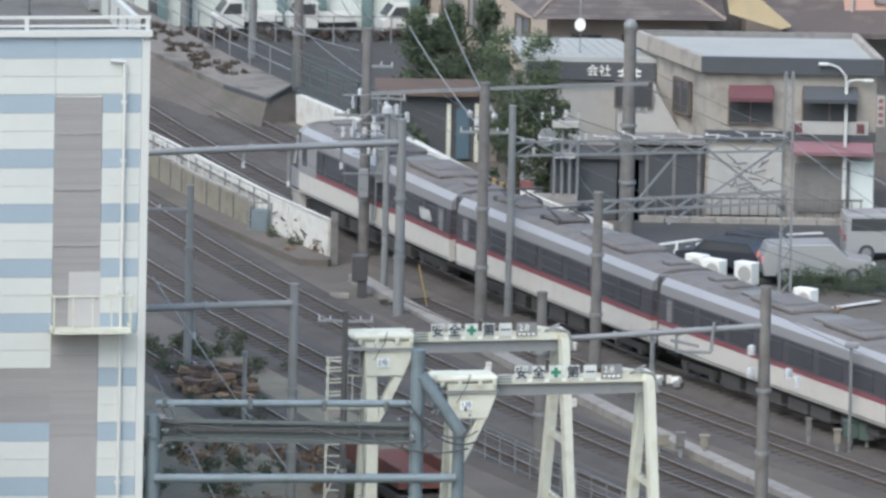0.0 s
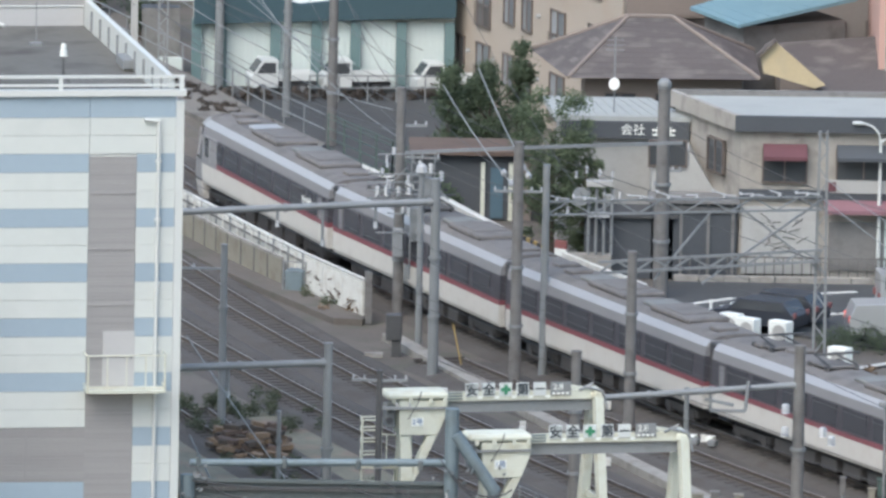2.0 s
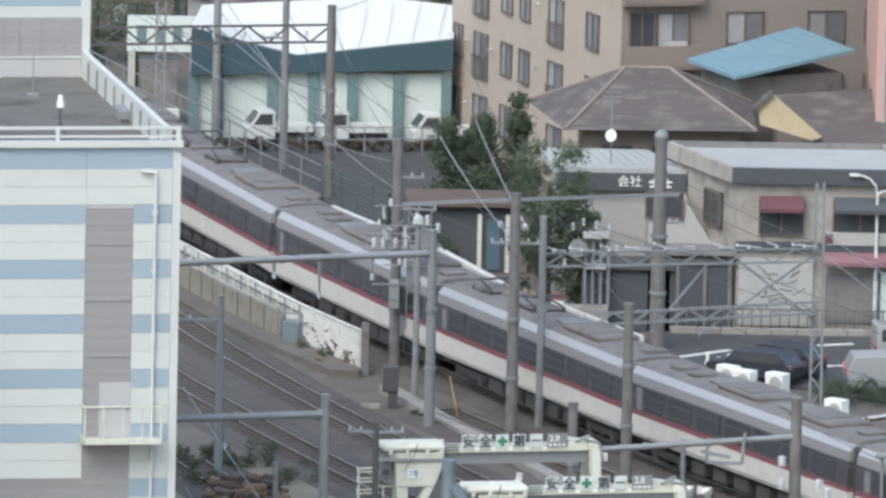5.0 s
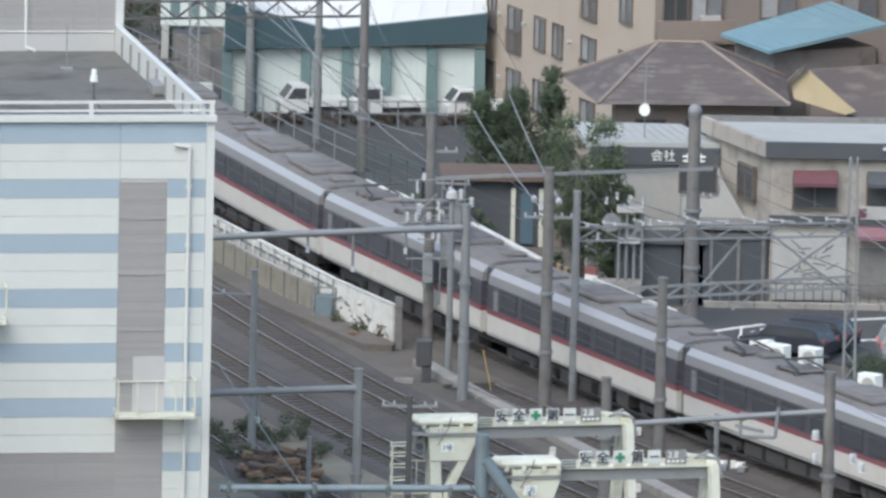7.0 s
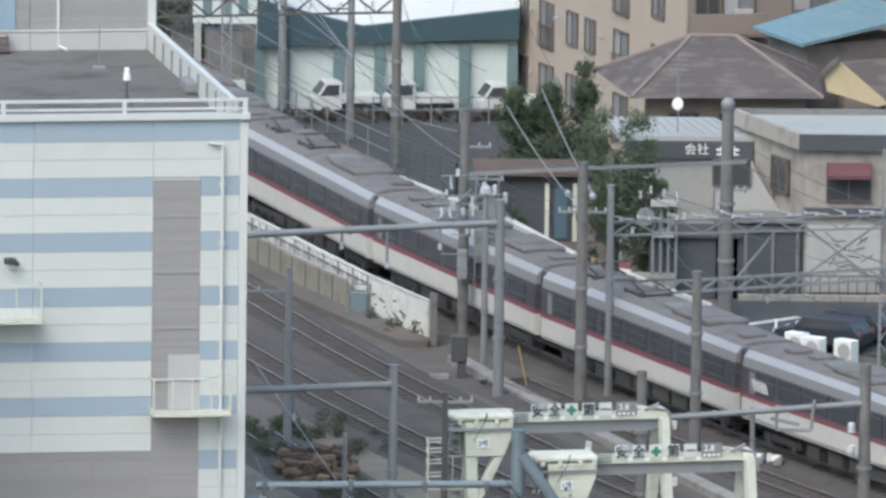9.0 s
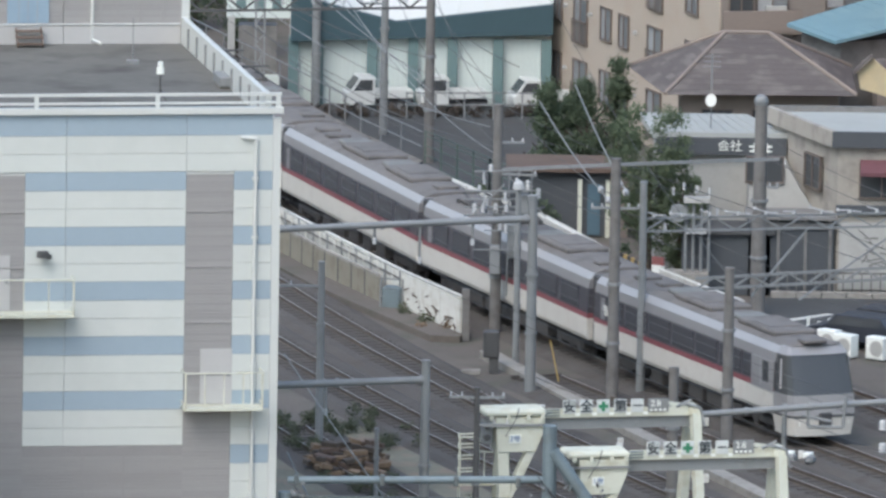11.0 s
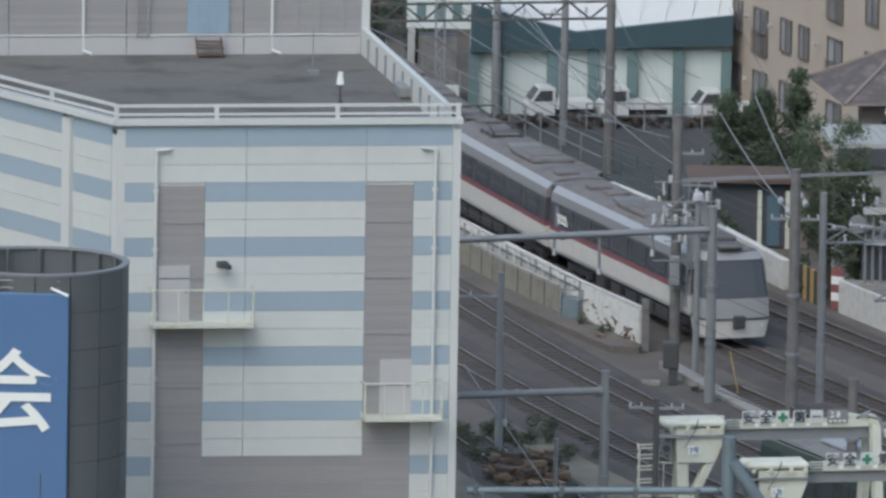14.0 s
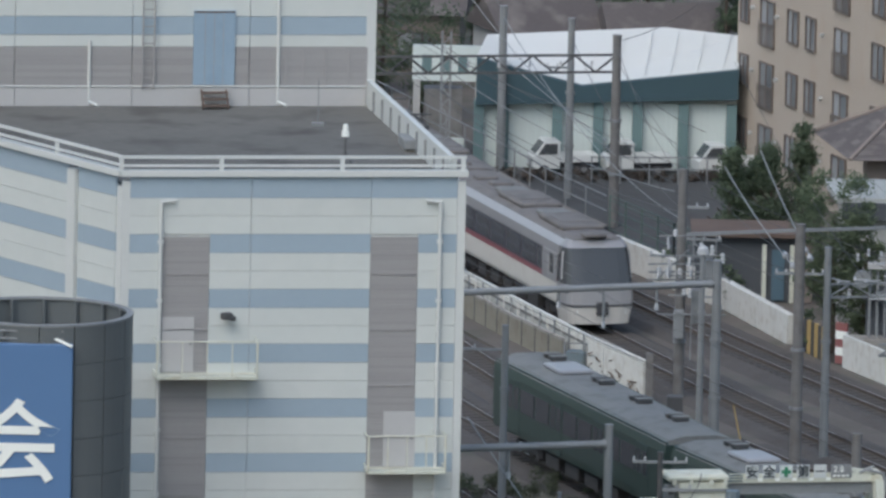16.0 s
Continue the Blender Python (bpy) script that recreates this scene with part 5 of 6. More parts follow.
wag = thing("flat_wagon", "red oxide painted flat wagon under the cranes", "wagon", pose(10.0, 545.0, -0.1, 0, 0, -74))
boxpart("deck", (0, 0, 1.0), (6.4, 2.1, 0.25), LOGRED, wag)
for y in (-1.0, 1.0):
    boxpart("side_board", (0, y, 1.35), (6.4, 0.08, 0.45), LOGRED, wag)
for x in (-1.65, 1.65):
    bogie(x, wag)

# ---------- buildings beyond the line ----------
def window_on(parent, m, w, h, tall=False, glass=None):
    """A framed window on a wall; m is the wall's frame: x along it, -y outwards."""
    wf = part("window", frame_mesh(w, h), FRAMEBR, parent, at=m)
    bm = bmesh.new()
    box(bm, (-w / 4, 0.02, h / 2), (w / 2 - 0.05, 0.03, h - 0.08))
    part("pane", bm, glass or CURTAIN, wf)
    bm = bmesh.new()
    box(bm, (w / 4, 0.0, h / 2), (w / 2 - 0.05, 0.03, h - 0.08))
    part("pane", bm, glass or PANEGREY, wf)
    if tall:
        for i in range(7):
            boxpart("guard_bar", (-w / 2 + w * i / 6, -0.12, h * 0.25), (0.03, 0.03, h * 0.5), FRAMEBR, wf)
        boxpart("guard_rail", (0, -0.12, h * 0.5), (w + 0.06, 0.05, 0.05), FRAMEBR, wf)
    return wf


def frame_mesh(w, h):
    bm = bmesh.new()
    for x in (-w / 2, 0, w / 2):
        box(bm, (x, 0, h / 2), (0.06, 0.12, h + 0.06))
    for z in (0, h):
        box(bm, (0, 0, z), (w + 0.06, 0.14, 0.06))
    return bm


# garages with a white roof
gar = thing("garage_building", "low garage row, dark teal fascia, white sheet roof", "garage", pose(0, 654.4, -0.3))
bm = bmesh.new()
across = Matrix(((1, 0, 0, 0), (0, 0, -1, 0), (0, 1, 0, 0), (0, 0, 0, 1)))
prism(bm, [(1.57, 2.75), (12.45, 3.2), (12.45, 4.45), (5.95, 3.65), (1.57, 4.75)], Matrix.Translation((0, 0.3, 0)) @ across, Matrix.Translation((0, -0.25, 0)) @ across)
part("fascia", bm, TEAL, gar, "dark teal fascia")
boxpart("back_wall", (7.0, 3.0, 1.5), (10.8, 4.6, 3.0), SHUTTER, gar)
posts = [1.7, 2.74, 4.97, 6.67, 8.3, 10.2, 12.2]
for x in posts:
    boxpart("pillar", (x, 0.1, 1.45), (0.42, 0.3, 2.95), TEALPOST, gar, "teal pillar")
for a, b in zip(posts, posts[1:]):
    sh = boxpart("shutter", ((a + b) / 2, 0.35, 1.45), (b - a - 0.42, 0.08, 2.9), SHUTTER, gar, "pale ribbed shutter")
    n = max(3, round((b - a) / 0.28))
    for i in range(n):
        boxpart("rib", (a + 0.26 + (b - a - 0.52) * i / (n - 1), 0.29, 1.45), (0.05, 0.05, 2.85), SHUTTER, sh)
bm = bmesh.new()
v = [bm.verts.new(p) for p in ((1.57, 0.1, 4.77), (5.95, 0.1, 3.67), (12.45, 0.1, 4.47), (12.6, 7.5, 4.8), (9.5, 8.5, 4.95), (2.0, 5.5, 4.9))]
v += [bm.verts.new(q.co - Vector((0, 0, 0.12))) for q in v]
for i in range(6):
    bm.faces.new((v[i], v[(i + 1) % 6], v[6 + (i + 1) % 6], v[6 + i]))
bm.faces.new((v[0], v[1], v[5])), bm.faces.new((v[1], v[2], v[3])), bm.faces.new((v[1], v[3], v[4], v[5]))
bmesh.ops.recalc_face_normals(bm, faces=bm.faces)
rf = part("roof", bm, WHITEROOF, gar, "bright white sheet roof")
for i in range(6):
    x = 6.3 + i * 1.1
    bm = bmesh.new()
    beam(bm, (x, 0.3, 3.74 + i * 0.137), (x + 0.4, 7.3, 4.88), 0.04, 0.03)
    part("roof_seam", bm, WHITEROOF, rf)
shed = thing("open_shed", "white fronted shed, grey block drawn as its shaded opening", "shed", pose(0.4, 658.2, -0.3))
# closed block whose grey stands for the dim inside of the shed
boxpart("opening", (-0.2, 0.6, 1.4), (1.6, 1.0, 2.8), GREYWALL, shed)
for x in (-0.7, 0.0, 0.5):
    boxpart("stored_crate", (x, -0.1, 0.4), (0.5, 0.5, 0.7), SHUTTER, shed, "pale crate")
boxpart("sign_front", (0, 0, 3.9), (3.0, 0.2, 1.5), SHUTTER, shed, "pale green-white front panel")
for x in (-1.3, 1.3):
    boxpart("pillar", (x, 0, 1.6), (0.3, 0.3, 3.2), PALEWALL, shed)
for i in range(3):
    boxpart("faded_mark", (-0.9 + i * 0.75, -0.12, 3.9), (0.4, 0.04, 0.7), TEALPOST, shed)

# flats: a long slanting wall with windows, and a front with balconies
apt = thing("apartment_building", "tan stucco apartment building with brown framed windows", "apartment building")
A0, B0 = Vector((12.4, 656.0)), Vector((18.85, 637.6))
bm = bmesh.new()
prism(bm, [tuple(A0), tuple(B0), (31.5, 640.5), (31.5, 662.0), (14.0, 664.0)], Matrix.Translation((0, 0, -0.3)), Matrix.Translation((0, 0, 19.0)))
part("wall", bm, TANWALL, apt, "tan stucco wall")
d = (B0 - A0).normalized()
ang = math.degrees(math.atan2(d.y, d.x))
L = (B0 - A0).length
cols = ((0.9, 0.95, 1.25, False), (3.6, 1.55, 1.9, True), (6.6, 1.2, 1.35, False), (8.7, 1.1, 1.35, False), (12.3, 1.6, 1.9, True), (16.5, 1.35, 1.45, False))
for k in range(7):
    for s, w, h, tall in cols:
        p = A0 + d * s
        ztop = 2.05 + k * 2.62
        window_on(apt, pose(p.x, p.y, ztop - h, 0, 0, ang) @ pose(0, -0.03, 0), w, h, tall)
    for s in (2.3, 5.2, 10.5):
        p = A0 + d * s
        bm = bmesh.new()
        rod(bm, (p.x - 0.15, p.y - 0.05, 1.6 + k * 2.62), (p.x - 0.3, p.y - 0.1, 1.6 + k * 2.62), 0.09, 8)
        part("vent_cap", bm, PALEWALL, apt)
front = Vector((31.5, 640.5)) - B0
fa = math.degrees(math.atan2(front.y, front.x))
f0 = Matrix.Translation((B0.x, B0.y, 0)) @ pose(0, 0, 0, 0, 0, fa)
# thin slab over the front, coloured darker to stand for its shaded side
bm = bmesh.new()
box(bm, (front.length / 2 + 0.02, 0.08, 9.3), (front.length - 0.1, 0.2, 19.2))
part("front_wall", bm, TANSHADE, apt, "stucco front, tan darkened as if in shade", at=f0)
for k in range(7):
    z = 2.62 * k + 0.3
    bal = part("balcony", bmesh.new(), BROWNWALL, apt, "brown balcony")
    bm = bmesh.new()
    box(bm, (1.7, -0.5, z + 0.45), (3.3, 0.1, 0.9))
    box(bm, (1.7, -0.25, z), (3.3, 0.6, 0.12))
    bal.data = mesh_of("balcony", bm, BROWNWALL)
    bal.matrix_basis = f0
    for x, w in ((0.9, 1.0), (2.2, 1.3)):
        window_on(apt, f0 @ pose(x, -0.06, z + 0.3), w, 1.9, glass=DARKGLASS if x < 1 else None)
    boxp = bmesh.new()
    box(boxp, (2.3, -0.3, z + 0.75), (0.8, 0.35, 0.6))
    part("air_conditioner", boxp, PALEWALL, apt, at=f0)
    for x in (5.2, 8.6, 11.0):
        window_on(apt, f0 @ pose(x, -0.06, z + 0.9), 1.5, 1.3)

# brown tiled house
def tiled_roof(parent, corners, ridge, rows):
    """Four slopes of tile courses between eaves and ridge."""
    e = [Vector(c) for c in corners]
    r0, r1 = Vector(ridge[0]), Vector(ridge[1])
    faces = ((e[0], e[1], r1, r0), (e[1], e[2], r1, r1), (e[2], e[3], r0, r1), (e[3], e[0], r0, r0))
    for a, b, c, dd in faces:
        n = (b - a).cross(dd - a).normalized()
        for i in range(rows):
            f0, f1 = i / rows, (i + 1.06) / rows
            p, q = a.lerp(dd, f0), b.lerp(c, f0)
            s, t = a.lerp(dd, min(f1, 1)), b.lerp(c, min(f1, 1))
            lift = n * 0.018
            bm = bmesh.new()
            vs = [bm.verts.new(x) for x in (p + lift, q + lift, t + n * 0.01, s + n * 0.01, p, q, t - n * 0.03, s - n * 0.03)]
            for idx in ((0, 1, 2, 3), (0, 4, 5, 1), (1, 5, 6, 2), (2, 6, 7, 3), (3, 7, 4, 0), (7, 6, 5, 4)):
                try:
                    bm.faces.new([vs[j] for j in idx])
                except ValueError:
                    pass
            part("tile_course", bm, TILE, parent)
    bm = bmesh.new()
    for a, b in ((r0, r1), (e[0], r0), (e[1], r1), (e[2], r1), (e[3], r0)):
        rod(bm, a + Vector((0, 0, 0.04)), b + Vector((0, 0, 0.04)), 0.08, 8)
    part("ridge_tiles", bm, ROOFLIGHT if len(corners) > 4 else BROWNWALL, parent)


ha = thing("tiled_house", "old house with a brown hipped tile roof", "house")
bm = bmesh.new()
box(bm, (20.1, 625.6, 2.55), (6.2, 5.6, 5.7))
part("wall", bm, BROWNWALL, ha, "brown weathered wall")
tiled_roof(ha, ((16.3, 621.8, 5.3), (23.9, 621.8, 5.35), (23.9, 629.4, 5.4), (15.0, 629.0, 5.35)), ((18.75, 625.9, 7.2), (20.5, 625.9, 7.2)), 12)
for x in (18.4, 20.4, 22.2):
    window_on(ha, pose(x, 622.75, 3.4), 1.2, 1.2, glass=DARKGLASS)
# house with a faded blue roof, and one with a brown roof and yellow gable boards
bh = thing("blue_roofed_house", "house with a faded blue sheet roof", "house")
bm = bmesh.new()
prism(bm, [(22.0, 632.1), (23.5, 629.9), (27.6, 632.2), (26.0, 636.0), (22.6, 635.5)], Matrix.Translation((0, 0, -0.3)), Matrix.Translation((0, 0, 6.3)))
part("wall", bm, GREYWALL, bh, "dark grey wall")
bm = bmesh.new()
vs = [(21.4, 632.0, 6.75), (23.25, 629.0, 6.5), (28.1, 632.0, 7.25), (25.95, 636.5, 7.5)]
v = [bm.verts.new(p) for p in vs] + [bm.verts.new(Vector(p) - Vector((0, 0, 0.14))) for p in vs]
for i in range(4):
    bm.faces.new((v[i], v[(i + 1) % 4], v[4 + (i + 1) % 4], v[4 + i]))
bm.faces.new(v[:4]), bm.faces.new(v[7:3:-1])
bmesh.ops.recalc_face_normals(bm, faces=bm.faces)
br = part("roof", bm, BLUEROOF, bh, "faded blue sheet roof")
for i in range(9):
    f = (i + 0.5) / 9
    a, b = Vector(vs[0]).lerp(Vector(vs[3]), f), Vector(vs[1]).lerp(Vector(vs[2]), f)
    bm = bmesh.new()
    beam(bm, a + Vector((0, 0, 0.01)), b + Vector((0, 0, 0.01)), 0.04, 0.02)
    part("standing_seam", bm, BLUEROOF, br)
yh = thing("gabled_house", "house with brown roof and yellow gable boards", "house")
bm = bmesh.new()
box(bm, (27.0, 627.5, 2.4), (4.4, 5.5, 5.4))
part("wall", bm, BROWNWALL, yh, "dark brown wall")
bm = bmesh.new()
vs = [(26.6, 622.5, 4.75), (32.0, 622.5, 4.9), (32.0, 629.0, 6.4), (24.3, 629.0, 5.75)]
v = [bm.verts.new(p) for p in vs] + [bm.verts.new(Vector(p) - Vector((0, 0, 0.2))) for p in vs]
for i in range(4):
    bm.faces.new((v[i], v[(i + 1) % 4], v[4 + (i + 1) % 4], v[4 + i]))
bm.faces.new(v[:4]), bm.faces.new(v[7:3:-1])
bmesh.ops.recalc_face_normals(bm, faces=bm.faces)
part("roof", bm, TILE, yh, "brown roof slope")
bm = bmesh.new()
prism(bm, [(0, 0), (0.5, 0.62), (2.6, -1.15), (2.2, -1.3), (0.15, -0.7)], Matrix(((1, 0, 0, 23.9), (0, 0, -1, 623.0), (0, 1, 0, 6.2), (0, 0, 0, 1))), Matrix(((1, 0, 0, 23.9), (0, 0, -1, 622.8), (0, 1, 0, 6.2), (0, 0, 0, 1))))
part("gable_board", bm, YELLOWB, yh, "weathered yellow gable board")
bm = bmesh.new()
beam(bm, (23.75, 622.7, 6.15), (24.5, 622.7, 6.85), 0.3, 0.14)
part("gable_cap", bm, TILE, yh)
# pink block
pk = thing("pink_building", "tall pink stucco building with a grey base", "building", pose(33.7, 630.0, -0.3))
boxpart("wall", (0, 0, 10.5), (10.0, 10.0, 11.2), PINKWALL, pk, "pink stucco wall")
boxpart("base_wall", (0, 0, 2.45), (9.96, 9.96, 4.9), GREYWALL, pk, "grey lower wall")
for k in range(3):
    window_on(pk, pose(-3.2, -5.03, 6.0 + k * 2.8), 1.2, 1.2)
bm = bmesh.new()
rod(bm, (-4.7, -5.1, 0.5), (-4.7, -5.1, 15.5), 0.06, 8)
part("drain_pipe", bm, PALEWALL, pk)
# company building with dark fascia
cb = thing("company_building", "small white building with a dark sign fascia", "shop building")
bm = bmesh.new()
box(bm, (18.2, 614.4, 2.3), (4.9, 4.4, 5.2))
part("wall", bm, PALEWALL, cb, "pale plaster wall")
bm = bmesh.new()
prism(bm, [(15.6, 612.0), (20.85, 612.0), (19.4, 617.0), (15.2, 617.0)], Matrix.Translation((0, 0, 5.05)), Matrix.Translation((0, 0, 5.3)))
rf = part("roof", bm, ROOFLIGHT, cb, "light grey sheet roof")
bm = bmesh.new()
for i in range(11):
    beam(bm, (15.9 + i * 0.44, 612.1, 5.32), (15.6 + i * 0.36, 616.9, 5.32), 0.03, 0.03)
part("roof_seams", bm, ROOFLIGHT, rf)
fs = boxpart("fascia", (18.3, 611.95, 4.78), (5.0, 0.16, 0.68), DARKBAND, cb, "dark sign fascia")
lettering("sign_letters", "会社", 0.48, LETTERW, fs, pose(18.6, 611.85, 4.78, 90), "white sign characters")
for i in range(2):
    bm = bmesh.new()
    box(bm, (19.55 + i * 0.5, 611.85, 4.8), (0.4, 0.03, 0.07))
    box(bm, (19.55 + i * 0.5, 611.85, 4.62), (0.36, 0.03, 0.06))
    box(bm, (19.55 + i * 0.5, 611.848, 4.75), (0.07, 0.03, 0.36))
    part("sign_bar", bm, LETTERW, fs, "plain white sign strokes")
window_on(cb, pose(19.9, 609.55, 3.75), 1.45, 1.0, glass=DARKGLASS)
bm = bmesh.new()
prism(bm, [(19.3, -0.3), (21.9, -0.3), (21.75, 2.8), (20.75, 4.42), (19.3, 4.42)], Matrix(((1, 0, 0, 0), (0, 0, -1, 612.1), (0, 1, 0, 0), (0, 0, 0, 1))), Matrix(((1, 0, 0, 0), (0, 0, -1, 609.6), (0, 1, 0, 0), (0, 0, 0, 1))))
part("side_buttress", bm, PALEWALL, cb, "sloping white side wall")
dish = thing("satellite_dish", "white satellite dish with an aerial on a roof mast", "satellite dish", pose(17.88, 613.0, 5.25))
bm = bmesh.new()
rod(bm, (0, 0, 0), (0, 0, 3.0), 0.03, 6)
for z in (2.5, 2.7, 2.9):
    rod(bm, (-0.35, 0, z), (0.35, 0, z), 0.015, 5)
part("mast", bm, GALV, dish)
bm = bmesh.new()
rod(bm, (0, -0.1, 1.17), (-0.02, -0.2, 1.2), 0.2, 20, 0.22)
bmesh.ops.scale(bm, vec=(1, 1, 1.15), verts=bm.verts, space=Matrix.Translation((0, 0, -1.17)))
part("reflector", bm, WHITEROOF, dish)
# weathered two-storey shop
sb = thing("shop_building", "weathered beige two-storey shop with maroon awnings", "shop building")
bm = bmesh.new()
prism(bm, [(22.65, 607.3), (29.2, 607.3), (28.4, 613.6), (20.3, 613.4)], Matrix.Translation((0, 0, -0.3)), Matrix.Translation((0, 0, 5.5)))
part("wall", bm, BEIGEWALL, sb, "weathered beige stucco wall")
bm = bmesh.new()
prism(bm, [(22.6, 607.2), (29.3, 607.2), (28.5, 613.7), (20.2, 613.5)], Matrix.Translation((0, 0, 5.5)), Matrix.Translation((0, 0, 5.95)))
part("roof", bm, ROOFLIGHT, sb, "light grey flat roof")
for a, b, mt in (((22.4, 607.1), (29.4, 607.1), DARKBAND), ((20.15, 613.5), (22.5, 607.1), BEIGEWALL), ((20.15, 613.6), (28.6, 613.8), GREYWALL), ((29.35, 607.2), (28.6, 613.8), BEIGEWALL)):
    bm = bmesh.new()
    beam(bm, (*a, 5.85), (*b, 5.85), 0.22, 0.62)
    part("parapet", bm, mt, sb)
for x, w in ((24.35, 1.7), (27.4, 2.1)):
    window_on(sb, pose(x, 607.24, 3.55), w, 1.35, glass=DARKGLASS)
    bm = bmesh.new()
    prism(bm, [(0, 5.05), (0.1, 5.05), (0.75, 4.65), (0.75, 4.5), (0.65, 4.5)], Matrix(((0, 0, 1, x - w / 2), (-1, 0, 0, 607.3), (0, 1, 0, 0), (0, 0, 0, 1))), Matrix(((0, 0, 1, x + w / 2), (-1, 0, 0, 607.3), (0, 1, 0, 0), (0, 0, 0, 1))))
    part("awning", bm, MAROON if x < 26 else DARKBAND, sb, "faded maroon awning" if x < 26 else "torn dark grey awning")
boxpart("storey_band", (25.9, 607.2, 3.1), (6.6, 0.2, 0.35), DARKBAND, sb, "dark storey band")
boxpart("white_front", (24.2, 607.22, 1.3), (2.9, 0.14, 2.6), PALEWALL, sb, "pale lower wall")
rnd = random.Random(21)
for i in range(22):
    x, z = rnd.uniform(23.6, 25.2), rnd.uniform(0.9, 2.3)
    bm = bmesh.new()
    beam(bm, (x, 607.13, z), (x + rnd.uniform(-0.5, 0.5), 607.13, z + rnd.uniform(-0.35, 0.35)), 0.02, 0.045)
    part("paint_stroke", bm, GREYWALL, sb, "grey scrawled stroke")
bm = bmesh.new()
prism(bm, [(0, 2.95), (0.1, 2.95), (0.8, 2.6), (0.8, 2.45), (0.7, 2.45)], Matrix(((0, 0, 1, 25.9), (-1, 0, 0, 607.3), (0, 1, 0, 0), (0, 0, 0, 1))), Matrix(((0, 0, 1, 29.1), (-1, 0, 0, 607.3), (0, 1, 0, 0), (0, 0, 0, 1))))
part("awning", bm, PINKLINE, sb, "long faded pink awning")
boxpart("shop_sign", (27.5, 607.1, 3.45), (2.8, 0.12, 0.5), PALEWALL, sb, "faded pale shop sign")
for x in (26.2, 28.6):
    boxpart("sign_mark", (x, 607.02, 3.45), (0.3, 0.03, 0.36), MAROON, sb)
boxpart("shop_window", (27.2, 607.25, 1.1), (2.2, 0.1, 1.9), GREYWALL, sb)
boxpart("shop_door", (28.7, 607.24, 1.1), (0.9, 0.1, 2.1), SHUTTER, sb)
window_on(sb, pose(21.75, 609.3, 3.6, 0, 0, math.degrees(math.atan2(-6.1, 2.2))), 1.6, 1.3, glass=DARKGLASS)
vs_ = thing("vertical_sign", "narrow vertical shop sign with red marks", "sign", pose(29.35, 606.7, 3.6))
boxpart("board", (0, 0, 0.6), (0.3, 0.15, 1.2), PALEWALL, vs_)
for i in range(4):
    boxpart("red_mark", (0, -0.09, 0.2 + i * 0.27), (0.18, 0.03, 0.16), REDSIGN, vs_)
# low lean-to roofs and a shed wall between the line and the shops
lt = thing("lean_to_shed", "dark lean-to shed behind the retaining wall", "shed", pose(12.6, 622.5, -0.3))
# wall in a dark colour that carries the shade under the roof
boxpart("wall", (0, 0, 1.3), (4.6, 3.0, 2.6), DARKBAND, lt)
boxpart("side_wall", (1.95, -1.52, 1.2), (0.75, 0.08, 2.4), BROWNWALL, lt, "brown weathered boards")
boxpart("roof", (0, -0.1, 2.7), (5.0, 3.6, 0.16), RUST, lt, "rusty brown sheet roof")
boxpart("doorway", (0.95, -1.53, 1.1), (0.5, 0.1, 2.0), DOORNAVY, lt, "dull blue door")
for x in (0.4, 1.5):
    boxpart("door_post", (x, -1.56, 1.15), (0.17, 0.16, 2.3), CREAM, lt)
sh2 = thing("line_side_shed", "low grey shed behind the barrier", "shed", pose(18.4, 608.4, -0.3))
boxpart("wall", (0, 0, 1.2), (3.4, 2.4, 2.4), DARKBAND, sh2)
boxpart("roof", (0, 0, 2.45), (3.7, 2.8, 0.12), DARKSTEEL, sh2)
dk2 = thing("dark_workshop", "low workshop by the line, wall coloured dark as shaded bays", "workshop", pose(20.9, 608.2, -0.3))
# solid wall; its dark colour stands for the shade inside open bays
boxpart("wall", (0, 0, 1.5), (3.3, 2.0, 3.0), DARKBAND, dk2)
boxpart("roof", (0, -0.1, 3.06), (3.5, 2.4, 0.1), GREYWALL, dk2)
for x in (-1.5, -0.5, 0.55, 1.5):
    boxpart("pillar", (x, -1.02, 1.5), (0.12, 0.1, 2.9), GREYWALL, dk2)
boxpart("lintel", (0, -1.03, 2.75), (3.2, 0.12, 0.25), GREYWALL, dk2)
tank = thing("transformer", "pale transformer with coils and insulators", "transformer", pose(16.9, 606.6, -0.3))
boxpart("plinth", (0, 0, 0.5), (1.6, 1.2, 1.0), CONCRETE, tank)
bm = bmesh.new()
rod(bm, (-0.4, 0, 3.3), (-0.4, -0.3, 3.3), 0.34, 16)
part("drum", bm, GALV, tank)
for x in (-0.1, 0.2, 0.5, 0.8):
    bm = bmesh.new()
    rod(bm, (x, 0, 1.0), (x, 0, 3.6), 0.06, 8)
    part("column", bm, GALV, tank)
boxpart("head", (0.3, 0, 3.8), (1.0, 0.5, 0.2), PALEWALL, tank)
boxpart("cover", (0.3, -0.1, 2.6), (0.8, 0.3, 0.2), INSUL, tank)
for x, z in ((-0.6, 4.0), (-0.2, 4.2), (0.3, 4.1), (0.8, 4.0), (1.1, 3.2), (-0.9, 2.6)):
    insulator(tank, (x, -0.1, z), 0.3, 0.07)

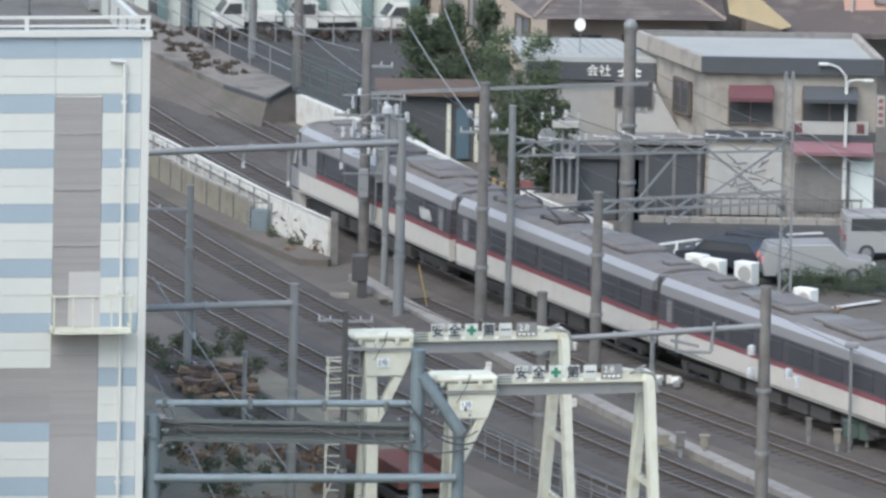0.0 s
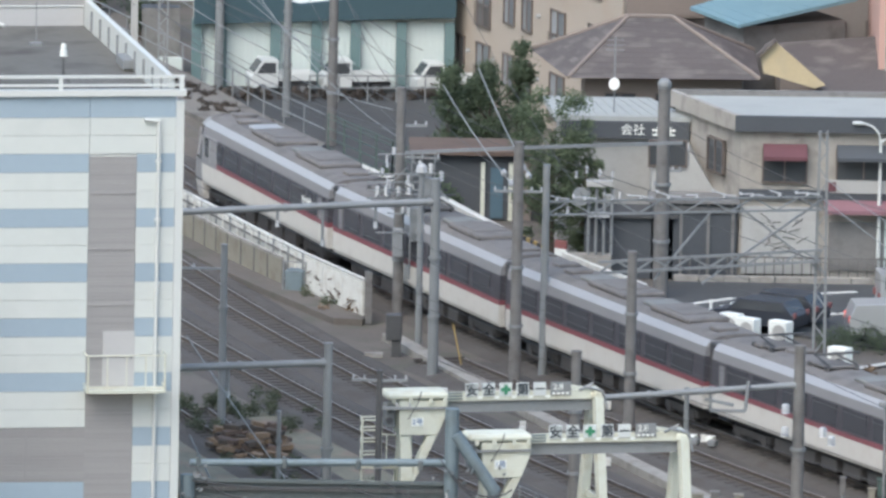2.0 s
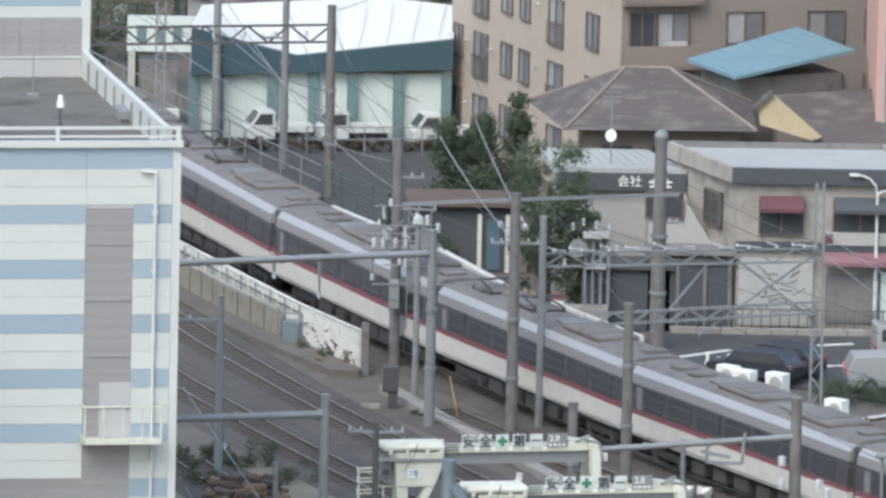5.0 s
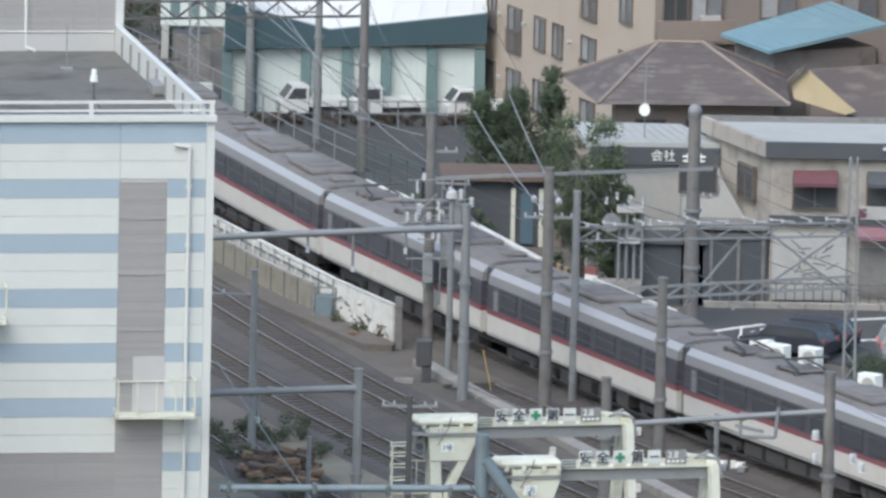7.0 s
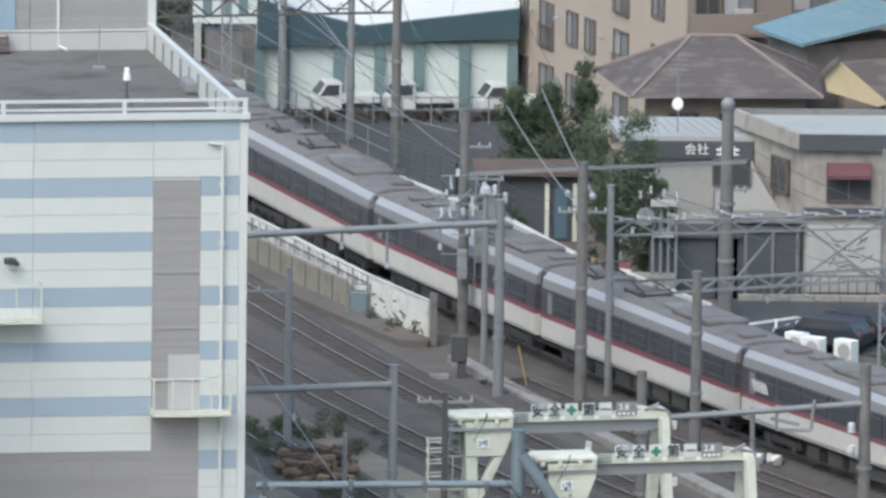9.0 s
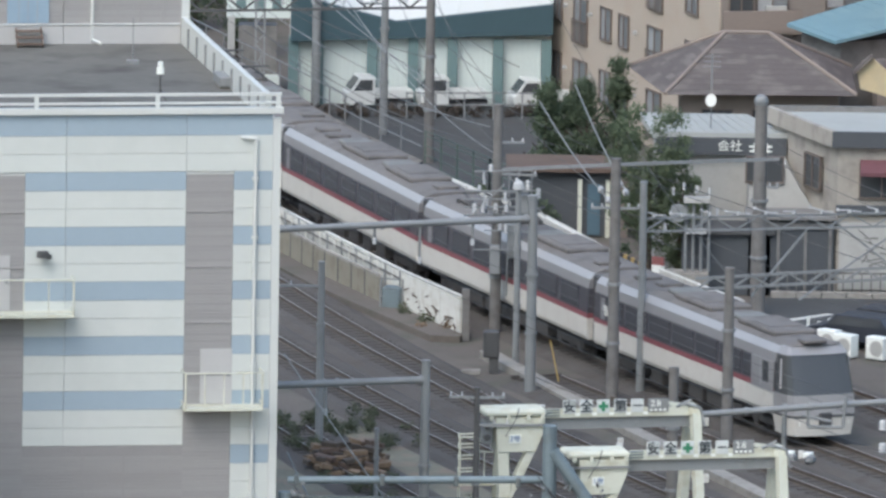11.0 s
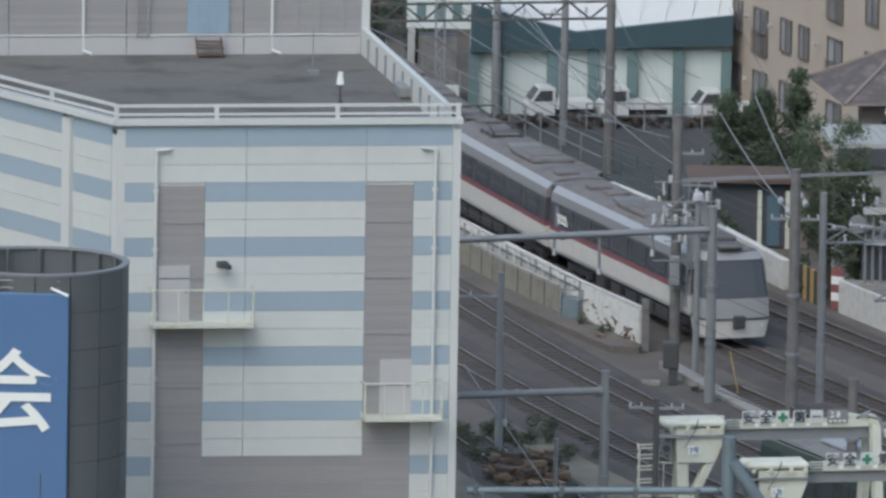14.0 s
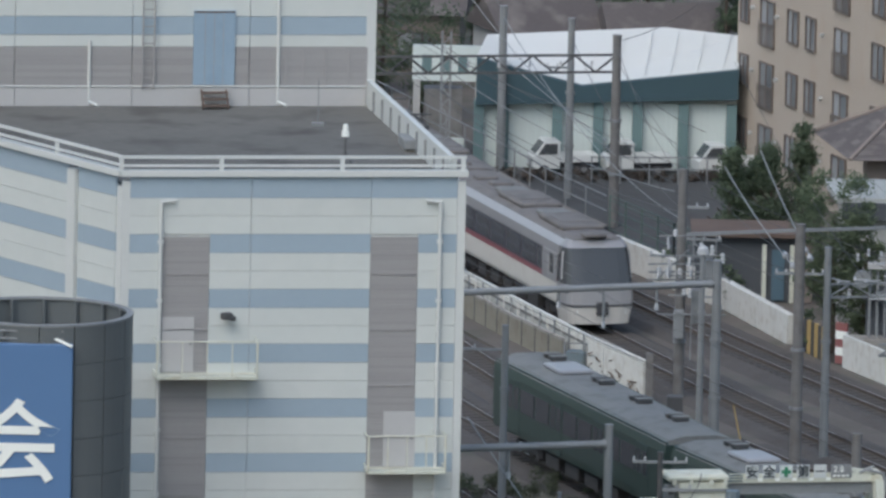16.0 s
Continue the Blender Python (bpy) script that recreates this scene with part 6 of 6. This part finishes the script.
# street lamp, road railing, air conditioners
sl = thing("street_lamp", "pale street lamp with two curved arms", "street lamp", pose(28.02, 606.9, -0.25))
bm = bmesh.new()
rod(bm, (0, 0, 0), (0, 0, 5.5), 0.09, 10, 0.06)
part("column", bm, TRIMW, sl)
for pts in (((0, 5.45), (-0.06, 5.8), (-0.3, 6.08), (-0.6, 6.2), (-0.8, 6.22)), ((0, 5.45), (0.12, 5.57), (0.35, 5.63), (0.75, 5.6))):
    bm = bmesh.new()
    for p, q in zip(pts, pts[1:]):
        rod(bm, (p[0], 0, p[1]), (q[0], 0, q[1]), 0.045, 8)
    arm = part("arm", bm, TRIMW, sl)
    boxpart("lamp_head", (pts[-1][0] * 1.12, 0, pts[-1][1]), (0.42, 0.2, 0.13), TRIMW, arm, bevel=0.04)
rr = thing("road_railing", "grey railing along the road", "railing", pose(20.4, 606.7, -0.2))
for i in range(24):
    boxpart("post", (i * 0.36, 0, 0.45), (0.05, 0.05, 0.9), OLDCONC, rr)
for z in (0.12, 0.9):
    boxpart("rail", (4.15, 0, z), (8.4, 0.07, 0.07), OLDCONC, rr)


def ac_unit(x, y, turn, w=0.85):
    a = thing("air_conditioner", "white outdoor air conditioner box on the ground", "air conditioner", pose(x, y, -0.28, 0, 0, turn), "outdoor units")
    boxpart("case", (0, 0, 0.45), (w, 0.5, 0.85), LETTERW, a, bevel=0.03)
    bm = bmesh.new()
    rod(bm, (0.1, -0.25, 0.45), (0.1, -0.27, 0.45), 0.3, 16)
    part("fan_grille", bm, PALEWALL, a)
    for k in (-0.3, 0.3):
        boxpart("foot", (k, 0, 0.02), (0.08, 0.45, 0.06), DARKSTEEL, a)


ac_unit(21.95, 593.95, -40), ac_unit(22.55, 592.95, -40), ac_unit(23.75, 592.4, -40), ac_unit(25.75, 586.6, -40)
wp = thing("white_post", "short white post by the parked cars", "post", pose(21.05, 598.2, -0.25))
boxpart("shaft", (0.25, 0, 0.32), (0.1, 0.1, 0.64), LETTERW, wp)

# ---------- vehicles ----------
def wheel(parent, x, y, r, w=0.16):
    bm = bmesh.new()
    rod(bm, (x, y - w / 2, r), (x, y + w / 2, r), r, 16)
    t = part("wheel", bm, BLACK, parent)
    bm = bmesh.new()
    s = -1 if y < 0 else 1
    rod(bm, (x, y + s * w * 0.5, r), (x, y + s * (w * 0.5 + 0.015), r), r * 0.6, 12)
    part("hub", bm, GALV, t)


def side_shape(pts, half, material, name, parent, label=""):
    bm = bmesh.new()
    m = Matrix(((1, 0, 0, 0), (0, 0, -1, 0), (0, 1, 0, 0), (0, 0, 0, 1)))
    prism(bm, pts, Matrix.Translation((0, half, 0)) @ m, Matrix.Translation((0, -half, 0)) @ m)
    return part(name, bm, material, parent, label, bevel=0.025)


def light_truck(m):
    m = m @ Matrix.Scale(0.82, 4)
    t = thing("light_truck", "small white flatbed truck parked before the garages", "truck", m, "parked light trucks")
    cab = side_shape([(-1.7, 0.35), (-0.25, 0.35), (-0.25, 1.75), (-1.05, 1.78), (-1.55, 1.05), (-1.7, 0.95)], 0.7, CARWHITE, "cab", t)
    for y in (-0.705, 0.705):
        side = bmesh.new()
        m2 = Matrix(((1, 0, 0, 0), (0, 0, -1, 0), (0, 1, 0, 0), (0, 0, 0, 1)))
        prism(side, [(-1.38, 1.08), (-0.4, 1.08), (-0.4, 1.62), (-1.02, 1.62)], Matrix.Translation((0, y + 0.01, 0)) @ m2, Matrix.Translation((0, y - 0.01, 0)) @ m2)
        part("side_window", side, DARKGLASS, cab)
    bm = bmesh.new()
    beam(bm, (-1.52, 0, 1.14), (-1.1, 0, 1.7), 1.2, 0.03)
    part("windscreen", bm, DARKGLASS, cab)
    bed = boxpart("bed", (0.75, 0, 0.72), (1.9, 1.4, 0.1), CARWHITE, t)
    for y in (-0.68, 0.68):
        boxpart("side_board", (0.75, y, 0.9), (1.9, 0.05, 0.3), CARWHITE, bed)
    boxpart("tail_board", (1.68, 0, 0.9), (0.05, 1.36, 0.3), CARWHITE, bed)
    bm = bmesh.new()
    for z in (1.2, 1.6):
        rod(bm, (-0.15, -0.65, z), (-0.15, 0.65, z), 0.025, 6)
    part("headboard_rail", bm, CARWHITE, t)
    boxpart("chassis", (0.2, 0, 0.45), (3.2, 0.9, 0.2), BLACK, t)
    for x in (-1.1, 1.0):
        for y in (-0.66, 0.66):
            wheel(t, x, y, 0.27)


light_truck(pose(5.2, 653.2, -0.2, 0, 0, 12))
light_truck(pose(8.25, 653.4, -0.2, 0, 0, 12))
light_truck(pose(12.05, 653.0, -0.2, 0, 0, 14))


def car(m, paint, label, van=False, wagon=False):
    c = thing("car", label, "car", m, "cars by the road")
    if van:
        body = side_shape([(-2.1, 0.3), (2.1, 0.3), (2.1, 1.75), (-1.2, 1.82), (-1.75, 1.1), (-2.1, 1.0)], 0.8, paint, "body", c)
        glass = [(-1.5, 1.15), (1.9, 1.15), (1.9, 1.62), (-1.2, 1.64)]
    elif wagon:
        body = side_shape([(-2.1, 0.3), (2.1, 0.3), (2.17, 0.85), (2.12, 1.0), (1.92, 1.46), (-0.5, 1.52), (-1.1, 1.0), (-2.05, 0.85)], 0.82, paint, "body", c)
        glass = [(-0.98, 1.0), (1.9, 1.0), (1.75, 1.4), (-0.5, 1.43)]
    else:
        body = side_shape([(-2.1, 0.3), (2.1, 0.3), (2.15, 0.85), (1.95, 0.95), (1.55, 1.42), (-0.6, 1.45), (-1.15, 0.95), (-2.05, 0.8)], 0.8, paint, "body", c)
        glass = [(-0.98, 0.98), (1.75, 0.98), (1.45, 1.36), (-0.56, 1.38)]
    m2 = Matrix(((1, 0, 0, 0), (0, 0, -1, 0), (0, 1, 0, 0), (0, 0, 0, 1)))
    for y in (-0.805, 0.805):
        bm = bmesh.new()
        prism(bm, glass, Matrix.Translation((0, y + 0.01, 0)) @ m2, Matrix.Translation((0, y - 0.01, 0)) @ m2)
        part("side_glass", bm, DARKGLASS, body)
    bm = bmesh.new()
    a, b = Vector((glass[0][0] - 0.12, 0, glass[0][1] + 0.02)), Vector((glass[3][0] - 0.06, 0, glass[3][1]))
    beam(bm, a, b, 1.35, 0.03)
    part("windscreen", bm, DARKGLASS, body)
    bm = bmesh.new()
    beam(bm, (glass[1][0] + 0.14, 0, glass[1][1] + 0.04), (glass[2][0] + 0.1, 0, glass[2][1]), 1.3, 0.03)
    part("rear_window", bm, DARKGLASS, body)
    for y in (-0.6, 0.6):
        boxpart("head_lamp", (-2.08, y, 0.72), (0.1, 0.3, 0.16), LETTERW, body)
        boxpart("tail_lamp", (2.13, y * 1.1, 0.88), (0.08, 0.26, 0.24), BRAKELAMP if wagon else REDSIGN, body)
    for x in (-1.3, 1.3):
        for y in (-0.76, 0.76):
            wheel(c, x, y, 0.31, 0.2)
    return c


BRAKELAMP = mat("lit_brake_lamp", (0.35, 0.05, 0.04), 0.3, vary=0.05, bump=0)
BRAKELAMP.node_tree.nodes["Principled BSDF"].inputs["Emission Color"].default_value = (1.0, 0.25, 0.2, 1)
BRAKELAMP.node_tree.nodes["Principled BSDF"].inputs["Emission Strength"].default_value = 0.5
SILVER = car(pose(28.5, 593.4, -0.22, 0, 0, 185), CARSILVER, "silver estate car stopping by the green hedge", wagon=True)
car(pose(23.0, 595.3, -0.22, 0, 0, -28) @ Matrix.Scale(0.85, 4), CARBLACK, "glossy black car parked beside the railway")
car(pose(23.9, 597.0, -0.22, 0, 0, -28) @ Matrix.Scale(0.85, 4), CARBLACK, "glossy black car parked beside the railway")
car(pose(29.75, 598.95, -0.22, 0, 0, 185), CARSILVER, "silver van standing on the road", True)

# ---------- plants ----------
def clump(bm, c, r, rnd, n, leaf):
    """Small two-faced leaf blades scattered through a ball."""
    for i in range(n):
        d = Vector((rnd.gauss(0, 1), rnd.gauss(0, 1), rnd.gauss(0, 1))).normalized()
        p = Vector(c) + d * r * (0.35 + 0.65 * rnd.random())
        u = Vector((rnd.gauss(0, 1), rnd.gauss(0, 1), rnd.gauss(0, 0.6))).normalized() * leaf * rnd.uniform(0.6, 1.3)
        w = u.cross(d if abs(u.dot(d)) < 0.9 * u.length else Vector((0.3, 0.5, 0.8)))
        if w.length < 1e-6:
            continue
        w = w.normalized() * leaf * rnd.uniform(0.3, 0.7)
        a = [bm.verts.new(q) for q in (p - u, p + w, p + u, p - w)]
        bm.faces.new(a)


def tree(x, y, h, spread, material, seed, label, low=0.25, narrow=1.0, n=46):
    rnd = random.Random(seed)
    t = thing("tree", label, "tree", pose(x, y, -0.3))
    bm = bmesh.new()
    top_ = Vector((rnd.uniform(-0.2, 0.2), 0, h * 0.75))
    rod(bm, (0, 0, 0), top_, 0.16, 8, 0.05)
    for i in range(7):
        z = h * rnd.uniform(low, 0.7)
        a = rnd.uniform(0, 6.28)
        s = Vector((0, 0, 0)).lerp(top_, z / (h * 0.75))
        rod(bm, s, s + Vector((math.cos(a), math.sin(a), 0.8)) * spread * 0.7, 0.05, 6, 0.02)
    part("trunk", bm, BARK, t)
    bm = bmesh.new()
    for i in range(n):
        f = rnd.random()
        z = h * (low + (1 - low) * f)
        wid = spread * (math.sin(math.pi * min(1, 0.25 + 0.75 * (1 - f))) ** 0.7 if narrow == 1.0 else (1.05 - f))
        a, q = rnd.uniform(0, 6.28), math.sqrt(rnd.random())
        clump(bm, (math.cos(a) * wid * q, math.sin(a) * wid * q, z), rnd.uniform(0.4, 0.75) * max(0.6, spread / 1.5), rnd, 150, 0.075)
    part("crown", bm, material, t, "ragged green leaves")
    return t


tree(11.8, 627.5, 5.0, 1.3, LEAF, 1, "dark green conifer behind the retaining wall", 0.2, 0.5)
tree(13.2, 627.0, 5.2, 1.35, LEAF, 2, "dark green conifer behind the retaining wall", 0.2, 0.5)
tree(14.6, 628.5, 5.9, 1.1, LEAF, 3, "dark green conifer behind the retaining wall", 0.2, 0.5)
tree(12.5, 629.0, 4.4, 1.0, LEAF, 4, "bushy green tree behind the retaining wall", 0.1)
tree(15.4, 609.0, 6.8, 1.45, LEAFLIGHT, 5, "leafy green tree beside the track", 0.2, n=60)
tree(16.6, 608.6, 5.3, 1.1, LEAFLIGHT, 6, "leafy green tree beside the track", 0.15, n=45)
for i, (x, y, h, s) in enumerate(((-2.5, 676, 6.5, 2.2), (-0.6, 668, 5.0, 1.6), (1.5, 690, 6.5, 2.4), (6.5, 684, 5.0, 2.0), (9.0, 688, 5.2, 2.2), (12.3, 676, 6.5, 0.9), (13.2, 677, 7.5, 0.9), (-4.5, 688, 7, 2.4), (4.5, 696, 6, 2.4))):
    tree(x, y, h, s, LEAF, 20 + i, "dark green tree behind the garages", 0.1, n=40)
for i, (x, y, w, mt) in enumerate(((4.2, 679, 4.4, TILE), (9.6, 678, 4.8, TILE), (-1.0, 684, 4, TILE))):
    h = thing("far_house", "distant house with a brown roof among trees", "house", pose(x, y, -0.3, 0, 0, 20 - 12 * i), "distant houses")
    boxpart("wall", (0, 0, 1.3), (w, 4, 2.6), PALEWALL if i == 0 else BROWNWALL, h)
    bm = bmesh.new()
    prism(bm, [(-2.4, 2.6), (2.4, 2.6), (0, 3.9)], Matrix(((0, 0, 1, -w / 2 - 0.3), (1, 0, 0, 0), (0, 1, 0, 0), (0, 0, 0, 1))), Matrix(((0, 0, 1, w / 2 + 0.3), (1, 0, 0, 0), (0, 1, 0, 0), (0, 0, 0, 1))))
    part("roof", bm, mt, h, "brown pitched roof")
    window_on(h, pose(0, -2.05, 0.8), 1.4, 1.0)


WEEDGREEN = mat("dull_weeds", (0.125, 0.14, 0.09), 0.9, vary=0.4, fine=5, coarse=1.2, leafy=0.5)


def brush(name, label, spots, material, seed, leaf=0.1, count=60, base=-0.25, size=0.35):
    rnd = random.Random(seed)
    bm = bmesh.new()
    for x, y, r, h in spots:
        for i in range(max(2, int(r * 5))):
            clump(bm, (x + rnd.uniform(-r, r), y + rnd.uniform(-r, r), base + rnd.uniform(0.1, h)), size, rnd, count, leaf)
    return solid(name, bm, material, label, "plants", kind="stuff")


brush("weeds", "green weeds on the yard soil", [(2.2, 575, 1.5, 0.4), (1.6, 570, 1.0, 0.4), (4.6, 574, 1.4, 0.3), (5.8, 600.6, 0.7, 0.4), (6.6, 599, 0.7, 0.3), (4.2, 561, 1.6, 0.6), (6.5, 556, 1.6, 0.5), (3.0, 555, 1.6, 0.6), (5.0, 549, 1.8, 0.6), (2.6, 545, 1.8, 0.6), (3.5, 540, 2.0, 0.5), (7.5, 538, 2.0, 0.5), (5.2, 535, 1.8, 0.5), (9.5, 546, 1.4, 0.4), (1.4, 572.5, 0.9, 0.8), (3.6, 576.2, 1.2, 0.5), (5.6, 571, 0.8, 0.4)], WEEDGREEN, 51, 0.07, 120)
brush("ivy", "green creepers on the retaining wall", [(11.0, 620.6, 0.6, 1.7), (11.9, 620.5, 0.4, 1.3), (14.6, 620.3, 0.5, 1.9), (15.3, 618.0, 0.7, 1.5), (9.6, 624.6, 0.5, 1.2), (10.2, 623.4, 0.5, 1.2), (10.8, 621.8, 0.6, 1.0), (12.2, 618.4, 0.6, 0.8), (15.2, 609.6, 0.8, 1.6)], LEAF, 52)
brush("dry_grass", "brown dry brush on the yard soil", [(2.0, 552, 2.2, 0.5), (5.8, 552, 1.6, 0.4), (8.0, 548, 2.0, 0.5), (4.4, 543.5, 1.6, 0.4), (6.6, 541, 1.6, 0.4), (8.4, 534, 1.4, 0.4), (6.9, 596.8, 0.7, 0.4), (26, 583, 1.6, 0.3), (29, 580, 1.6, 0.3)], DRYLEAF, 53)
brush("low_planting", "low dark planting before the parked trucks", [(2.6 + i * 0.7, 651.2 + 0.05 * i, 0.5, 0.35) for i in range(15)], BRUSHDARK, 61)
rnd = random.Random(33)
litter = []
for i in range(46):
    f = rnd.random()
    litter.append((4.6 - 6.4 * f + rnd.uniform(-0.5, 0.5), 635.0 + 19.5 * f + rnd.uniform(-1.0, 2.2), 0.45, 0.14))
brush("dead_brush", "flattened dead brown brush on the ramp", litter, BRUSHDARK, 62, 0.07, 70, 0.7, 0.2)
yr = thing("yard_railing", "grey pipe railing before the parked trucks", "railing", pose(6.4, 650.6, -0.2, 0, 0, 6))
for i in range(6):
    boxpart("post", (i * 1.2, 0, 0.55), (0.06, 0.06, 1.1), GALV, yr)
for z in (0.6, 1.1):
    boxpart("rail", (3.0, 0, z), (6.1, 0.05, 0.05), GALV, yr)
hd = thing("hedge", "trimmed green hedge beside the road", "hedge", pose(28.7, 591.2, -0.3, 0, 0, 5), kind="stuff")
bm = bmesh.new()
rnd = random.Random(8)
for i in range(150):
    clump(bm, (rnd.uniform(-3.6, 6), rnd.uniform(-0.85, 0.85), rnd.uniform(0.1, 0.75)), 0.4, rnd, 80, 0.05)
part("leaves", bm, LEAFLIGHT, hd)
# heap of rusty timbers
heap = thing("timber_heap", "heap of brown weathered timbers on the ground", "timber heap", pose(3.7, 566.6, -0.3))
rnd = random.Random(5)
for i in range(90):
    k = rnd.random()
    bm = bmesh.new()
    x, y, z = rnd.uniform(-1.5, 1.5), rnd.uniform(-2.4, 2.4), 0.08 + 1.0 * k * (1 - abs(rnd.uniform(-0.6, 0.6)))
    box(bm, (x * (1 - k * 0.4), y * (1 - k * 0.4), z), (rnd.uniform(0.3, 0.9), rnd.uniform(0.2, 0.5), 0.16), rnd.uniform(-0.5, 0.5), Matrix.Rotation(rnd.uniform(-0.3, 0.3), 4, "Y"))
    part("timber", bm, (DRYLEAF, BRUSHDARK, RUST, DRYLEAF)[i % 4], heap)

# ---------- small line-side things ----------
ys = thing("stay_guard", "yellow guard on a slanting stay wire", "guard", pose(11.62, 585.7, -0.3))
bm = bmesh.new()
rod(bm, (0, 0, 0), (-0.36, 0.2, 1.65), 0.03, 6)
part("sleeve", bm, HAZARDY, ys)
dk = thing("signal_box", "dark grey trackside equipment case on a leg", "equipment case", pose(8.95, 588.2, -0.3))
boxpart("case", (0.15, 0, 1.1), (0.6, 0.5, 1.0), DARKSTEEL, dk, bevel=0.04)
boxpart("leg", (0.25, 0, 0.3), (0.35, 0.35, 0.6), DARKSTEEL, dk)
boxpart("step", (-0.6, -0.3, 0.08), (0.7, 0.4, 0.16), CONCRETE, dk)


def relay(x, y, material, s=(0.45, 0.4, 0.7), label="small beige relay box on a post"):
    r = thing("relay_box", label, "relay box", pose(x, y, -0.3), "relay boxes")
    boxpart("post", (0, 0, 0.2), (0.12, 0.12, 0.5), GALV, r)
    boxpart("case", (0, 0, 0.4 + s[2] / 2), s, material, r, bevel=0.03)
    boxpart("lid", (0, 0, 0.42 + s[2]), (s[0] + 0.06, s[1] + 0.06, 0.05), material, r)


relay(19.3, 555.2, BEIGE, (0.7, 0.4, 0.35)), relay(20.05, 554.8, OLDCONC, (0.3, 0.3, 0.5)), relay(20.9, 554.9, BEIGE, (0.3, 0.3, 0.4))
relay(26.2, 557.4, GREENMESH, (0.55, 0.5, 0.6), "green relay box on a post"), relay(26.75, 557.0, GREENMESH, (0.55, 0.5, 0.6), "green relay box on a post")
relay(25.65, 556.0, BEIGE, (0.25, 0.25, 0.5)), relay(24.7, 557.6, OLDCONC, (0.2, 0.2, 0.6))
tp = thing("signal_post", "thin post with a white lamp head", "signal", pose(26.1, 556.5, -0.3))
bm = bmesh.new()
rod(bm, (0, 0, 0), (0, 0, 3.8), 0.06, 8)
part("mast", bm, GALV, tp)
boxpart("head", (0, -0.1, 3.9), (0.5, 0.25, 0.2), GALV, tp, bevel=0.04)
rnd = random.Random(11)
for i in range(12):
    y = rnd.uniform(548, 585)
    x = line_x(rnd.choice(("express", "turnout", "yard")), y) + rnd.uniform(1.6, 2.4)
    st = thing("marker_stone", "small pale concrete marker beside the rails", "marker", pose(x, y, -0.3), "pale markers")
    boxpart("block", (0, 0, 0.2), (0.22, 0.16, 0.3), WHITEWALL, st, bevel=0.02)
sig = thing("point_machine", "white and grey point machine beside the rails", "point machine", pose(19.6, 569.4, -0.25, 0, 0, -20))
for i in range(5):
    boxpart("cover", (-0.5 + 0.35 * i, (i % 2) * 0.8, 0.15), (0.3, 0.4, 0.2), LETTERW if i % 2 else GALV, sig, bevel=0.02)

# ---------- sleepers, last ----------
bm = bmesh.new()
box(bm, (0, 0, -0.2), (2.0, 0.22, 0.12))
sleeper = mesh_of("sleeper", bm, SLEEPER)
for tk, lo, hi in (("yard", 548, 625), ("near", 548, 612), ("express", 560, 640), ("outer", 575, 640), ("turnout", 545, 587), ("siding", 540, 575)):
    y = hi
    while y > lo:
        x = line_x(tk, y)
        d = Vector((line_x(tk, y + 0.5) - line_x(tk, y - 0.5), 1.0))
        share("sleeper", sleeper, LINES[tk], pose(x, y, 0, 0, 0, math.degrees(math.atan2(d.y, d.x)) - 90))
        y -= 0.62


# ---------- what moves ----------
def motions():
    times = [i * 0.5 for i in range(33)]
    for i, car in enumerate(EXPRESS):
        rows = []
        for t in times:
            first = 113.4 - 8.63 * t + 0.015 * t * t - 0.5 * min(max(t - 11.5, 0), 2) / 2
            rows.append((t, rolling("express", first - PITCH / 2 + i * PITCH)))
        walk(car, rows)
    for i, car in enumerate(GREENS):
        walk(car, [(t, rolling("near", GREEN_S + 14.4 * (16.0 - t) + GREEN_PITCH / 2 + i * GREEN_PITCH)) for t in times])
    walk(SILVER, [(t, pose(28.5 - d * 0.8, 593.4 - d * 0.07, -0.22, 0, 0, 185)) for t, d in ((0.0, 2.6), (0.4, 1.2), (1.0, 0.5), (2.0, 0.1), (3.0, 0.0), (16.0, 0.0))])


motions()
